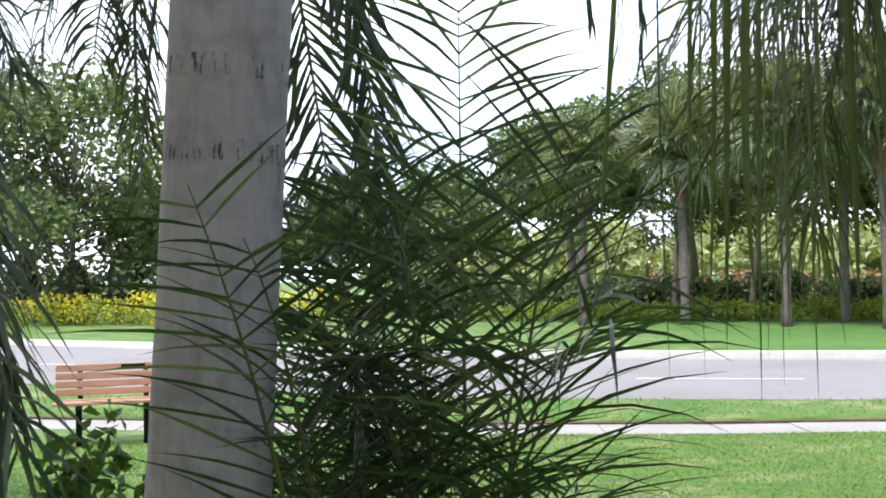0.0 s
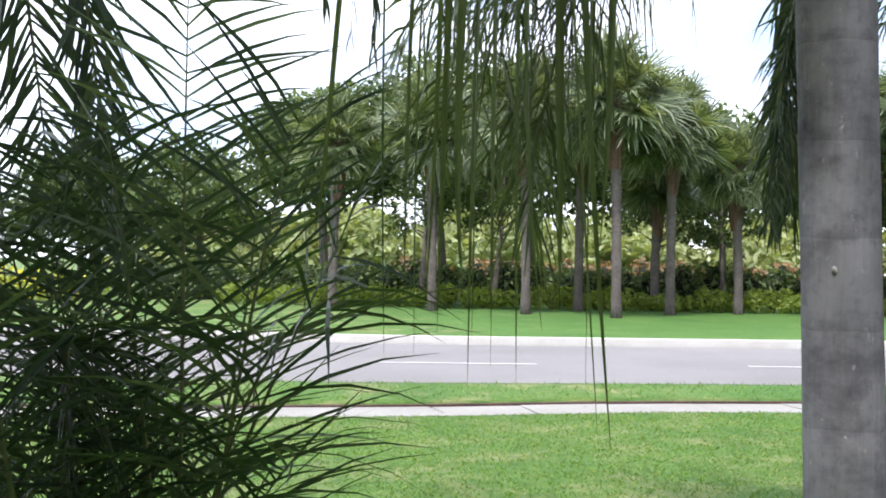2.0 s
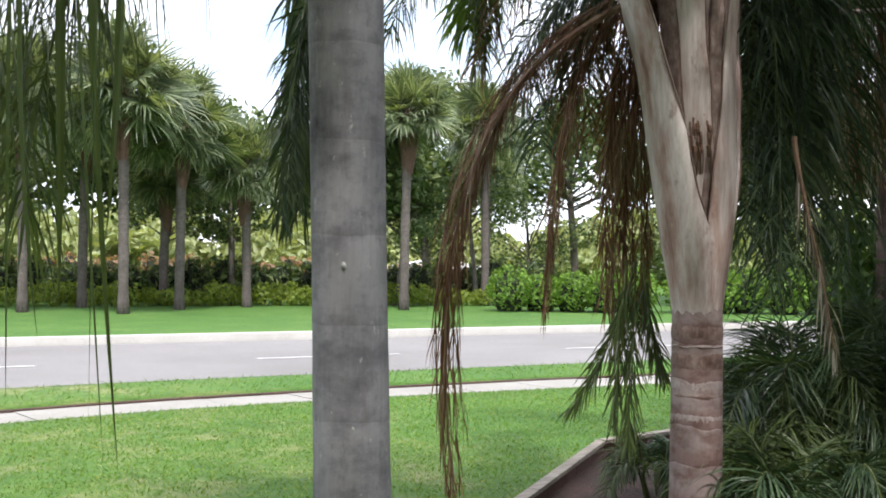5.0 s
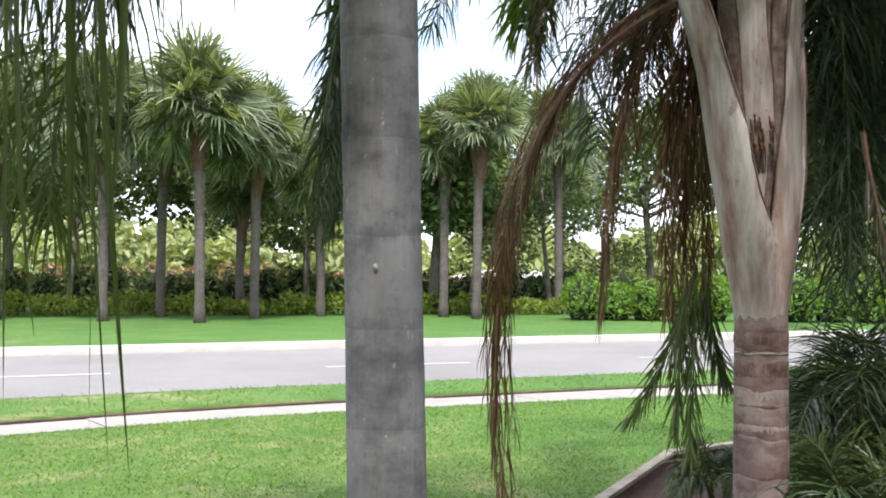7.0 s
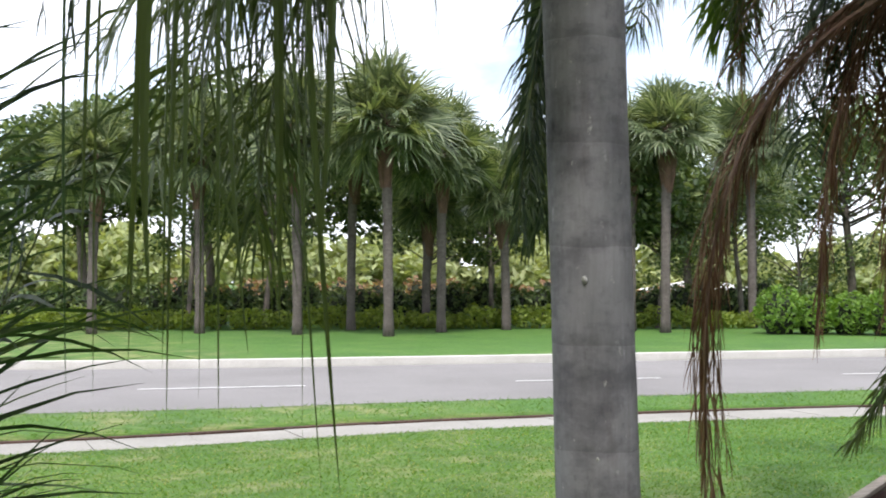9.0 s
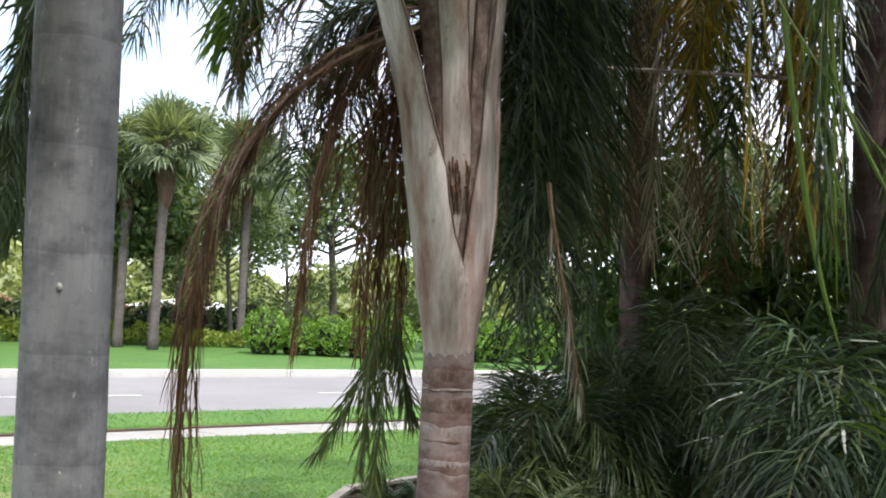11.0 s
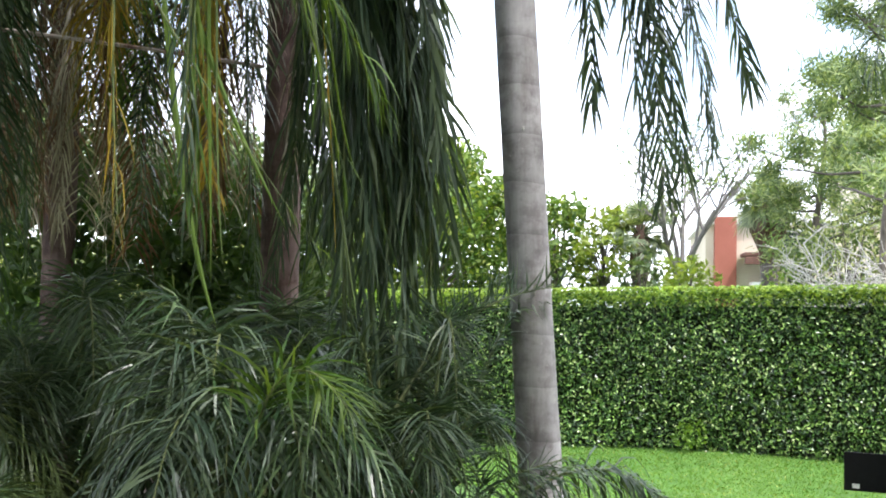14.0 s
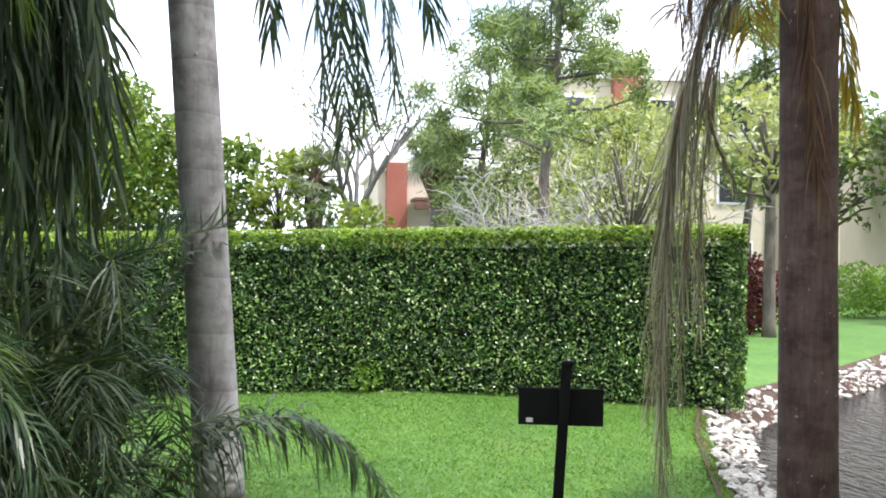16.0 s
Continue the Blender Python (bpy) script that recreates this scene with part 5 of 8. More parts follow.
skirt(PALM6, (7.05, 2.02, 4.6), 9, (1.7, 3.0), 0.85, [FROND, FROND_MID, FROND_GREY, FROND, FROND_DEAD], 71)
skirt(PALM7, (6.95, 3.45, 4.6), 11, (1.9, 2.8), 0.5, [FROND_DRY, FROND_DEAD, FROND_DRY], 73)
skirt(PALM7, (7.4, 3.8, 4.6), 15, (1.8, 3.0), 0.95, [FROND_DEAD, FROND_DRY, FROND_MID, FROND_DRY, FROND_GREY], 72)
shrub_row("thicket", 7.7, 4.3, 9.1, 2.4, 1.1, 3.4, "dark leafy thicket behind the palm clump", SHADELEAF, 430, 12000, 0.12, "shrubs", core=False, lump=0.3, stems=9)
for z in (2.22, 2.0):
    vs, fs = tube([(0.057 * q, 0.01 * q, q) for q in (z - 0.045, z - 0.02, z, z + 0.012)], [0.1665, 0.1668, 0.1668, 0.1662], 32, cap=False)
    link("ring_scar", vs, fs, SCAR, PALM1, "dark flecked ring scar", smooth=True)

def spot(parent, x, y, z, r, label):
    """A small raised lichen patch on a stem."""
    bm = bmesh.new()
    bmesh.ops.create_icosphere(bm, subdivisions=2, radius=r)
    for v in bm.verts:
        v.co = Vector((v.co.x * 0.8, v.co.y * 0.8, v.co.z * 1.2)) * (1 + 0.3 * noise.noise(v.co * 90))
    bmesh.ops.translate(bm, vec=Vector((x, y, z)) - parent.matrix_world.translation, verts=bm.verts)
    part("lichen_spot", bm, LICHEN, parent, label)


spot(PALM2, 1.874, 2.650, 1.62, 0.010, "small pale lichen patch")
spot(PALM2, 1.900, 2.632, 1.14, 0.006, "small pale lichen patch")
spot(PALM4, 6.292, 0.36, 2.6, 0.012, "small pale lichen patch")

# dry rib across the clump
vs, fs = tube(arc([(5.5, 3.47, 3.07), (5.8, 2.8, 3.05), (6.3, 1.9, 2.98)], 10), [0.012] * 11, 6)
link("dry_rib", [Vector(v) - Vector((7.05, 2.02, 0)) for v in vs], fs, BOOT, PALM6, "bare dry leaf rib")

# ---- feather leaves of the near palms: rib control points, then blade settings ----
frond("frond", PALM1, [(-0.86, 3.39, 3.35), (-1.02, 3.35, 2.78), (-0.98, 3.36, 2.45), (-0.96, 3.37, 1.88)], seed=1, leaf=0.22, hang=2.6, spread=0.4, width=0.013, count=44)
frond("frond", PALM1, [(-0.88, 3.59, 3.45), (-1.18, 3.51, 3.02), (-1.27, 3.47, 2.75), (-1.32, 3.46, 2.42)], seed=2, leaf=0.3, hang=2.8, spread=0.7, width=0.014, count=40)
frond("frond", PALM1, [(-0.84, 3.50, 3.40), (-1.00, 3.46, 3.00), (-1.12, 3.42, 2.65), (-1.13, 3.42, 2.37)], seed=3, leaf=0.3, hang=2.6, spread=0.7, width=0.014, count=36)
frond("frond", PALM1, [(-0.76, 3.32, 3.27), (-0.86, 3.29, 2.81), (-0.91, 3.28, 2.48), (-0.94, 3.27, 1.95)], seed=4, leaf=0.2, hang=2.6, spread=0.4, width=0.013, count=40)
frond("frond", PALM1, [(-0.65, 3.56, 3.24), (-0.49, 3.59, 2.89), (-0.45, 3.59, 2.44), (-0.36, 3.60, 1.76)], seed=5, leaf=0.34, hang=0.35, spread=0.75, forward=0.95, planes=0.12, width=0.024, count=40, start=0.2, facing=1)
frond("frond", PALM1, [(-0.61, 3.36, 3.16), (-0.29, 3.41, 2.95), (-0.22, 3.42, 2.38), (-0.18, 3.42, 1.66)], seed=6, leaf=0.3, hang=0.9, spread=0.45, forward=1.0, planes=0.3, width=0.022, count=56, start=0.2, facing=1)
frond("frond", PALM1, [(-1.31, 2.25, 2.64), (-1.13, 2.20, 2.32), (-0.96, 2.12, 1.86), (-0.83, 2.04, 1.32)], seed=7, leaf=0.32, hang=1.6, spread=0.5, width=0.016, count=80, forward=0.8)
frond("frond", PALM1, [(-1.31, 2.25, 2.64), (-1.18, 2.21, 2.25), (-1.04, 2.16, 1.77), (-0.93, 2.11, 1.42)], seed=8, leaf=0.34, hang=1.6, spread=0.5, width=0.016, count=80, forward=0.8)
frond("frond", PALM1, [(-1.59, 3.01, 2.97), (-1.40, 3.10, 2.60), (-1.32, 3.13, 2.47), (-1.28, 3.15, 2.28)], seed=9, leaf=0.3, hang=1.6, spread=0.7, width=0.019, count=50)
frond("frond", PALM2, [(0.49, 3.16, 3.35), (0.47, 3.17, 2.82), (0.46, 3.17, 2.41)], seed=10, leaf=0.16, hang=3.0, spread=0.12, forward=1.0, width=0.012, count=8, planes=0.3, start=0.55, rib_r=0.004)
frond("frond", PALM2, [(0.58, 3.15, 3.34), (0.56, 3.15, 2.82), (0.54, 3.15, 2.30)], seed=11, leaf=0.16, hang=3.0, spread=0.12, forward=1.0, width=0.012, count=8, planes=0.3, start=0.55, rib_r=0.004)
frond("frond", PALM2, [(0.64, 3.14, 3.33), (0.62, 3.14, 2.81), (0.61, 3.14, 2.28)], seed=12, leaf=0.16, hang=3.0, spread=0.12, forward=1.0, width=0.012, count=8, planes=0.3, start=0.55, rib_r=0.004)
frond("frond", YOUNG, [(0.05, 2.98, 0.54), (0.06, 2.98, 1.42), (0.05, 2.98, 1.82), (0.06, 2.98, 2.49)], seed=13, leaf=0.5, hang=0.55, spread=0.85, forward=0.55, planes=0.2, width=0.0162, count=43, start=0.02, rib_r=0.009, segs=4, facing=1, mat=FROND_GREY)
frond("frond", YOUNG, [(0.09, 3.03, 0.52), (0.20, 2.91, 1.27), (0.28, 2.79, 1.85), (0.36, 2.67, 2.03)], seed=14, leaf=0.62, hang=0.55, spread=0.85, forward=0.55, planes=0.5, width=0.0162, count=21, start=0.02, rib_r=0.009, segs=4)
frond("frond", YOUNG, [(0.06, 3.10, 0.55), (0.17, 2.93, 1.15), (0.26, 2.75, 1.45), (0.42, 2.57, 1.54)], seed=15, leaf=0.55, hang=0.9, spread=0.85, forward=0.55, planes=0.5, width=0.0162, count=22, start=0.02, rib_r=0.009, segs=4, mat=FROND_GREY)
frond("frond", YOUNG, [(0.02, 3.03, 0.52), (-0.05, 2.96, 1.26), (-0.10, 2.89, 1.71), (-0.14, 2.82, 1.95)], seed=17, leaf=0.5, hang=0.55, spread=0.85, forward=0.55, planes=0.5, width=0.0162, count=22, start=0.02, rib_r=0.009, segs=4, mat=FROND_GREY)
frond("frond", YOUNG, [(0.02, 3.03, 0.52), (-0.15, 3.06, 1.09), (-0.25, 3.08, 1.58), (-0.35, 3.10, 1.71)], seed=18, leaf=0.5, hang=0.55, spread=0.85, forward=0.55, planes=0.6, width=0.0162, count=21, start=0.02, rib_r=0.009, segs=4)
frond("frond", YOUNG, [(-0.36, 2.88, 0.64), (-0.43, 2.67, 1.18), (-0.45, 2.46, 1.48), (-0.54, 2.23, 1.85)], seed=19, leaf=0.38, hang=0.3, spread=0.85, forward=0.55, planes=0.25, width=0.0132, count=16, start=0.02, rib_r=0.009, segs=4, facing=1, mat=FROND_GREY)
frond("frond", YOUNG, [(-0.30, 2.88, 0.63), (-0.36, 2.69, 1.20), (-0.38, 2.50, 1.56), (-0.44, 2.31, 1.74)], seed=20, leaf=0.4, hang=0.5, spread=0.85, forward=0.55, planes=0.5, width=0.0132, count=15, start=0.02, rib_r=0.009, segs=4)
frond("frond", YOUNG, [(-0.27, 3.19, 0.53), (-0.32, 3.18, 1.12), (-0.33, 3.18, 1.63), (-0.29, 3.19, 1.98)], seed=21, leaf=0.45, hang=0.55, spread=0.85, forward=0.55, planes=0.7, width=0.0162, count=21, start=0.02, rib_r=0.009, segs=4, mat=FROND_GREY)
frond("frond", YOUNG, [(-0.16, 3.20, 0.52), (-0.22, 3.23, 1.11), (-0.20, 3.26, 1.53), (-0.14, 3.30, 2.02)], seed=22, leaf=0.45, hang=0.55, spread=0.85, forward=0.55, planes=0.7, width=0.0162, count=21, start=0.02, rib_r=0.009, segs=4)
frond("frond", YOUNG, [(-0.30, 3.19, 0.53), (-0.39, 3.11, 0.97), (-0.40, 3.04, 1.31), (-0.42, 2.97, 1.76)], seed=23, leaf=0.4, hang=0.55, spread=0.85, forward=0.55, planes=0.7, width=0.0162, count=21, start=0.02, rib_r=0.009, segs=4, mat=FROND_GREY)
frond("frond", YOUNG, [(0.01, 3.20, 0.52), (0.19, 3.29, 1.09), (0.30, 3.39, 1.55), (0.28, 3.49, 2.07)], seed=25, leaf=0.55, hang=0.55, spread=0.85, forward=0.55, planes=0.5, width=0.0162, count=21, start=0.02, rib_r=0.009, segs=4, mat=FROND_GREY)
frond("frond", YOUNG, [(0.01, 3.20, 0.52), (0.24, 3.19, 1.11), (0.47, 3.17, 1.58), (0.57, 3.15, 1.82)], seed=26, leaf=0.5, hang=0.55, spread=0.85, forward=0.55, planes=0.5, width=0.0162, count=21, start=0.02, rib_r=0.009, segs=4)
frond("frond", YOUNG, [(-0.16, 3.20, 0.52), (-0.25, 3.06, 0.82), (-0.30, 2.92, 1.04), (-0.34, 2.78, 1.25)], seed=27, leaf=0.4, hang=0.55, spread=0.85, forward=0.55, planes=0.8, width=0.0162, count=21, start=0.02, rib_r=0.009, segs=4, mat=FROND_GREY)
frond("frond", YOUNG, [(-0.06, 3.20, 0.52), (-0.09, 3.07, 0.81), (-0.11, 2.93, 1.03), (-0.15, 2.80, 1.33)], seed=28, leaf=0.4, hang=0.55, spread=0.85, forward=0.55, planes=0.8, width=0.0162, count=21, start=0.02, rib_r=0.009, segs=4)
frond("frond", YOUNG, [(0.10, 3.20, 0.35), (0.17, 3.10, 0.72), (0.27, 2.99, 0.98), (0.38, 2.87, 1.11)], seed=29, leaf=0.5, hang=0.55, spread=0.85, forward=0.55, planes=0.4, width=0.0162, count=32, start=0.02, rib_r=0.009, segs=4, mat=FROND_GREY)
frond("frond", YOUNG, [(-0.34, 3.28, 0.50), (-0.27, 3.32, 1.01), (-0.25, 3.36, 1.38), (-0.33, 3.38, 1.76)], seed=31, leaf=0.42, hang=0.55, spread=0.85, forward=0.55, planes=0.7, width=0.0162, count=28, start=0.02, rib_r=0.009, segs=4, mat=FROND_GREY)
frond("frond", YOUNG, [(-0.03, 3.30, 0.48), (-0.05, 3.30, 1.01), (-0.08, 3.30, 1.38), (-0.04, 3.30, 1.77)], seed=34, leaf=0.45, hang=0.55, spread=0.85, forward=0.55, planes=0.6, width=0.0162, count=25, start=0.02, rib_r=0.009, segs=4)
frond("frond", YOUNG, [(-0.09, 3.13, 0.49), (-0.26, 3.10, 1.09), (-0.37, 3.06, 1.48), (-0.45, 3.03, 1.85)], seed=35, leaf=0.42, hang=0.55, spread=0.85, forward=0.55, planes=0.6, width=0.0162, count=28, start=0.02, rib_r=0.009, segs=4, mat=FROND_GREY)
frond("frond", YOUNG, [(-0.09, 3.13, 0.49), (-0.21, 3.10, 1.08), (-0.30, 3.07, 1.54), (-0.31, 3.06, 1.90)], seed=36, leaf=0.42, hang=0.55, spread=0.85, forward=0.55, planes=0.6, width=0.0162, count=28, start=0.02, rib_r=0.009, segs=4)
frond("frond", YOUNG, [(-0.01, 3.13, 0.49), (-0.12, 3.11, 1.05), (-0.17, 3.09, 1.48), (-0.25, 3.06, 2.00)], seed=38, leaf=0.42, hang=0.55, spread=0.85, forward=0.55, planes=0.6, width=0.0162, count=28, start=0.02, rib_r=0.009, segs=4)
frond("frond", PALM2, [(1.97, 3.12, 3.32), (1.42, 3.39, 3.22), (1.01, 3.52, 2.82), (0.77, 3.57, 2.36)], seed=40, leaf=0.5, hang=2.2, spread=0.7, width=0.019, count=64, mat=FROND_MID)
frond("leaf_stalk", PALM2, [(1.90, 2.77, 4.70), (1.79, 2.56, 4.75), (1.71, 2.55, 3.72), (1.69, 2.53, 3.12)], seed=41, count=0, rib_r=0.018)
frond("frond", PALM2, [(1.61, 2.55, 3.12), (1.24, 2.74, 2.97), (0.92, 2.86, 2.57), (0.85, 2.86, 2.01)], seed=42, leaf=0.58, hang=2.0, spread=0.75, width=0.0137, count=52, mat=FROND_MID, rib_r=0.012)
frond("leaf_stalk", PALM2, [(1.90, 2.77, 4.70), (1.83, 2.61, 4.75), (1.78, 2.64, 3.79), (1.76, 2.62, 3.19)], seed=43, count=0, rib_r=0.018)
frond("frond", PALM2, [(1.69, 2.64, 3.19), (1.35, 2.81, 3.05), (1.06, 2.93, 2.61), (1.04, 2.93, 2.04)], seed=44, leaf=0.65, hang=2.0, spread=0.75, width=0.0142, count=52, mat=FROND_MID, rib_r=0.012)
frond("leaf_stalk", PALM2, [(1.90, 2.77, 4.70), (1.77, 2.50, 4.75), (1.66, 2.43, 3.67), (1.64, 2.41, 3.07)], seed=45, count=0, rib_r=0.018)
frond("frond", PALM2, [(1.56, 2.43, 3.07), (1.32, 2.57, 2.90), (1.16, 2.64, 2.59), (1.11, 2.64, 2.23)], seed=46, leaf=0.60, hang=2.0, spread=0.75, width=0.0130, count=52, mat=FROND_MID, rib_r=0.012)
frond("frond", PALM2, [(1.82, 2.86, 3.19), (1.46, 3.05, 3.10), (1.27, 3.13, 2.75), (0.89, 3.24, 2.43)], seed=47, leaf=0.55, hang=2.2, spread=0.7, width=0.019, count=64, mat=FROND_MID)
frond("leaf_stalk", PALM2, [(1.90, 2.77, 4.70), (1.77, 2.50, 4.75), (1.66, 2.43, 3.67), (1.64, 2.41, 3.07)], seed=48, count=0, rib_r=0.018)
frond("frond", PALM2, [(1.56, 2.43, 3.07), (1.32, 2.57, 2.95), (1.14, 2.64, 2.69), (0.92, 2.72, 2.33)], seed=49, leaf=0.60, hang=2.0, spread=0.75, width=0.0137, count=52, mat=FROND_MID, rib_r=0.012)
frond("leaf_stalk", PALM2, [(1.90, 2.77, 4.70), (1.85, 2.66, 4.75), (1.83, 2.74, 3.84), (1.81, 2.72, 3.24)], seed=50, count=0, rib_r=0.018)
frond("frond", PALM2, [(1.74, 2.74, 3.24), (1.40, 2.93, 3.07), (1.11, 3.03, 2.42), (1.08, 3.05, 1.75)], seed=51, leaf=0.45, hang=3.0, spread=0.5, width=0.0122, count=102, mat=FROND_MID, keep=0.9, rib_r=0.012)
frond("frond", PALM2, [(2.07, 3.30, 3.42), (1.59, 3.54, 3.23), (1.00, 3.73, 2.63), (0.93, 3.74, 2.00)], seed=52, leaf=0.4, hang=2.2, spread=0.7, width=0.02, count=64, mat=FROND_MID, keep=0.8)
strap(PALM2, [(0.56, 2.52, 3.09), (0.52, 2.52, 2.54), (0.52, 2.52, 1.97), (0.54, 2.52, 1.39)], 0.0145, FROND_GREY, 56)
strap(PALM2, [(0.64, 2.24, 2.93), (0.56, 2.26, 2.42), (0.56, 2.26, 1.92), (0.56, 2.26, 1.41)], 0.0145, FROND_MID, 57)
strap(PALM2, [(0.73, 2.67, 3.24), (0.71, 2.67, 2.64), (0.71, 2.67, 1.99), (0.68, 2.69, 1.53)], 0.0143, FROND_MID, 58)
strap(PALM2, [(0.71, 2.38, 3.02), (0.66, 2.38, 2.49), (0.66, 2.38, 1.94), (0.64, 2.38, 1.46)], 0.0212, FROND_MID, 59)
strap(PALM2, [(0.76, 2.36, 3.02), (0.73, 2.36, 2.49), (0.71, 2.36, 1.94), (0.71, 2.36, 1.34)], 0.0141, FROND_MID, 60)
strap(PALM2, [(0.68, 2.07, 2.81), (0.68, 2.07, 2.37), (0.68, 2.07, 1.89), (0.68, 2.07, 1.51)], 0.0177, FROND_MID, 61)
strap(PALM2, [(0.83, 2.45, 3.12), (0.80, 2.48, 2.54), (0.80, 2.48, 1.97), (0.80, 2.48, 1.37)], 0.0208, FROND_MID, 62)
strap(PALM2, [(0.88, 2.24, 2.97), (0.90, 2.24, 2.45), (0.92, 2.21, 1.92), (0.97, 2.19, 1.22)], 0.0139, FROND_MID, 63)
strap(PALM2, [(1.00, 2.36, 3.07), (0.97, 2.38, 2.52), (1.00, 2.36, 1.94), (1.06, 2.33, 1.17)], 0.0186, FROND_MID, 64)
strap(PALM2, [(0.68, 2.14, 2.85), (0.64, 2.14, 2.40), (0.61, 2.16, 1.89), (0.64, 2.14, 1.56)], 0.0186, FROND_MID, 68)
strap(PALM2, [(0.61, 2.26, 2.93), (0.54, 2.28, 2.45), (0.54, 2.28, 1.92), (0.54, 2.28, 1.58)], 0.0126, FROND_MID, 69)
strap(PALM2, [(0.92, 2.43, 3.09), (0.95, 2.40, 2.54), (0.95, 2.40, 1.94), (0.95, 2.40, 1.53)], 0.0220, FROND_MID, 70)
strap(PALM2, [(0.95, 2.16, 2.93), (1.00, 2.14, 2.42), (0.97, 2.14, 1.89), (0.95, 2.14, 1.68)], 0.0165, FROND_MID, 71)
strap(PALM2, [(0.49, 2.40, 3.00), (0.41, 2.40, 2.49), (0.39, 2.40, 1.94), (0.36, 2.43, 1.70)], 0.0143, FROND_MID, 72)
strap(PALM2, [(0.78, 2.14, 2.88), (0.76, 2.16, 2.42), (0.76, 2.14, 1.89), (0.76, 2.14, 1.37)], 0.0157, FROND_MID, 73)
strap(PALM2, [(0.80, 2.09, 2.85), (0.76, 2.12, 2.40), (0.76, 2.12, 1.89), (0.80, 2.09, 1.49)], 0.0159, FROND_MID, 74)
strap(PALM2, [(0.88, 2.09, 2.88), (0.92, 2.07, 2.40), (0.90, 2.09, 1.89), (0.90, 2.09, 1.32)], 0.0143, FROND_MID, 75)
strap(PALM2, [(0.71, 2.12, 2.85), (0.66, 2.14, 2.40), (0.66, 2.14, 1.89), (0.66, 2.14, 1.46)], 0.0137, FROND_MID, 76)
frond("frond", PALM2, [(2.09, 3.15, 2.65), (2.03, 3.18, 2.38), (2.00, 3.20, 2.08), (1.99, 3.21, 1.77)], seed=77, leaf=0.18, hang=2.2, spread=0.5, width=0.014, count=50)
frond("frond", PALM2, [(2.14, 3.18, 2.67), (2.08, 3.21, 2.43), (2.05, 3.23, 2.20), (2.05, 3.23, 1.93)], seed=79, leaf=0.18, hang=2.2, spread=0.5, width=0.014, count=50)
frond("frond", PALM2, [(2.29, 3.29, 2.94), (2.22, 3.33, 2.61), (2.16, 3.37, 2.27), (2.13, 3.39, 1.94)], seed=340, leaf=0.30, hang=2.2, spread=0.5, width=0.012, count=90, mat=FROND_MID, rib_r=0.007)
frond("frond", PALM2, [(2.33, 3.32, 2.95), (2.24, 3.38, 2.54), (2.20, 3.40, 2.17), (2.20, 3.40, 1.80)], seed=341, leaf=0.28, hang=2.2, spread=0.5, width=0.012, count=80, mat=FROND, rib_r=0.007)
frond("frond", PALM2, [(2.52, 3.07, 2.90), (2.48, 3.09, 2.70), (2.44, 3.12, 2.59), (2.41, 3.15, 2.47)], seed=342, leaf=0.20, hang=2.2, spread=0.5, width=0.012, count=40, mat=FROND_MID, rib_r=0.007)
frond("frond", PALM2, [(2.50, 3.49, 3.56), (2.26, 3.63, 3.20), (2.31, 3.60, 2.55), (2.27, 3.63, 1.78)], seed=80, leaf=0.24, hang=2.4, spread=0.3, forward=1.0, width=0.019, count=90)
frond("frond", PALM2, [(2.44, 3.41, 3.51), (2.28, 3.50, 3.16), (2.31, 3.49, 2.49), (2.29, 3.50, 1.92)], seed=81, leaf=0.24, hang=2.4, spread=0.3, forward=1.0, width=0.019, count=70)
frond("frond", PALM2, [(2.39, 3.41, 3.51), (2.52, 3.32, 3.17), (2.57, 3.29, 2.96), (2.67, 3.21, 2.71)], seed=82, leaf=0.32, hang=2.2, spread=0.7, width=0.019, count=60)
frond("frond", PALM2, [(2.55, 3.66, 3.66), (2.82, 3.48, 3.39), (2.93, 3.39, 3.09), (3.05, 3.29, 2.83)], seed=83, leaf=0.3, hang=2.2, spread=0.7, width=0.019, count=40)
frond("frond", PALM3, [(3.96, 3.07, 2.89), (3.40, 3.47, 2.64), (2.94, 3.67, 2.16), (3.01, 3.46, 0.66)], seed=84, mat=FROND_DEAD, rib=RACHIS_DEAD, leaf=0.3, width=0.008, spread=0.14, hang=2.6, forward=1.0, planes=0.14, start=0.1, rib_r=0.02, count=150)
frond("frond", PALM3, [(3.84, 3.28, 2.87), (3.36, 3.57, 2.60), (2.95, 3.73, 2.04), (3.00, 3.52, 0.81)], seed=85, mat=FROND_DEAD, rib=RACHIS_DEAD, leaf=0.24, width=0.008, spread=0.14, hang=2.6, forward=1.0, planes=0.14, start=0.1, rib_r=0.006, count=70)
frond("frond", PALM3, [(3.84, 3.28, 2.87), (3.43, 3.51, 2.60), (3.03, 3.68, 2.04), (3.06, 3.48, 0.72)], seed=86, mat=FROND_DEAD, rib=RACHIS_DEAD, leaf=0.24, width=0.008, spread=0.14, hang=2.6, forward=1.0, planes=0.14, start=0.1, rib_r=0.006, count=70)
frond("frond", PALM3, [(3.84, 3.28, 2.87), (3.38, 3.55, 2.60), (2.98, 3.71, 2.04), (3.02, 3.51, 0.63)], seed=87, mat=FROND_DEAD, rib=RACHIS_DEAD, leaf=0.24, width=0.008, spread=0.14, hang=2.6, forward=1.0, planes=0.14, start=0.1, rib_r=0.006, count=70)
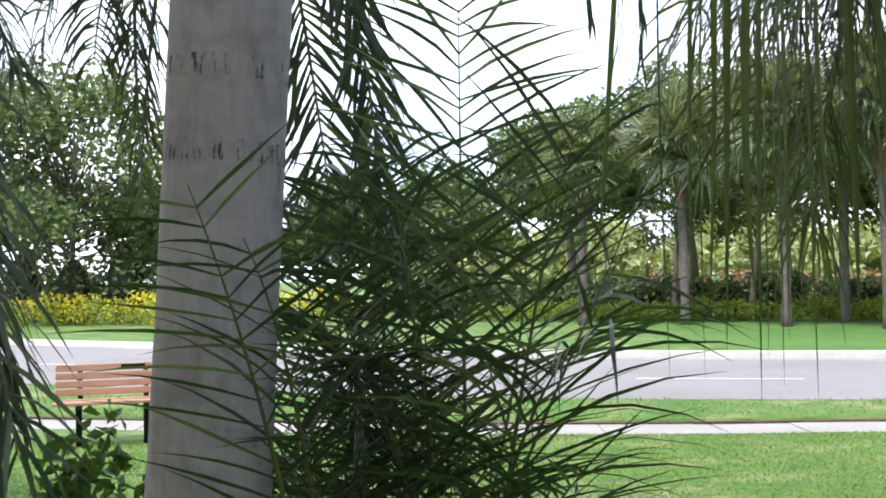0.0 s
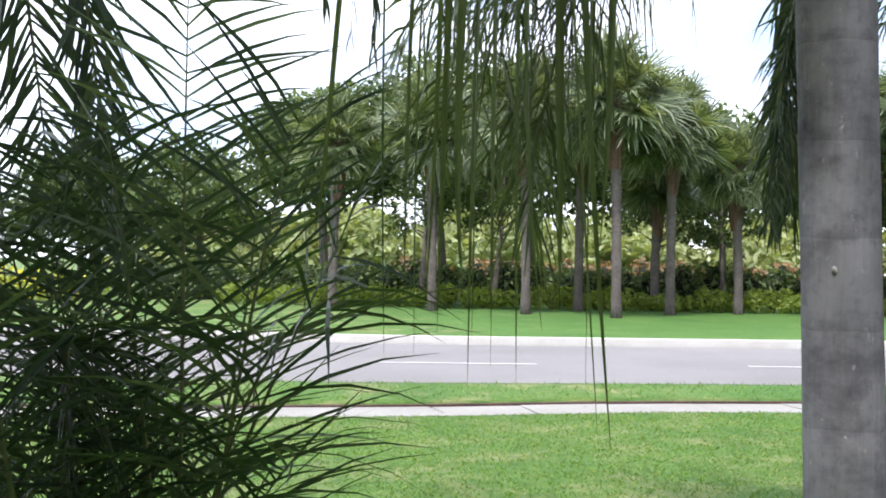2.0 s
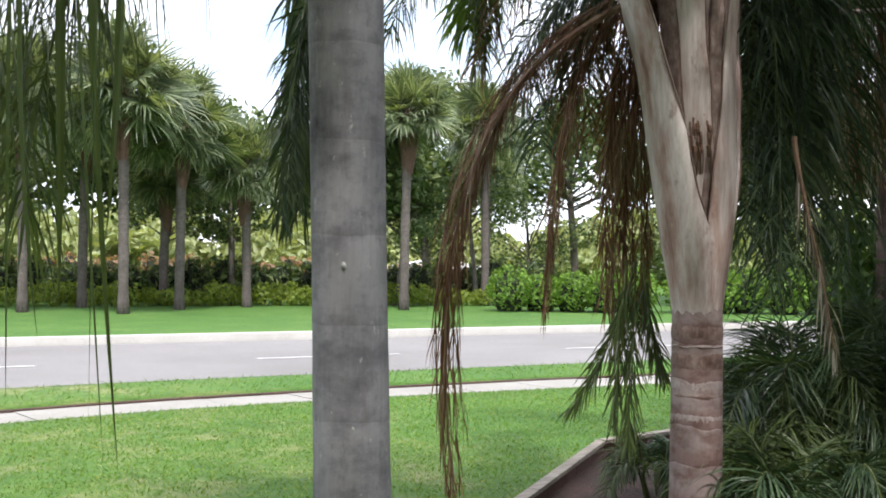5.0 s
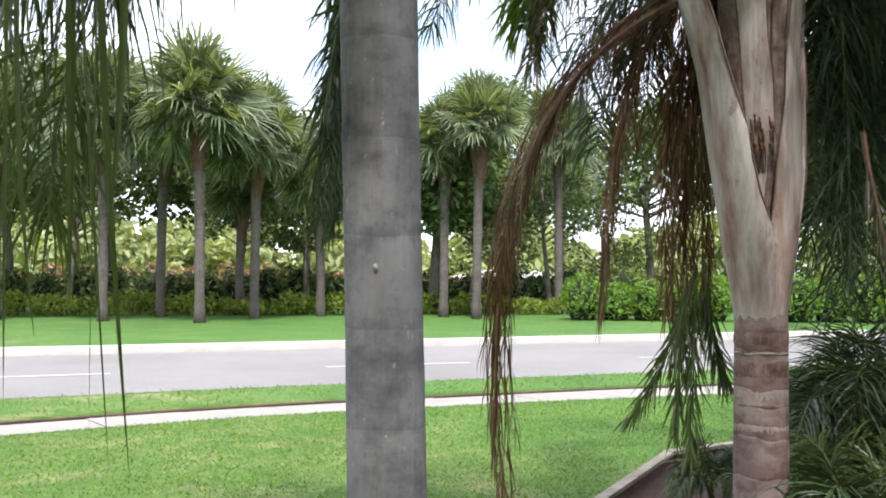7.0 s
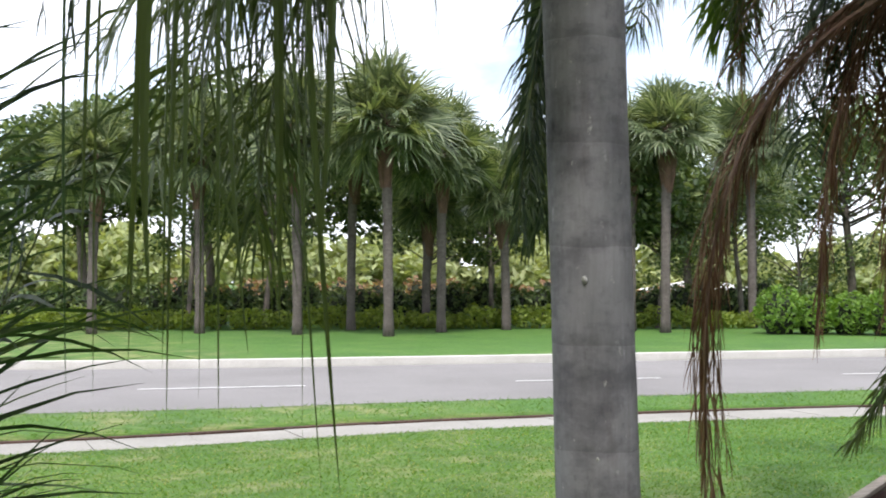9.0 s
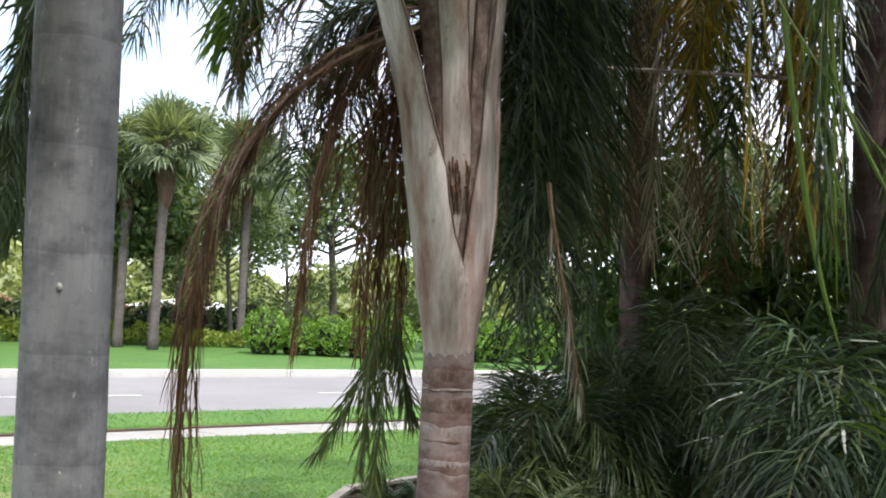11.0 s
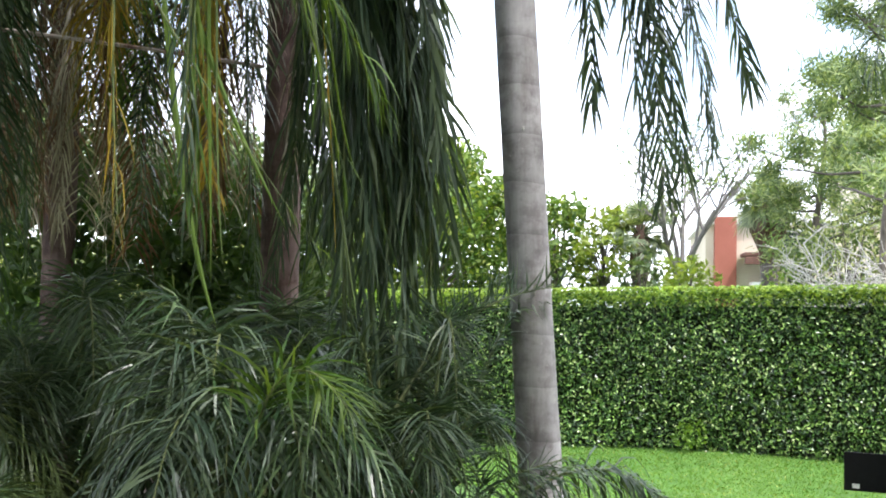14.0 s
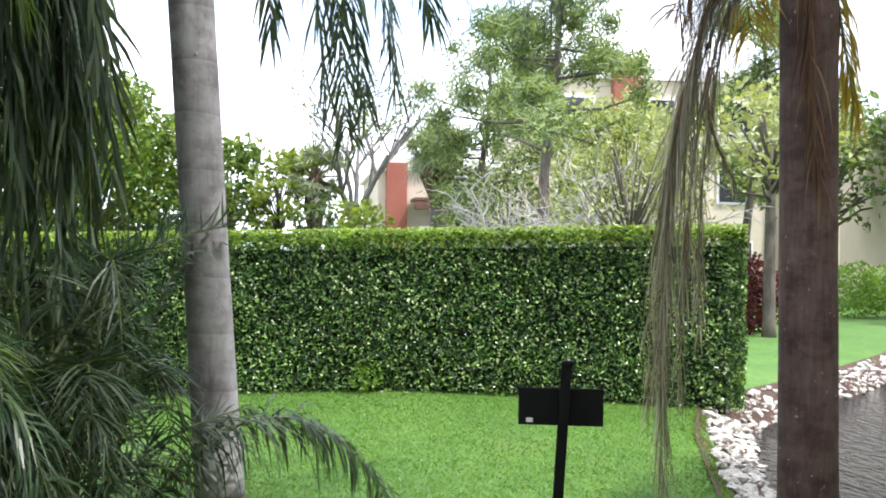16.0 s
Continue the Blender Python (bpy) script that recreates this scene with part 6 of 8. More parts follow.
frond("frond", PALM3, [(3.84, 3.28, 2.87), (3.44, 3.49, 2.60), (3.04, 3.66, 2.04), (3.07, 3.47, 0.96)], seed=88, mat=FROND_DEAD, rib=RACHIS_DEAD, leaf=0.24, width=0.008, spread=0.14, hang=2.6, forward=1.0, planes=0.14, start=0.1, rib_r=0.006, count=70)
frond("frond", PALM3, [(4.03, 3.13, 2.92), (3.66, 3.45, 2.82), (3.58, 3.43, 2.21), (3.50, 3.42, 1.41)], seed=89, mat=FROND_DEAD, rib=RACHIS_DEAD, leaf=0.24, width=0.008, spread=0.14, hang=2.6, forward=1.0, planes=0.14, start=0.1, rib_r=0.006, count=90)
frond("frond", PALM3, [(4.03, 3.13, 2.92), (3.67, 3.43, 2.82), (3.61, 3.40, 2.21), (3.52, 3.40, 1.51)], seed=90, mat=FROND_DEAD, rib=RACHIS_DEAD, leaf=0.24, width=0.008, spread=0.14, hang=2.6, forward=1.0, planes=0.14, start=0.1, rib_r=0.006, count=60)
frond("frond", PALM3, [(4.13, 3.17, 2.99), (3.93, 3.43, 2.86), (3.92, 3.47, 2.08), (3.96, 3.45, 1.40)], seed=91, mat=FROND_DEAD, rib=RACHIS_DEAD, leaf=0.26, width=0.009, spread=0.22, hang=2.6, forward=1.0, planes=0.14, start=0.1, rib_r=0.006, count=70)
frond("frond", PALM3, [(4.13, 3.17, 2.99), (3.95, 3.41, 2.86), (3.95, 3.43, 2.08), (3.98, 3.42, 1.20)], seed=92, mat=FROND_DEAD, rib=RACHIS_DEAD, leaf=0.26, width=0.009, spread=0.22, hang=2.6, forward=1.0, planes=0.14, start=0.1, rib_r=0.006, count=70)
frond("frond", PALM3, [(4.13, 3.17, 2.99), (3.97, 3.38, 2.86), (3.98, 3.39, 2.08), (4.01, 3.39, 1.30)], seed=93, mat=FROND_DEAD, rib=RACHIS_DEAD, leaf=0.26, width=0.009, spread=0.22, hang=2.6, forward=1.0, planes=0.14, start=0.1, rib_r=0.006, count=70)
frond("frond", PALM3, [(4.13, 3.17, 2.99), (3.99, 3.36, 2.86), (4.02, 3.36, 2.08), (4.04, 3.36, 1.15)], seed=94, mat=FROND_DEAD, rib=RACHIS_DEAD, leaf=0.26, width=0.009, spread=0.22, hang=2.6, forward=1.0, planes=0.14, start=0.1, rib_r=0.006, count=70)
frond("frond", PALM3, [(4.13, 3.17, 2.99), (4.01, 3.34, 2.85), (4.05, 3.32, 2.08), (4.06, 3.33, 1.33)], seed=95, mat=FROND_DEAD, rib=RACHIS_DEAD, leaf=0.26, width=0.009, spread=0.22, hang=2.6, forward=1.0, planes=0.14, start=0.1, rib_r=0.006, count=70)
frond("frond", PALM3, [(4.13, 3.17, 2.99), (4.03, 3.32, 2.85), (4.07, 3.29, 2.08), (4.08, 3.31, 1.51)], seed=96, mat=FROND_DEAD, rib=RACHIS_DEAD, leaf=0.26, width=0.009, spread=0.22, hang=2.6, forward=1.0, planes=0.14, start=0.1, rib_r=0.006, count=70)
frond("frond", PALM3, [(4.00, 3.32, 1.64), (3.96, 3.35, 1.36), (3.89, 3.40, 1.18), (3.77, 3.50, 0.94)], seed=97, leaf=0.2, count=44, hang=1.0, width=0.01, start=0.1, spread=0.24, forward=0.85, mat=FROND_MID, planes=0.25, facing=1, rib_r=0.006)
frond("frond", PALM3, [(4.01, 3.32, 1.64), (3.99, 3.31, 1.31), (3.97, 3.31, 1.05), (3.95, 3.31, 0.80)], seed=98, leaf=0.2, count=44, hang=1.0, width=0.01, start=0.1, spread=0.24, forward=0.85, mat=FROND_MID, planes=0.25, facing=1, rib_r=0.006)
frond("frond", PALM3, [(3.98, 3.35, 1.64), (3.95, 3.36, 1.36), (3.93, 3.36, 1.15), (3.91, 3.36, 0.87)], seed=99, leaf=0.2, count=44, hang=1.0, width=0.01, start=0.1, spread=0.24, forward=0.85, mat=FROND_MID, planes=0.25, facing=1, rib_r=0.006)
frond("frond", PALM3, [(4.03, 3.29, 1.64), (4.02, 3.27, 1.41), (4.03, 3.24, 1.26), (4.05, 3.19, 1.11)], seed=100, leaf=0.2, count=44, hang=1.0, width=0.01, start=0.1, spread=0.24, forward=0.85, mat=FROND_MID, planes=0.25, facing=1, rib_r=0.006)
frond("frond", PALM7, [(5.46, 3.17, 4.03), (5.32, 3.40, 3.68), (5.20, 3.57, 3.09), (5.20, 3.58, 1.61)], seed=101, leaf=0.5, hang=2.4, spread=0.7, width=0.017, count=90, mat=FROND_SHADED)
frond("frond", PALM7, [(5.63, 3.27, 4.11), (5.52, 3.46, 3.74), (5.43, 3.59, 3.13), (5.43, 3.59, 1.49)], seed=102, leaf=0.5, hang=2.4, spread=0.7, width=0.017, count=90, mat=FROND_SHADED)
frond("frond", PALM7, [(5.81, 3.37, 4.19), (5.72, 3.51, 3.80), (5.66, 3.60, 3.16), (5.66, 3.61, 1.55)], seed=103, leaf=0.5, hang=2.4, spread=0.7, width=0.017, count=90, mat=FROND_SHADED)
frond("frond", PALM7, [(5.63, 3.27, 4.11), (5.58, 3.37, 3.72), (5.55, 3.41, 3.11), (5.55, 3.41, 1.43)], seed=104, leaf=0.5, hang=2.4, spread=0.7, width=0.017, count=90, mat=FROND_SHADED)
frond("frond", PALM7, [(5.98, 3.48, 4.27), (5.84, 3.70, 3.88), (5.73, 3.87, 3.23), (5.73, 3.87, 1.95)], seed=105, leaf=0.5, hang=2.4, spread=0.7, width=0.017, count=90, mat=FROND_SHADED)
frond("frond", PALM7, [(6.15, 3.58, 4.35), (6.05, 3.74, 3.94), (5.98, 3.85, 3.26), (5.98, 3.85, 1.82)], seed=106, leaf=0.5, hang=2.4, spread=0.7, width=0.017, count=90, mat=FROND_SHADED)
frond("frond", PALM7, [(5.98, 3.48, 4.27), (5.93, 3.56, 3.86), (5.91, 3.58, 3.20), (5.91, 3.58, 1.68)], seed=107, leaf=0.5, hang=2.4, spread=0.7, width=0.017, count=90, mat=FROND_SHADED)
frond("frond", PALM7, [(5.72, 3.32, 4.15), (5.70, 3.36, 3.75), (5.70, 3.35, 3.12), (5.70, 3.35, 1.37)], seed=108, leaf=0.5, hang=2.4, spread=0.7, width=0.017, count=90, mat=FROND_SHADED)
frond("frond", PALM7, [(5.46, 3.17, 4.03), (5.46, 3.17, 3.64), (5.49, 3.13, 3.04), (5.48, 3.13, 1.50)], seed=109, leaf=0.5, hang=2.4, spread=0.7, width=0.017, count=90, mat=FROND_SHADED)
frond("frond", PALM7, [(5.81, 3.37, 4.19), (5.82, 3.35, 3.77), (5.86, 3.28, 3.13), (5.86, 3.28, 1.24)], seed=110, leaf=0.5, hang=2.4, spread=0.7, width=0.017, count=90, mat=FROND_SHADED)
frond("frond", PALM7, [(6.24, 3.63, 4.39), (6.13, 3.81, 3.97), (6.05, 3.93, 3.29), (6.05, 3.93, 1.34)], seed=111, leaf=0.5, hang=2.4, spread=0.7, width=0.017, count=90, mat=FROND_SHADED)
frond("frond", PALM7, [(6.24, 3.63, 4.39), (6.20, 3.69, 3.96), (6.19, 3.70, 3.27), (6.19, 3.70, 1.96)], seed=112, leaf=0.5, hang=2.4, spread=0.7, width=0.017, count=90, mat=FROND_SHADED)
frond("frond", PALM3, [(4.21, 3.23, 3.02), (3.99, 3.49, 3.20), (3.77, 3.71, 2.95), (3.66, 3.82, 2.52)], seed=113, leaf=0.55, hang=2.8, spread=0.7, width=0.016, count=80)
frond("frond", PALM3, [(4.28, 3.30, 3.05), (4.13, 3.48, 3.17), (3.96, 3.67, 2.86), (3.94, 3.69, 2.37)], seed=114, leaf=0.5, hang=2.8, spread=0.7, width=0.016, count=80, mat=FROND_DEAD, rib=RACHIS_DEAD)
frond("frond", PALM3, [(4.36, 3.36, 3.08), (4.14, 3.62, 3.10), (3.97, 3.80, 2.83), (3.91, 3.86, 2.22)], seed=115, leaf=0.45, hang=2.8, spread=0.7, width=0.016, count=80)
frond("frond", PALM3, [(4.23, 3.82, 4.14), (3.90, 4.14, 3.88), (3.85, 4.19, 3.30), (3.86, 4.18, 2.83)], seed=116, leaf=0.32, hang=2.5, spread=0.35, width=0.019, count=60, mat=FROND_YOUNG)
frond("frond", PALM3, [(4.52, 3.48, 3.53), (4.41, 3.61, 3.43), (4.25, 3.80, 3.16), (4.21, 3.84, 2.47)], seed=117, leaf=0.5, hang=2.8, spread=0.7, width=0.015, count=70)
frond("frond", PALM3, [(4.28, 3.30, 3.05), (4.15, 3.46, 3.01), (4.06, 3.55, 2.74), (4.08, 3.53, 2.10)], seed=118, leaf=0.4, hang=2.2, spread=0.7, width=0.014, count=64, mat=FROND_DEAD)
frond("frond", PALM3, [(4.44, 3.42, 3.10), (4.25, 3.65, 3.29), (4.12, 3.79, 2.96), (4.16, 3.75, 2.28)], seed=119, leaf=0.45, hang=2.2, spread=0.7, width=0.014, count=64, mat=FROND_DEAD)
frond("frond", PALM3, [(4.44, 3.42, 3.10), (4.16, 3.75, 3.24), (3.92, 3.99, 2.97), (3.92, 3.99, 2.40)], seed=120, leaf=0.45, hang=2.2, spread=0.7, width=0.014, count=64)
frond("frond", PALM3, [(4.21, 3.23, 3.02), (4.13, 3.33, 2.98), (4.07, 3.40, 2.61), (4.05, 3.42, 1.77)], seed=121, leaf=0.34, hang=2.2, spread=0.4, width=0.014, count=64, mat=FROND_DEAD)
frond("frond", PALM3, [(4.21, 3.23, 3.02), (4.13, 3.33, 2.98), (4.02, 3.46, 2.61), (4.01, 3.47, 1.51)], seed=122, leaf=0.34, hang=2.2, spread=0.4, width=0.014, count=64, mat=FROND_DEAD)
frond("frond", PALM3, [(4.36, 3.36, 3.08), (3.99, 3.78, 3.39), (3.75, 4.01, 3.12), (3.69, 4.06, 2.67)], seed=123, leaf=0.42, hang=2.2, spread=0.7, width=0.014, count=64, mat=FROND_DEAD)
frond("frond", PALM3, [(3.84, 4.01, 3.72), (3.74, 4.11, 3.26), (3.72, 4.12, 2.97), (3.71, 4.13, 2.65)], seed=310, leaf=0.34, hang=2.8, spread=0.5, width=0.02, count=80, mat=FROND_MID)
frond("frond", PALM3, [(3.86, 4.07, 3.74), (3.74, 4.17, 3.27), (3.72, 4.19, 3.04), (3.71, 4.20, 2.84)], seed=311, leaf=0.34, hang=2.8, spread=0.5, width=0.02, count=70, mat=FROND_YOUNG)
frond("frond", PALM6, [(6.41, 2.26, 4.02), (6.39, 2.32, 3.40), (6.38, 2.33, 2.73), (6.40, 2.27, 2.06)], seed=312, leaf=0.4, hang=2.0, spread=0.3, forward=1.0, width=0.016, count=70, mat=FROND_DEAD, rib=RACHIS_DEAD)
frond("frond", PALM6, [(6.55, 2.17, 4.07), (6.53, 2.24, 3.44), (6.51, 2.27, 2.85), (6.53, 2.24, 2.35)], seed=313, leaf=0.4, hang=2.0, spread=0.3, forward=1.0, width=0.016, count=70, mat=FROND_DEAD, rib=RACHIS_DEAD)
frond("frond", PALM6, [(4.69, 3.25, 3.78), (4.72, 3.21, 3.21), (4.74, 3.19, 2.66), (4.72, 3.21, 1.78)], seed=124, leaf=0.45, hang=2.2, spread=0.7, width=0.019, count=90)
frond("frond", PALM6, [(4.95, 3.23, 3.84), (4.98, 3.19, 3.26), (4.98, 3.19, 2.69), (4.98, 3.19, 1.56)], seed=125, leaf=0.45, hang=2.2, spread=0.7, width=0.019, count=90)
frond("frond", PALM6, [(5.04, 3.10, 3.81), (5.06, 3.06, 3.24), (5.05, 3.08, 2.68), (5.03, 3.10, 1.70)], seed=126, leaf=0.45, hang=2.2, spread=0.7, width=0.019, count=90)
frond("frond", PALM6, [(5.05, 3.44, 3.93), (5.10, 3.37, 3.32), (5.12, 3.34, 3.03), (5.10, 3.37, 2.14)], seed=127, leaf=0.5, hang=2.2, spread=0.7, width=0.019, count=90)
frond("frond", PALM6, [(5.23, 3.35, 3.95), (5.27, 3.28, 3.34), (5.27, 3.28, 3.04), (5.26, 3.31, 2.09)], seed=128, leaf=0.5, hang=2.2, spread=0.7, width=0.019, count=90)
frond("frond", PALM6, [(4.69, 3.22, 4.36), (4.66, 3.26, 3.70), (4.73, 3.16, 2.96), (4.77, 3.11, 1.76)], seed=129, leaf=0.5, hang=2.2, spread=0.7, width=0.019, count=90)
frond("frond", PALM6, [(4.77, 3.28, 4.41), (4.67, 3.41, 3.72), (4.74, 3.32, 2.85), (4.78, 3.27, 1.93)], seed=130, leaf=0.5, hang=2.2, spread=0.7, width=0.019, count=90)
frond("frond", PALM6, [(4.86, 3.16, 4.43), (4.93, 3.05, 3.94), (4.93, 3.05, 3.12), (4.92, 3.07, 2.14)], seed=131, leaf=0.5, hang=2.2, spread=0.7, width=0.019, count=90)
frond("frond", PALM6, [(4.85, 3.34, 4.46), (4.73, 3.50, 3.94), (4.73, 3.50, 3.33), (4.78, 3.44, 2.45)], seed=132, leaf=0.5, hang=2.2, spread=0.7, width=0.019, count=80)
frond("frond", PALM6, [(5.09, 3.18, 4.56), (5.15, 3.08, 4.03), (5.15, 3.08, 3.43), (5.15, 3.09, 2.32)], seed=133, leaf=0.5, hang=2.2, spread=0.7, width=0.019, count=80)
frond("frond", PALM6, [(4.66, 3.09, 4.32), (4.64, 3.12, 3.82), (4.71, 3.02, 3.11), (4.72, 3.00, 1.59)], seed=134, leaf=0.4, hang=2.2, spread=0.7, width=0.019, count=90)
frond("frond", PALM6, [(6.69, 2.97, 5.35), (6.46, 3.43, 4.75), (6.33, 3.65, 3.83), (6.36, 3.60, 2.39)], seed=135, leaf=0.55, hang=2.2, spread=0.7, width=0.016, count=90, mat=FROND_DRY)
frond("frond", PALM6, [(6.87, 3.06, 5.45), (6.71, 3.39, 4.85), (6.64, 3.52, 3.72), (6.65, 3.49, 2.23)], seed=136, leaf=0.55, hang=2.2, spread=0.7, width=0.016, count=90, mat=FROND_DEAD)
frond("frond", PALM6, [(6.96, 3.10, 5.51), (6.87, 3.29, 4.91), (6.82, 3.39, 3.68), (6.85, 3.33, 2.17)], seed=137, leaf=0.5, hang=2.2, spread=0.7, width=0.014, count=90, mat=FROND_DRY)
frond("frond", PALM6, [(7.09, 3.07, 5.57), (6.72, 3.77, 4.99), (6.58, 4.00, 4.06), (6.64, 3.91, 2.70)], seed=138, leaf=0.55, hang=2.2, spread=0.7, width=0.014, count=80, mat=FROND_DRY)
frond("frond", PALM6, [(6.03, 2.48, 4.93), (5.97, 2.61, 4.36), (5.91, 2.74, 3.72), (5.91, 2.75, 3.14)], seed=139, leaf=0.5, hang=2.2, spread=0.7, width=0.019, count=70, mat=FROND_YELLOW)
frond("frond", PALM6, [(6.10, 2.32, 4.94), (6.15, 2.20, 4.38), (6.13, 2.24, 3.47), (6.13, 2.25, 2.86)], seed=140, leaf=0.5, hang=2.2, spread=0.3, width=0.019, count=80, mat=FROND_YELLOW)
frond("frond", PALM6, [(6.42, 2.60, 5.15), (6.32, 2.81, 4.53), (6.34, 2.78, 3.72), (6.37, 2.72, 2.78)], seed=141, leaf=0.5, hang=2.2, spread=0.7, width=0.019, count=70, mat=FROND_YOUNG)
frond("frond", PALM6, [(4.50, 2.80, 2.23), (4.51, 2.78, 1.96), (4.58, 2.67, 1.55), (4.60, 2.65, 1.21)], seed=142, leaf=0.22, hang=3.0, spread=0.12, forward=1.0, width=0.012, count=40, planes=0.3, mat=FROND_DRY, rib=RACHIS_DEAD)
frond("frond", PALM6, [(4.03, 1.58, 3.48), (3.98, 1.68, 3.02), (3.99, 1.66, 2.47), (4.01, 1.61, 1.88)], seed=143, leaf=0.3, hang=3.0, spread=0.12, forward=1.0, width=0.011, count=12, planes=0.3, mat=FROND_YELLOW)
frond("frond", PALM6, [(4.30, 1.44, 3.58), (4.28, 1.49, 3.11), (4.29, 1.47, 2.52), (4.30, 1.43, 2.00)], seed=144, leaf=0.35, hang=3.0, spread=0.14, forward=1.0, width=0.014, count=24, planes=0.3, mat=FROND_YOUNG)
frond("frond", PALM6, [(4.30, 1.44, 3.58), (4.29, 1.46, 3.11), (4.27, 1.50, 2.52), (4.28, 1.47, 2.00)], seed=145, leaf=0.35, hang=3.0, spread=0.14, forward=1.0, width=0.016, count=30, planes=0.3)
frond("frond", PALM6, [(3.98, 1.68, 3.07), (4.04, 1.55, 2.72), (4.12, 1.33, 2.37), (4.25, 0.88, 1.75)], seed=146, leaf=0.2, hang=3.0, spread=0.05, forward=1.0, width=0.012, count=10, planes=0.3, mat=FROND_YOUNG, rib_r=0.006)
frond("frond", PALM6, [(4.52, 1.40, 3.43), (4.59, 1.16, 3.06), (4.62, 1.06, 2.65), (4.65, 0.92, 2.06)], seed=147, leaf=0.3, hang=3.0, spread=0.1, forward=1.0, width=0.02, count=20, planes=0.3, mat=FROND_YOUNG, rib_r=0.008)
frond("frond", PALM6, [(4.52, 1.40, 3.43), (4.62, 1.07, 2.99), (4.64, 0.95, 2.80), (4.68, 0.76, 2.39)], seed=148, leaf=0.3, hang=3.0, spread=0.15, forward=1.0, width=0.02, count=24, planes=0.3, mat=FROND_YOUNG, rib_r=0.008)
frond("frond", PALM7, [(5.95, 3.51, 4.46), (5.99, 3.43, 3.74), (6.04, 3.35, 2.92), (6.04, 3.35, 2.20)], seed=320, leaf=0.34, hang=2.4, spread=0.32, forward=1.0, width=0.013, count=80, planes=0.4, mat=FROND_DEAD, rib=RACHIS_DEAD, rib_r=0.008)
frond("frond", PALM7, [(6.20, 3.28, 4.54), (6.19, 3.29, 3.79), (6.19, 3.29, 2.87), (6.23, 3.22, 2.11)], seed=321, leaf=0.34, hang=2.4, spread=0.32, forward=1.0, width=0.013, count=80, planes=0.4, mat=FROND_DEAD, rib=RACHIS_DEAD, rib_r=0.008)
frond("frond", PALM7, [(6.12, 3.00, 4.47), (6.11, 3.01, 3.74), (6.10, 3.04, 2.92), (6.09, 3.05, 2.00)], seed=322, leaf=0.32, hang=2.4, spread=0.32, forward=1.0, width=0.013, count=80, planes=0.4, mat=FROND_DRY, rib=RACHIS_DEAD, rib_r=0.008)
frond("frond", PALM7, [(6.07, 3.29, 4.49), (6.06, 3.32, 3.68), (6.07, 3.29, 2.60), (6.10, 3.24, 1.85)], seed=323, leaf=0.36, hang=2.4, spread=0.32, forward=1.0, width=0.013, count=80, planes=0.4, mat=FROND_GREY, rib=RACHIS_DEAD, rib_r=0.008)
frond("frond", PALM7, [(6.06, 2.89, 4.43), (6.09, 2.83, 3.72), (6.11, 2.79, 3.08), (6.12, 2.78, 2.35)], seed=324, leaf=0.32, hang=2.4, spread=0.32, forward=1.0, width=0.013, count=70, planes=0.4, mat=FROND_DEAD, rib=RACHIS_DEAD, rib_r=0.008)
frond("frond", PALM6, [(6.41, 1.72, 4.22), (6.42, 1.69, 3.52), (6.40, 1.75, 2.82), (6.39, 1.78, 2.07)], seed=330, leaf=0.34, hang=2.4, spread=0.32, forward=1.0, width=0.015, count=60, planes=0.4, mat=FROND_DRY, rib_r=0.008)
frond("frond", PALM6, [(6.33, 1.61, 4.18), (6.33, 1.62, 3.28), (6.32, 1.65, 2.60), (6.28, 1.80, 1.79)], seed=331, leaf=0.34, hang=2.4, spread=0.32, forward=1.0, width=0.015, count=80, planes=0.4, mat=FROND, rib_r=0.008)
frond("frond", PALM6, [(6.22, 2.00, 4.18), (6.21, 2.01, 3.34), (6.23, 1.97, 2.63), (6.25, 1.89, 1.72)], seed=332, leaf=0.34, hang=2.4, spread=0.32, forward=1.0, width=0.015, count=70, planes=0.4, mat=FROND_GREY, rib_r=0.008)
frond("frond", SHRUB_PALM, [(6.32, 0.76, 0.41), (6.35, 0.57, 1.31), (6.37, 0.37, 1.88), (6.38, 0.24, 1.59)], seed=360, leaf=0.20, hang=1.2, spread=0.8, width=0.014, count=60, mat=FROND_GREY, rib_r=0.007)
frond("frond", SHRUB_PALM, [(6.16, 0.82, 0.45), (6.17, 0.75, 1.15), (6.19, 0.64, 1.59), (6.21, 0.44, 1.77)], seed=361, leaf=0.24, hang=1.2, spread=0.8, width=0.014, count=56, mat=FROND_GREY, rib_r=0.007)
frond("frond", SHRUB_PALM, [(6.22, 0.78, 0.43), (6.24, 0.64, 1.08), (6.26, 0.50, 1.44), (6.27, 0.36, 1.59)], seed=362, leaf=0.20, hang=1.2, spread=0.8, width=0.014, count=48, mat=FROND_GREY, rib_r=0.007)
strap(PALM6, [(4.55, 1.77, 3.30), (4.60, 1.65, 2.14), (4.63, 1.58, 1.77), (4.67, 1.48, 1.48)], 0.026, FROND_YOUNG, 301)
strap(PALM6, [(4.63, 1.57, 3.40), (4.64, 1.55, 2.47), (4.65, 1.52, 1.97), (4.65, 1.51, 1.68)], 0.024, FROND_YOUNG, 302)
strap(PALM6, [(4.65, 1.53, 3.40), (4.65, 1.51, 2.48), (4.66, 1.49, 1.98), (4.67, 1.46, 1.73)], 0.022, FROND_MID, 303)
strap(PALM6, [(4.57, 1.72, 3.30), (4.63, 1.57, 2.58), (4.70, 1.37, 2.23), (4.75, 1.21, 1.90)], 0.022, FROND_YOUNG, 304)
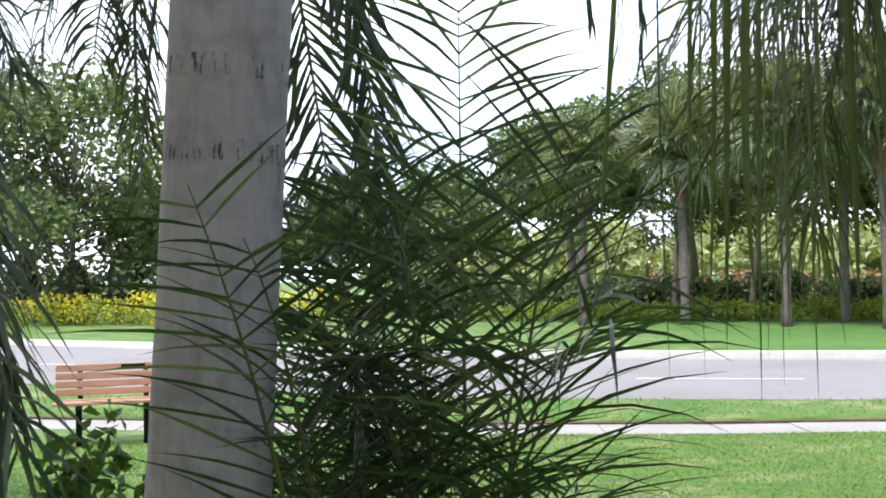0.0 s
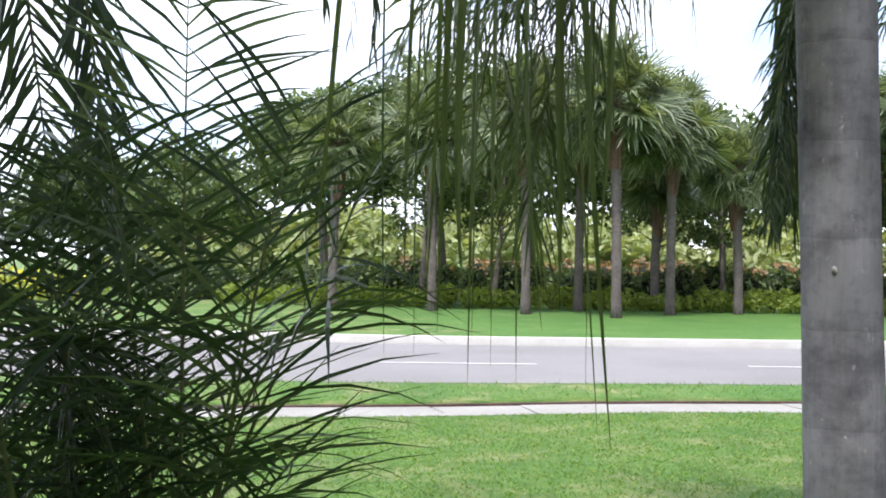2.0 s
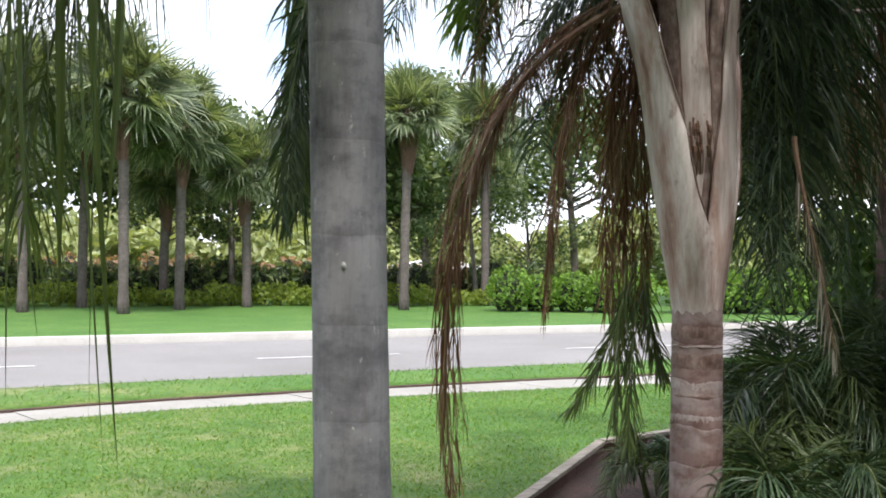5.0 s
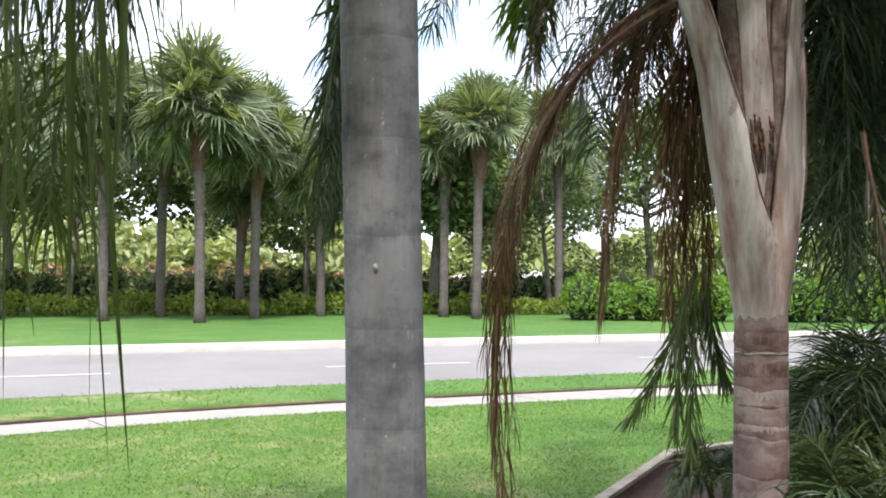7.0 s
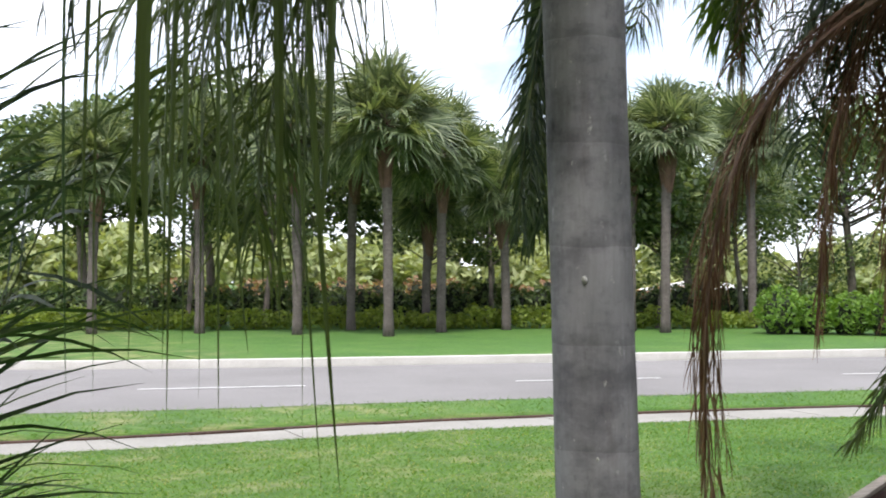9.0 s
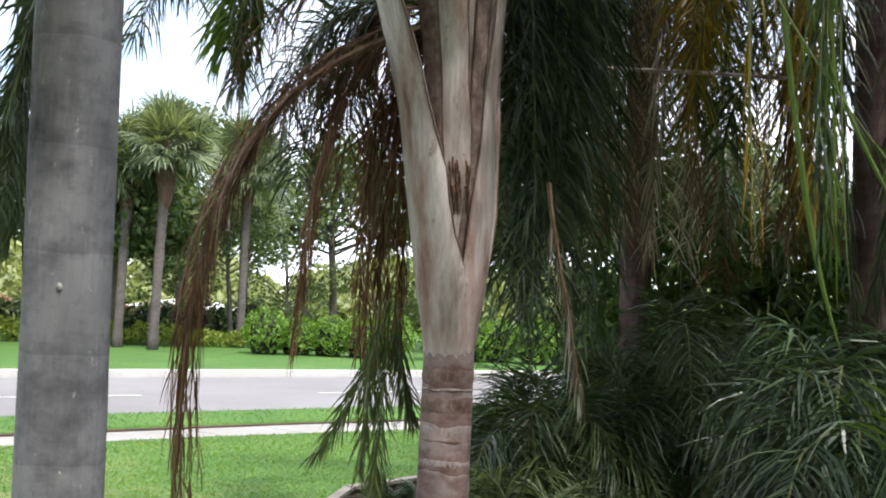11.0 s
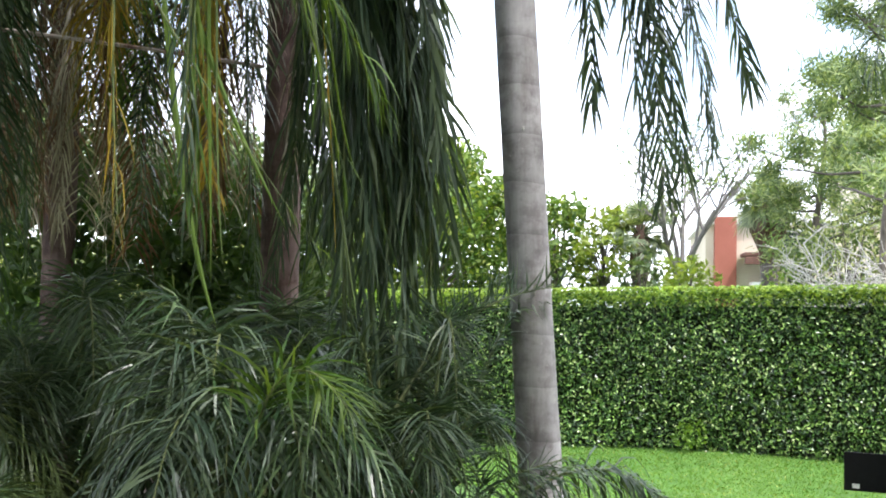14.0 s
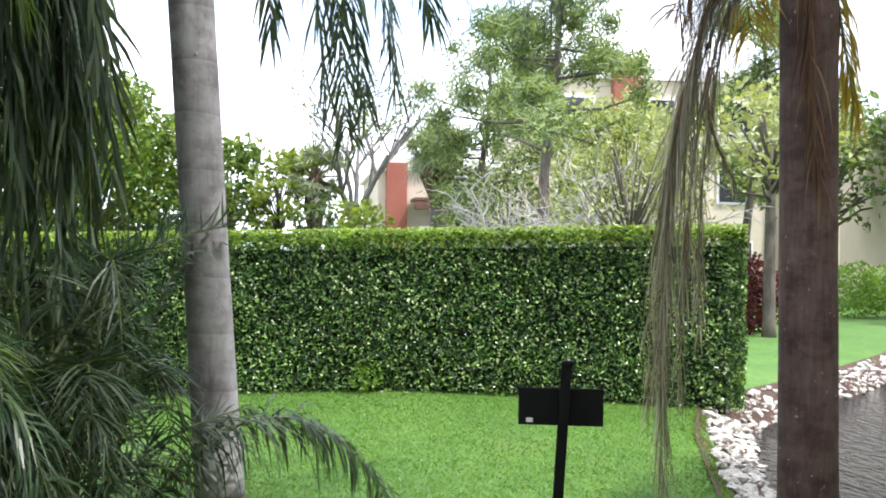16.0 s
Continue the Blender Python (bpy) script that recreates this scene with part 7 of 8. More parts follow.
strap(PALM6, [(4.75, 1.18, 3.30), (4.78, 1.09, 2.48), (4.80, 0.98, 1.99), (4.82, 0.91, 1.51)], 0.020, FROND_MID, 305)
strap(PALM6, [(4.78, 1.12, 3.30), (4.79, 1.03, 2.53), (4.80, 0.99, 2.34), (4.81, 0.93, 2.15)], 0.026, FROND_YOUNG, 306)
strap(PALM6, [(4.77, 1.14, 3.30), (4.79, 1.05, 2.48), (4.79, 1.03, 2.11), (4.80, 1.01, 1.82)], 0.022, FROND_YELLOW, 307)
frond("frond", PALM6, [(5.60, 2.30, 4.60), (5.40, 2.36, 4.10), (5.36, 2.42, 3.20), (5.33, 2.48, 2.62)], seed=308, leaf=0.42, hang=2.6, spread=0.4, width=0.018, count=60, mat=FROND_YELLOW)
frond("frond", PALM6, [(5.80, 1.98, 4.60), (5.56, 2.00, 4.10), (5.55, 1.96, 2.90), (5.57, 1.91, 2.20)], seed=309, leaf=0.36, hang=2.8, spread=0.3, width=0.018, count=60, mat=FROND_YELLOW)
frond("frond", PALM6, [(5.84, 1.50, 4.45), (5.96, 1.09, 4.11), (6.00, 0.93, 3.26), (6.01, 0.85, 2.19)], seed=149, leaf=0.48, hang=1.4, spread=0.3, forward=1.0, planes=0.35, width=0.03, count=68)
frond("frond", PALM6, [(5.82, 1.55, 4.44), (5.93, 1.20, 4.10), (5.95, 1.12, 3.12), (5.97, 1.05, 1.91)], seed=150, leaf=0.52, hang=1.4, spread=0.3, forward=1.0, planes=0.35, width=0.03, count=76)
frond("frond", PALM6, [(5.99, 1.68, 4.53), (6.08, 1.41, 4.18), (6.10, 1.33, 3.04), (6.09, 1.37, 1.98)], seed=151, leaf=0.57, hang=1.4, spread=0.3, forward=1.0, planes=0.35, width=0.03, count=76)
frond("frond", PALM6, [(5.84, 1.50, 4.45), (5.99, 0.97, 4.18), (6.02, 0.81, 3.45), (6.02, 0.80, 2.74)], seed=152, leaf=0.46, hang=1.4, spread=0.3, forward=1.0, planes=0.35, width=0.03, count=59)
frond("frond", PALM6, [(5.63, 1.49, 4.34), (5.72, 1.21, 4.07), (5.77, 1.03, 3.31), (5.79, 0.93, 2.25)], seed=153, leaf=0.57, hang=1.4, spread=0.3, forward=1.0, planes=0.35, width=0.032, count=68)
frond("frond", PALM6, [(6.16, 1.80, 4.63), (6.23, 1.61, 4.25), (6.24, 1.56, 3.08), (6.27, 1.48, 2.06)], seed=154, leaf=0.57, hang=1.4, spread=0.3, forward=1.0, planes=0.35, width=0.028, count=76)
frond("frond", PALM6, [(6.51, 2.00, 4.82), (6.47, 2.11, 4.38), (6.30, 2.51, 3.65), (6.23, 2.65, 2.64)], seed=155, leaf=0.5, hang=2.2, spread=0.7, width=0.02, count=80)
frond("frond", PALM6, [(6.70, 2.07, 4.92), (6.61, 2.31, 4.45), (6.56, 2.42, 3.73), (6.55, 2.43, 2.87)], seed=156, leaf=0.5, hang=2.2, spread=0.7, width=0.018, count=80, mat=FROND_YELLOW, keep=0.7)
frond("frond", PALM6, [(6.51, 2.00, 4.82), (6.34, 2.41, 4.34), (6.13, 2.84, 3.60), (6.13, 2.84, 2.75)], seed=157, leaf=0.5, hang=2.2, spread=0.7, width=0.02, count=80, mat=FROND_YOUNG, keep=0.7)
frond("frond", PALM6, [(5.56, 1.40, 4.29), (5.67, 1.02, 3.98), (5.70, 0.89, 3.11), (5.71, 0.84, 1.90)], seed=158, leaf=0.46, hang=1.4, spread=0.3, forward=1.0, planes=0.35, width=0.026, count=59)
frond("frond", PALM6, [(5.63, 1.49, 4.34), (5.72, 1.21, 4.01), (5.74, 1.14, 3.01), (5.76, 1.06, 1.79)], seed=159, leaf=0.48, hang=1.4, spread=0.3, forward=1.0, planes=0.35, width=0.026, count=59)
frond("frond", PALM6, [(5.81, 1.61, 4.43), (5.87, 1.41, 4.09), (5.89, 1.36, 2.93), (5.93, 1.22, 1.79)], seed=160, leaf=0.48, hang=1.4, spread=0.3, forward=1.0, planes=0.35, width=0.026, count=59)
frond("frond", PALM6, [(5.56, 1.40, 4.29), (5.69, 0.93, 3.98), (5.72, 0.78, 3.17), (5.73, 0.75, 2.36)], seed=161, leaf=0.41, hang=1.4, spread=0.3, forward=1.0, planes=0.35, width=0.026, count=51)
frond("frond", PALM6, [(6.16, 1.80, 4.63), (6.19, 1.73, 4.24), (6.21, 1.65, 3.01), (6.24, 1.57, 1.93)], seed=162, leaf=0.52, hang=1.4, spread=0.3, forward=1.0, planes=0.35, width=0.022, count=59)
frond("frond", PALM6, [(6.70, 2.07, 4.92), (6.69, 2.09, 4.48), (6.64, 2.23, 3.58), (6.62, 2.26, 2.25)], seed=163, leaf=0.5, hang=2.2, spread=0.7, width=0.016, count=80, mat=FROND_DRY)
frond("frond", PALM6, [(6.89, 2.14, 5.02), (6.84, 2.26, 4.56), (6.60, 2.80, 3.58), (6.63, 2.74, 2.26)], seed=164, leaf=0.5, hang=2.2, spread=0.7, width=0.016, count=80)
frond("frond", BUSH, [(4.74, 1.37, 0.41), (4.64, 1.37, 1.31), (4.61, 1.10, 1.53), (4.56, 0.85, 1.14)], seed=165, leaf=0.34, hang=0.9, spread=0.6, width=0.018, count=46, start=0.3, mat=FROND_YOUNG)
frond("frond", PALM4, [(6.60, 0.40, 5.20), (6.80, 0.00, 5.00), (6.95, -0.38, 4.00), (6.95, -0.56, 2.45)], seed=166, leaf=0.46, hang=1.6, spread=0.42, forward=1.0, planes=0.35, width=0.024, count=80)
frond("frond", PALM4, [(6.60, 0.40, 5.20), (6.75, 0.10, 5.00), (6.85, -0.23, 3.90), (6.85, -0.32, 2.40)], seed=167, leaf=0.46, hang=1.6, spread=0.42, forward=1.0, planes=0.35, width=0.024, count=80)
frond("frond", PALM4, [(6.60, 0.40, 5.20), (6.80, 0.20, 5.00), (6.90, 0.02, 4.20), (6.90, 0.00, 2.85)], seed=168, leaf=0.46, hang=1.6, spread=0.42, forward=1.0, planes=0.35, width=0.024, count=80)
frond("frond", PALM4, [(6.60, 0.40, 5.20), (6.90, -0.10, 5.10), (7.00, -0.58, 4.00), (7.00, -0.74, 2.75)], seed=169, leaf=0.46, hang=1.6, spread=0.42, forward=1.0, planes=0.35, width=0.024, count=80)
frond("frond", PALM4, [(6.55, 0.40, 5.20), (6.85, -0.22, 5.10), (6.95, -0.75, 4.00), (6.95, -0.94, 3.00)], seed=349, leaf=0.46, hang=1.6, spread=0.42, forward=1.0, planes=0.35, width=0.024, count=80)
frond("frond", PALM4, [(6.60, 0.40, 5.20), (6.80, 0.05, 4.90), (6.90, -0.38, 3.90), (6.88, -0.44, 2.28)], seed=170, leaf=0.46, hang=1.6, spread=0.42, forward=1.0, planes=0.35, width=0.024, count=80)
frond("frond", PALM4, [(6.55, 0.40, 5.20), (6.75, -0.05, 4.90), (6.85, -0.58, 3.90), (6.83, -0.72, 2.53)], seed=350, leaf=0.46, hang=1.6, spread=0.42, forward=1.0, planes=0.35, width=0.024, count=80)
frond("frond", PALM5, [(6.16, -2.30, 4.43), (6.28, -1.94, 4.14), (6.38, -1.60, 3.63), (6.40, -1.52, 2.85)], seed=171, leaf=0.4, hang=2.2, spread=0.7, width=0.02, count=60)
frond("frond", PALM5, [(4.72, -2.11, 3.07), (4.85, -1.81, 2.82), (4.93, -1.58, 2.18), (4.90, -1.68, 0.51)], seed=172, leaf=0.42, hang=3.0, spread=0.14, forward=1.0, width=0.006, count=210, planes=0.2, mat=FROND_DRY, rib=RACHIS_DEAD)
frond("frond", PALM5, [(4.81, -2.15, 3.11), (4.93, -1.87, 2.90), (4.99, -1.72, 2.43), (4.97, -1.79, 1.48)], seed=173, leaf=0.4, hang=3.0, spread=0.35, forward=1.0, width=0.01, count=70, planes=0.3, mat=FROND_DRY, rib=RACHIS_DEAD)
frond("frond", PALM5, [(4.81, -2.15, 3.11), (4.90, -1.95, 3.03), (4.97, -1.78, 2.85), (4.98, -1.74, 2.62)], seed=174, leaf=0.4, hang=2.2, spread=0.7, width=0.012, count=60, mat=FROND_DEAD)
frond("frond", PALM5, [(4.90, -2.19, 3.14), (4.96, -2.07, 3.06), (4.99, -1.99, 2.82), (4.96, -2.06, 2.53)], seed=175, leaf=0.35, hang=2.2, spread=0.7, width=0.012, count=50, mat=FROND_YELLOW)
frond("frond", PALM5, [(4.61, -2.10, 3.03), (4.59, -2.14, 2.72), (4.60, -2.11, 2.37), (4.58, -2.17, 1.87)], seed=176, leaf=0.3, hang=3.0, spread=0.2, forward=1.0, width=0.012, count=60, planes=0.3, mat=FROND_DEAD, rib=RACHIS_DEAD)
frond("frond", PALM5, [(4.78, -2.21, 3.10), (4.73, -2.31, 2.77), (4.72, -2.33, 2.49), (4.69, -2.38, 2.15)], seed=177, leaf=0.25, hang=3.0, spread=0.3, forward=1.0, width=0.011, count=40, planes=0.3, mat=FROND_YELLOW)
frond("frond", PALM5, [(4.84, -1.83, 2.36), (4.86, -1.79, 2.22), (4.84, -1.84, 2.08), (4.80, -1.92, 1.88)], seed=178, leaf=0.15, hang=3.0, spread=0.4, forward=1.0, width=0.009, count=30, planes=0.3, mat=FROND_DRY, rib=RACHIS_DEAD)
frond("frond", PALM6, [(5.55, 1.28, 3.69), (5.58, 1.17, 3.42), (5.60, 1.09, 2.83), (5.61, 1.08, 1.51)], seed=179, leaf=0.46, hang=1.4, spread=0.3, forward=1.0, planes=0.35, width=0.027, count=47)
frond("frond", PALM6, [(5.64, 1.31, 3.73), (5.69, 1.14, 3.46), (5.73, 1.01, 2.87), (5.73, 0.99, 1.64)], seed=180, leaf=0.46, hang=1.4, spread=0.3, forward=1.0, planes=0.35, width=0.027, count=47)
frond("frond", PALM6, [(5.74, 1.34, 3.77), (5.80, 1.11, 3.51), (5.85, 0.92, 2.91), (5.85, 0.90, 1.48)], seed=181, leaf=0.46, hang=1.4, spread=0.3, forward=1.0, planes=0.35, width=0.027, count=47)
frond("frond", PALM6, [(5.64, 1.31, 3.73), (5.72, 1.04, 3.48), (5.77, 0.79, 2.89), (5.78, 0.77, 1.61)], seed=182, leaf=0.46, hang=1.4, spread=0.3, forward=1.0, planes=0.35, width=0.027, count=47)
frond("frond", PALM6, [(5.84, 1.37, 3.82), (5.92, 1.04, 3.56), (5.99, 0.73, 2.95), (5.99, 0.71, 1.89)], seed=183, leaf=0.46, hang=1.4, spread=0.3, forward=1.0, planes=0.35, width=0.027, count=47)
frond("frond", PALM6, [(5.55, 1.28, 3.69), (5.57, 1.22, 3.41), (5.57, 1.20, 2.82), (5.58, 1.18, 1.38)], seed=184, leaf=0.46, hang=1.4, spread=0.3, forward=1.0, planes=0.35, width=0.027, count=47)
frond("frond", PALM6, [(6.03, 1.43, 3.90), (6.09, 1.22, 3.61), (6.13, 1.05, 2.97), (6.13, 1.03, 1.97)], seed=185, leaf=0.46, hang=1.4, spread=0.3, forward=1.0, planes=0.35, width=0.027, count=47)
frond("frond", PALM6, [(6.12, 1.46, 3.94), (6.16, 1.34, 3.63), (6.17, 1.27, 2.98), (6.18, 1.26, 1.97)], seed=186, leaf=0.46, hang=1.4, spread=0.3, forward=1.0, planes=0.35, width=0.027, count=47)
frond("frond", PALM6, [(6.22, 1.49, 3.98), (6.30, 1.21, 3.70), (6.35, 0.96, 3.04), (6.35, 0.95, 2.14)], seed=187, leaf=0.46, hang=1.4, spread=0.3, forward=1.0, planes=0.35, width=0.027, count=47)
frond("frond", PALM6, [(5.55, 1.28, 3.69), (5.59, 1.15, 3.42), (5.61, 1.05, 2.83), (5.62, 1.03, 1.18)], seed=188, leaf=0.46, hang=1.4, spread=0.3, forward=1.0, planes=0.35, width=0.027, count=47)
frond("frond", PALM6, [(5.64, 1.31, 3.73), (5.70, 1.09, 3.47), (5.75, 0.91, 2.88), (5.75, 0.89, 1.23)], seed=189, leaf=0.46, hang=1.4, spread=0.3, forward=1.0, planes=0.35, width=0.027, count=47)
frond("frond", PALM6, [(5.74, 1.34, 3.77), (5.82, 1.05, 3.52), (5.88, 0.79, 2.92), (5.88, 0.76, 1.32)], seed=190, leaf=0.46, hang=1.4, spread=0.3, forward=1.0, planes=0.35, width=0.027, count=47)
frond("frond", PALM6, [(5.84, 1.37, 3.82), (5.88, 1.20, 3.53), (5.92, 1.08, 2.92), (5.92, 1.05, 1.32)], seed=191, leaf=0.46, hang=1.4, spread=0.3, forward=1.0, planes=0.35, width=0.027, count=47)
frond("frond", PALM6, [(5.64, 1.31, 3.73), (5.66, 1.24, 3.44), (5.67, 1.21, 2.84), (5.68, 1.19, 1.08)], seed=192, leaf=0.46, hang=1.4, spread=0.3, forward=1.0, planes=0.35, width=0.027, count=47)
frond("frond", PALM6, [(5.93, 1.40, 3.86), (6.00, 1.15, 3.58), (6.05, 0.92, 2.96), (6.06, 0.90, 1.42)], seed=193, leaf=0.46, hang=1.4, spread=0.3, forward=1.0, planes=0.35, width=0.027, count=47)
frond("frond", PALM5, [(4.76, -2.13, 3.09), (4.89, -1.85, 2.83), (4.98, -1.61, 2.07), (4.97, -1.63, 0.96)], seed=194, leaf=0.3, hang=3.0, spread=0.16, forward=1.0, width=0.006, count=70, planes=0.15, mat=FROND_DRY, rib=RACHIS_DEAD, rib_r=0.006)
frond("frond", PALM5, [(4.76, -2.13, 3.09), (4.88, -1.87, 2.83), (4.96, -1.65, 2.19), (4.94, -1.72, 1.15)], seed=195, leaf=0.3, hang=3.0, spread=0.16, forward=1.0, width=0.006, count=70, planes=0.15, mat=FROND_DRY, rib=RACHIS_DEAD, rib_r=0.006)
frond("frond", PALM5, [(4.78, -2.09, 3.09), (4.86, -1.91, 2.78), (4.91, -1.78, 2.07), (4.90, -1.82, 1.30)], seed=196, leaf=0.3, hang=3.0, spread=0.16, forward=1.0, width=0.006, count=70, planes=0.15, mat=FROND_DRY, rib=RACHIS_DEAD, rib_r=0.006)
frond("frond", PALM5, [(4.77, -2.11, 3.09), (4.87, -1.89, 2.79), (4.94, -1.72, 1.95), (4.93, -1.75, 1.01)], seed=197, leaf=0.3, hang=3.0, spread=0.16, forward=1.0, width=0.006, count=70, planes=0.15, mat=FROND_DRY, rib=RACHIS_DEAD, rib_r=0.006)
frond("frond", PALM5, [(4.76, -2.13, 3.09), (4.85, -1.93, 2.88), (4.92, -1.76, 2.30), (4.96, -1.67, 1.67)], seed=198, leaf=0.3, hang=3.0, spread=0.16, forward=1.0, width=0.006, count=70, planes=0.15, mat=FROND_DRY, rib=RACHIS_DEAD, rib_r=0.006)
frond("frond", SHRUB_PALM, [(5.90, 0.67, 0.15), (6.05, 0.22, 0.87), (6.16, -0.22, 0.97), (6.24, -0.67, 0.31)], seed=199, leaf=0.4, hang=3.4, spread=0.7, width=0.018, count=110, start=0.1)
frond("frond", SHRUB_PALM, [(5.65, 0.88, 0.22), (5.81, 0.59, 0.64), (5.93, 0.42, 0.73), (6.06, 0.06, 0.81)], seed=200, leaf=0.22, hang=0.8, spread=0.7, width=0.016, count=50, start=0.1)
frond("frond", SHRUB_PALM, [(5.53, 0.95, 0.95), (5.68, 0.75, 1.49), (5.82, 0.48, 1.67), (5.96, 0.12, 1.71)], seed=201, leaf=0.25, hang=-0.5, spread=0.7, width=0.016, count=50, start=0.2, up=0.4)
frond("frond", SHRUB_PALM, [(5.66, 0.83, 0.17), (5.76, 0.66, 0.60), (5.85, 0.52, 0.69), (5.94, 0.34, 0.45)], seed=202, leaf=0.2, hang=0.8, spread=0.7, width=0.016, count=50, start=0.1)

# the young palm stands a little larger than its parts were drawn
PALM3.matrix_world = Matrix.Translation((4.252, 3.155, -0.11)) @ Matrix.Scale(1.068, 4)

# ---- clipped hedge ----
HEDGE = thing("clipped_hedge", (11.9, -0.5, 0), "tall clipped hedge with small glossy green leaves", "hedge", rz=0)
HA, HB, HTH, HZ = Vector((12.9, 3.9, 0)), Vector((10.985, -4.745, 0)), 1.3, 1.86


def hedge_top(s):
    """The clipped top falls a little towards the far end."""
    return HZ - 0.023 * (7.8 - s)


hu = (HB - HA).normalized()
hn = Vector((hu.y, -hu.x, 0))
hn = hn if hn.x < 0 else -hn
hl = (HB - HA).length
o0 = HEDGE.matrix_world.translation
ins = 0.17
# solid dark block put in as the shade between the hedge leaves
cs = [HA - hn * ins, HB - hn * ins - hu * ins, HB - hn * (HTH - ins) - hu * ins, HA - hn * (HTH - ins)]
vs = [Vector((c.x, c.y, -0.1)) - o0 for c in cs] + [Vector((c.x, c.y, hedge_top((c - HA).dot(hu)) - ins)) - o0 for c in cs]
link("shade_core", vs, [(0, 3, 2, 1), (4, 5, 6, 7), (0, 1, 5, 4), (1, 2, 6, 5), (2, 3, 7, 6), (3, 0, 4, 7)], HEDGE_SHADE, HEDGE)
rh = random.Random(9)


def hedge_leaves(n, where, size, up):
    vs, fs = [], []
    for _ in range(n):
        p, nrm = where()
        nrm = (nrm + Vector((rh.gauss(0, 0.55), rh.gauss(0, 0.55), rh.gauss(up, 0.5)))).normalized()
        u = nrm.cross(Vector((rh.gauss(0, 1), rh.gauss(0, 1), rh.gauss(0, 1)))).normalized()
        v = nrm.cross(u)
        s = size * rh.uniform(0.7, 1.25)
        o = len(vs)
        f = nrm * s * 0.14
        vs += [p - u * s * 0.5, p - v * s * 0.26 + f, p + u * s * 0.5, p + v * s * 0.26 + f]
        fs += [(o, o + 1, o + 2, o + 3)]
    return [q - o0 for q in vs], fs


def swell(s, z):
    return 0.05 * noise.noise(Vector((s * 0.9, z * 1.1, 3.0))) + 0.03 * noise.noise(Vector((s * 3.0, z * 3.0, 7.0)))


def front():
    s = rh.uniform(0, hl)
    z = hedge_top(s) * rh.random() ** 0.9
    taper = swell(s, z)
    return HA + hu * s + Vector((0, 0, z)) + hn * (taper - 0.24 * rh.random() ** 1.05), hn


def top():
    s, w = rh.uniform(0, hl), rh.uniform(0, HTH)
    return HA + hu * s - hn * w + Vector((0, 0, hedge_top(s) + 0.03 * noise.noise(Vector((s * 1.5, w, 1))) - 0.07 * rh.random() ** 1.5)), Vector((0, 0, 1))


def end():
    w, z = rh.uniform(0, HTH), HZ * rh.random()
    return HB - hn * w + Vector((0, 0, z)) + hu * (swell(w, z) - 0.08 * rh.random()), hu


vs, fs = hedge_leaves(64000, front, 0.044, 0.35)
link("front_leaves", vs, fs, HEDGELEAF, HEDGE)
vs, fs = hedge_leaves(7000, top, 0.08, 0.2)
link("top_leaves", vs, fs, HEDGETOP, HEDGE, "leaves along the top in a sunlit bright colour")
vs, fs = hedge_leaves(9000, end, 0.045, 0.2)
link("end_leaves", vs, fs, HEDGELEAF, HEDGE)


def brow():
    s = rh.uniform(0, hl)
    return HA + hu * s + Vector((0, 0, hedge_top(s) + 0.045 - 0.2 * rh.random() ** 1.8)) + hn * (swell(s, HZ) + rh.uniform(-0.1, 0.03)), (hn * 0.4 + Vector((0, 0, 1))).normalized()


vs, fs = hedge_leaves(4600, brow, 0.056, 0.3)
link("lit_brow", vs, fs, HEDGETOP, HEDGE, "leaves along the top edge in a sunlit bright colour")
# seedling at the hedge's foot
shrub_row("seedling", 11.75, -0.75, 11.8, -1.05, 0.3, 0.3, "small bright seedling at the foot of the hedge", SHRUBLEAF, 401, 160, 0.06, "seedling", core=False, z0=0.12)

# ---- black sign on its post ----
SIGN = thing("sign", (6.09, -1.53, 0), "black metal sign board on a black post", "sign", rz=-104)
tilt = Matrix.Rotation(radians(3.0), 4, "Y")
part("post", box_bm(0.055, 0.05, 1.06, (0.012, -0.036, 0.5), 0.006, tilt), BLACK, SIGN)
part("board", box_bm(0.44, 0.016, 0.195, (0.012, 0, 0.80), 0.004), BLACK, SIGN)
part("cap", box_bm(0.066, 0.062, 0.03, (0.045, -0.036, 1.03), 0.012), BLACK, SIGN, "weathered post cap")
part("sticker", box_bm(0.035, 0.004, 0.022, (-0.15, -0.0105, 0.728), 0.001), WHITE, SIGN, "small white sticker")

# ---- bench ----
BENCH = thing("park_bench", (-3.14, 11.05, 0), "brown slatted park bench with black legs on the grass", "bench", rz=16)
for k in range(4):
    z = 0.775 - 0.082 * k
    part("back_slat", box_bm(1.8, 0.03, 0.07, (0, 0.03 - 0.02 * k + 0.05, z), 0.008), BENCHWOOD, BENCH)
for k in range(4):
    part("seat_slat", box_bm(1.8, 0.088, 0.03, (0, -0.36 + 0.1 * k, 0.44 + 0.004 * (k - 1.5) ** 2), 0.008), BENCHWOOD, BENCH)
for x in (-0.66, 0.0, 0.66):
    leg = part("leg", box_bm(0.06, 0.06, 0.44, (x, -0.2, 0.21), 0.006), BLACK, BENCH)
    part("bracket", box_bm(0.05, 0.42, 0.04, (x, -0.2, 0.405), 0.006), BLACK, BENCH)
    part("back_support", box_bm(0.05, 0.03, 0.42, (x, 0.1, 0.60), 0.006), BLACK, BENCH)
part("plaque", box_bm(0.24, 0.006, 0.045, (-0.13, 0.06, 0.777), 0.001), BLACK, BENCH, "small dark plaque")

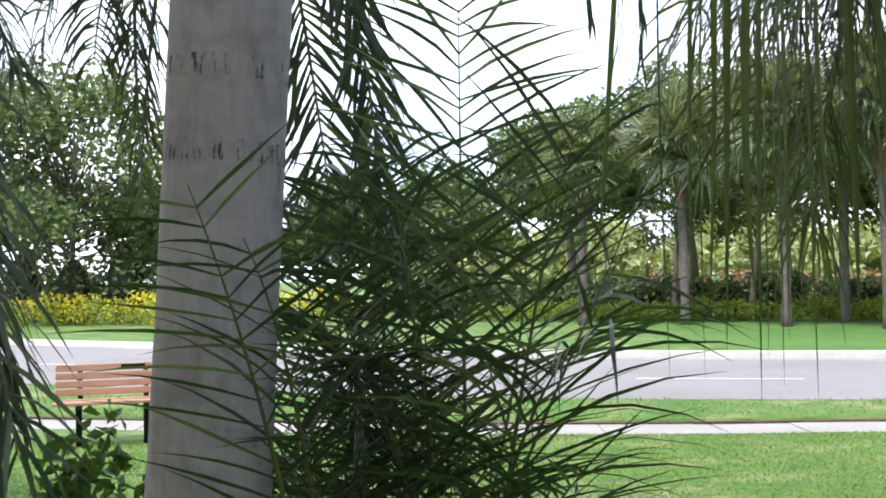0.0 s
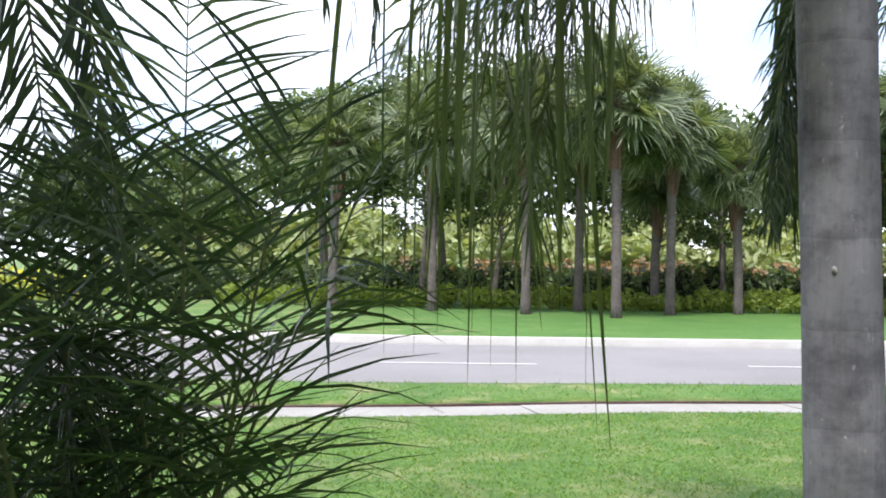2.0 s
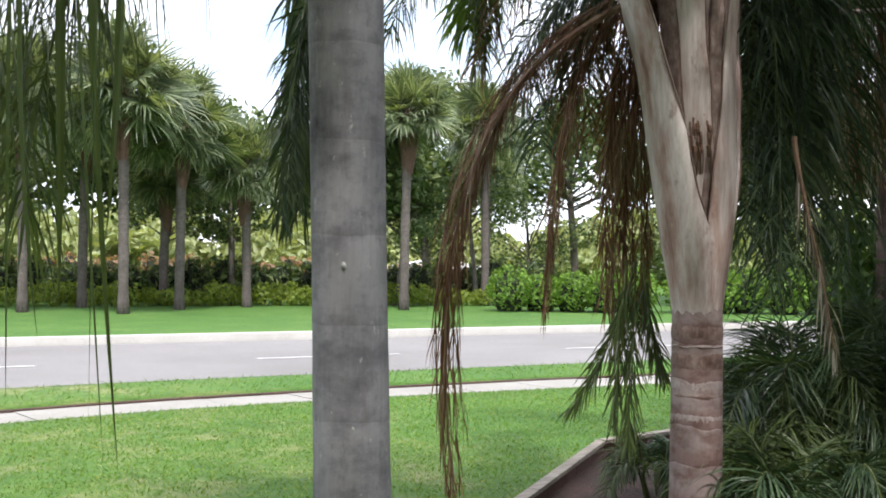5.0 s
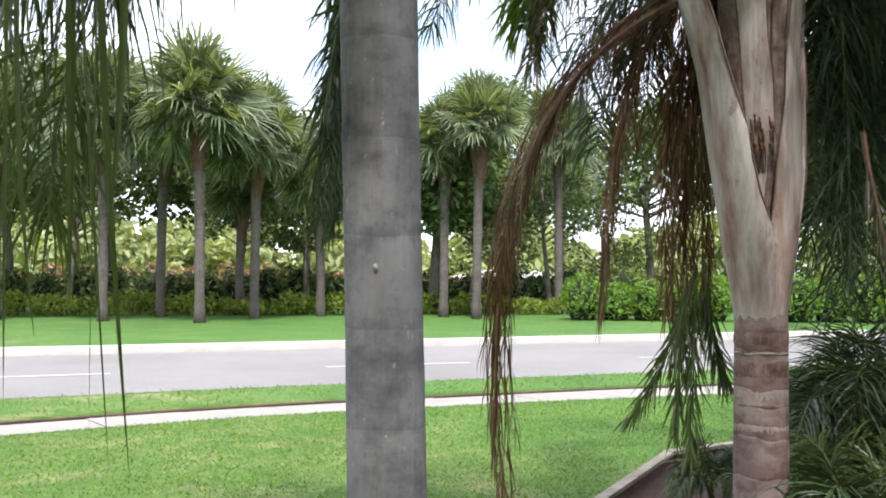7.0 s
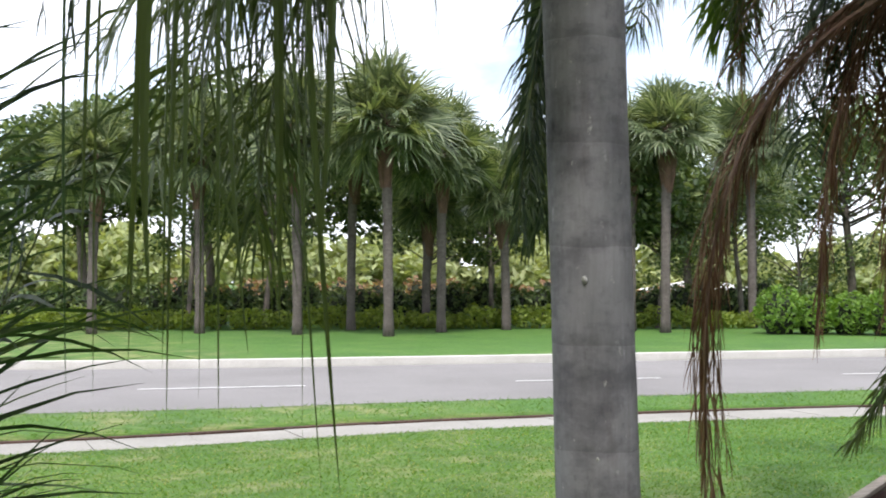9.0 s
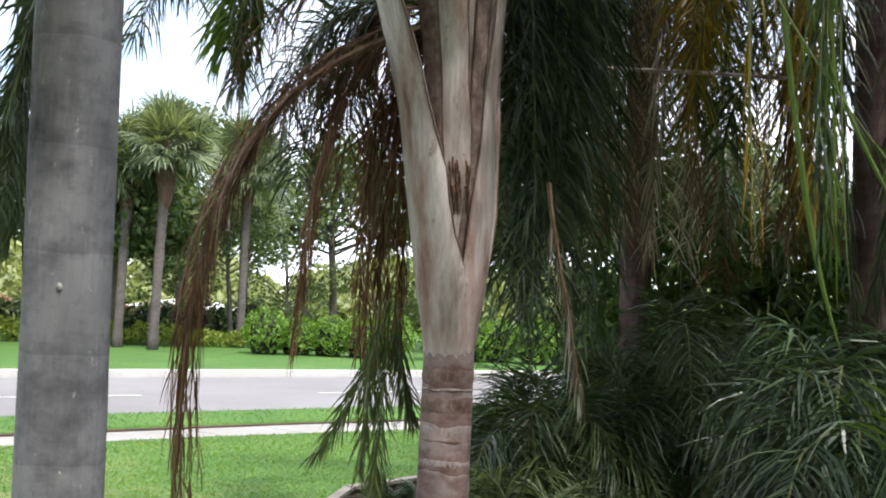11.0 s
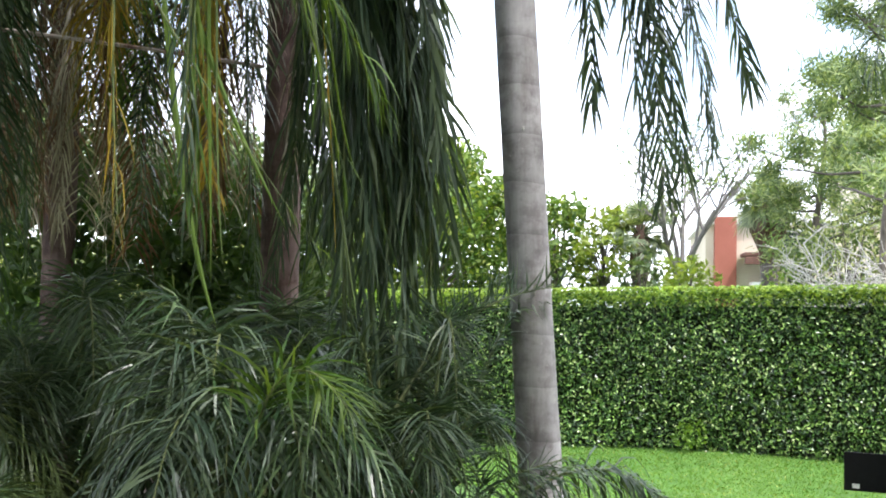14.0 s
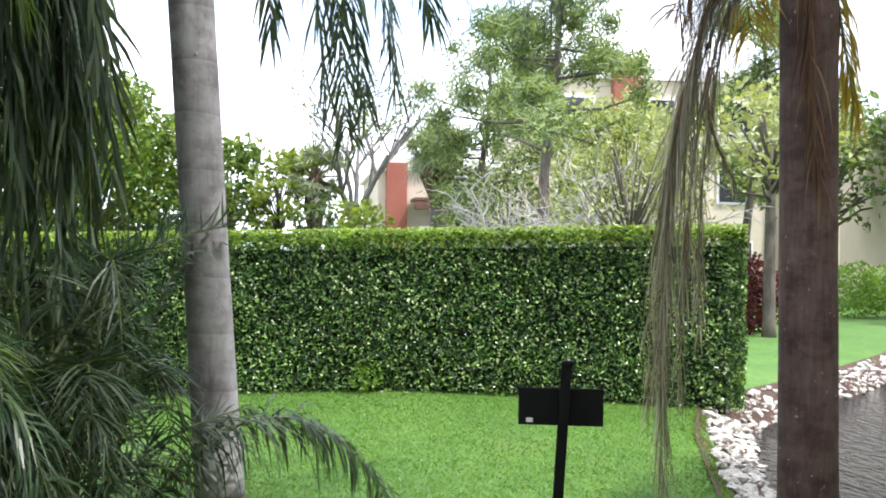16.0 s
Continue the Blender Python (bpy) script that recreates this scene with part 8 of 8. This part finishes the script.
# ---- planting bed with its low edging ----
PLANTER = thing("bed_edging", (6.85, 6.05, 0), "low weathered timber edging round the planting bed", "edging")
BED = [(2.7, 1.2), (3.3, 4.07), (5.03, 5.03), (6.85, 6.05), (9.6, 5.95), (9.6, 1.6), (6.0, 0.9)]


def board(a, b, z0, z1, th, mat, name, label=""):
    a, b = Vector((*a, 0)), Vector((*b, 0))
    d = b - a
    m = Matrix.Rotation(math.atan2(d.y, d.x), 4, "Z")
    c = (a + b) / 2 - Vector((6.85, 6.05, 0))
    part(name, box_bm(d.length, th, z1 - z0, (c.x, c.y, (z0 + z1) / 2), 0.006, m), mat, PLANTER, label)


for a, b in ((BED[1], (4.2, 4.57)), ((4.205, 4.573), BED[2]), ((5.035, 5.033), (6.0, 5.573)), ((6.005, 5.576), BED[3]), ((6.87, 6.055), (7.9, 6.015)), ((7.905, 6.015), BED[4])):
    board(a, b, -0.05, 0.098, 0.045, PLANTERSIDE, "side_board", "dark red-brown board")
    board(a, b, 0.1, 0.134, 0.085, TIMBER, "cap_board", "pale weathered cap board")
vs = [(x, y, 0.015) for x, y in BED]
mulch = link("planting_bed", vs, [(6, 5, 4, 3, 2, 1, 0)], MULCH)
tagged(mulch, "dark mulch bed under the palms", "mulch", kind="structure")

# ---- weeds near the pale trunk ----
for k, (x, y, h, w) in enumerate([(-1.3, 4.4, 1.02, 0.3), (-1.5, 4.3, 0.95, 0.35), (-1.72, 4.5, 0.75, 0.4)]):
    shrub_row("leafy_weed", x - w / 2, y, x + w / 2, y + 0.1, 0.4, h, "leafy green weed beside the pale palm trunk", SHADELEAF, 420 + k, 420, 0.1, "weed", core=False, lump=0.3, group="weeds by the trunk")

# ---- stones along the pond ----
BANK = thing("stone_bank", (0, 0, 0), "bank of pale rounded stones along the pond", "stone bank", kind="structure")
rs = random.Random(31)
shapes = []
for k in range(7):
    bm = bmesh.new()
    bmesh.ops.create_icosphere(bm, subdivisions=2 if k < 3 else 1, radius=0.5)
    for v in bm.verts:
        v.co *= 1 + 0.6 * noise.noise(v.co * 2.2 + Vector((k * 5.1, 0, 0)))
        v.co.z *= 0.62
    me = bpy.data.meshes.new("stone")
    bm.to_mesh(me)
    bm.free()
    me.materials.append(STONE)
    shapes.append(me)
far_stones = []
for k in range(2600):
    x = 6.6 + 12.5 * rs.random() ** 1.3
    off = 0.02 + 1.0 * rs.random() ** 0.8
    y = float(shore(x)) - off
    z = float(lawn_z(x, y))
    s = rs.uniform(0.045, 0.12) * (1.5 if rs.random() < 0.12 else 1)
    m = Matrix.LocRotScale((x, y, z + s * 0.12), Euler((rs.uniform(-0.4, 0.4), rs.uniform(-0.4, 0.4), rs.uniform(0, 6.3))), (s, s * rs.uniform(0.65, 1), s * rs.uniform(0.7, 1)))
    if k < 300:
        st = new("stone", shapes[k % 7])
        st.parent = BANK
        st.matrix_basis = m
    else:
        far_stones.append((m, shapes[3 + k % 4]))
vs, fs = [], []
for m, me in far_stones:
    o = len(vs)
    vs += [m @ v.co for v in me.vertices]
    fs += [tuple(q + o for q in p.vertices) for p in me.polygons]
tagged(link("small_stones", vs, fs, STONE, BANK), kind="stuff")
tagged(link("bank_soil", [(x, float(shore(x)) - d, float(lawn_z(x, float(shore(x)) - d)) + 0.012) for d in (-0.1, 0.2, 0.5, 0.9, 1.3) for x in np.linspace(6, 20, 60)],
            [(i * 60 + j, i * 60 + j + 1, i * 60 + j + 61, i * 60 + j + 60) for i in range(4) for j in range(59)], MULCH), "brown soil between the bank stones", "soil", kind="structure")

# ---- grass blades ----
rg = np.random.RandomState(12)


def blades(name, n, xr, yr, h, keepf, mat=None):
    x, y = rg.uniform(*xr, n), rg.uniform(*yr, n)
    k = keepf(x, y)
    x, y = x[k], y[k]
    m = len(x)
    z = lawn_z(x, y)
    a = rg.uniform(0, 6.28, m)
    w = rg.uniform(0.003, 0.0075, m)
    hh = h * rg.uniform(0.5, 1.3, m)
    lx, ly = rg.normal(0, 1.1, m) * hh, rg.normal(0, 1.1, m) * hh
    hh = hh * 0.85
    v = np.empty((m, 3, 3))
    v[:, 0] = np.stack([x - np.cos(a) * w, y - np.sin(a) * w, z - 0.005], 1)
    v[:, 1] = np.stack([x + np.cos(a) * w, y + np.sin(a) * w, z - 0.005], 1)
    v[:, 2] = np.stack([x + lx, y + ly, z + hh], 1)
    f = np.arange(m * 3).reshape(m, 3)
    tagged(link(name, v.reshape(-1, 3).tolist(), f.tolist(), mat or BLADE), "short mown grass blades", "grass", kind="stuff")


blades("lawn_blades", 190000, (-5, 14), (4.0, 11.0), 0.026, lambda x, y: (y < path_near(x) + 0.02) & (y > np.interp(x, [-5, 3.25, 6.85, 14], [4.6, 4.12, 6.12, 6.0])), BLADE_DRY_LIT)
blades("verge_blades", 26000, (-6, 16), (9.3, 15.5), 0.06, lambda x, y: (y > path_far(x) - 0.02) & (y < road_near(x) + 0.03))
blades("hedge_lawn_blades", 150000, (6.3, 13.5), (-5.5, 3.0), 0.024, lambda x, y: (y > shore(x) - 0.03) & ((y < 0.9) | (x > 9.7)))
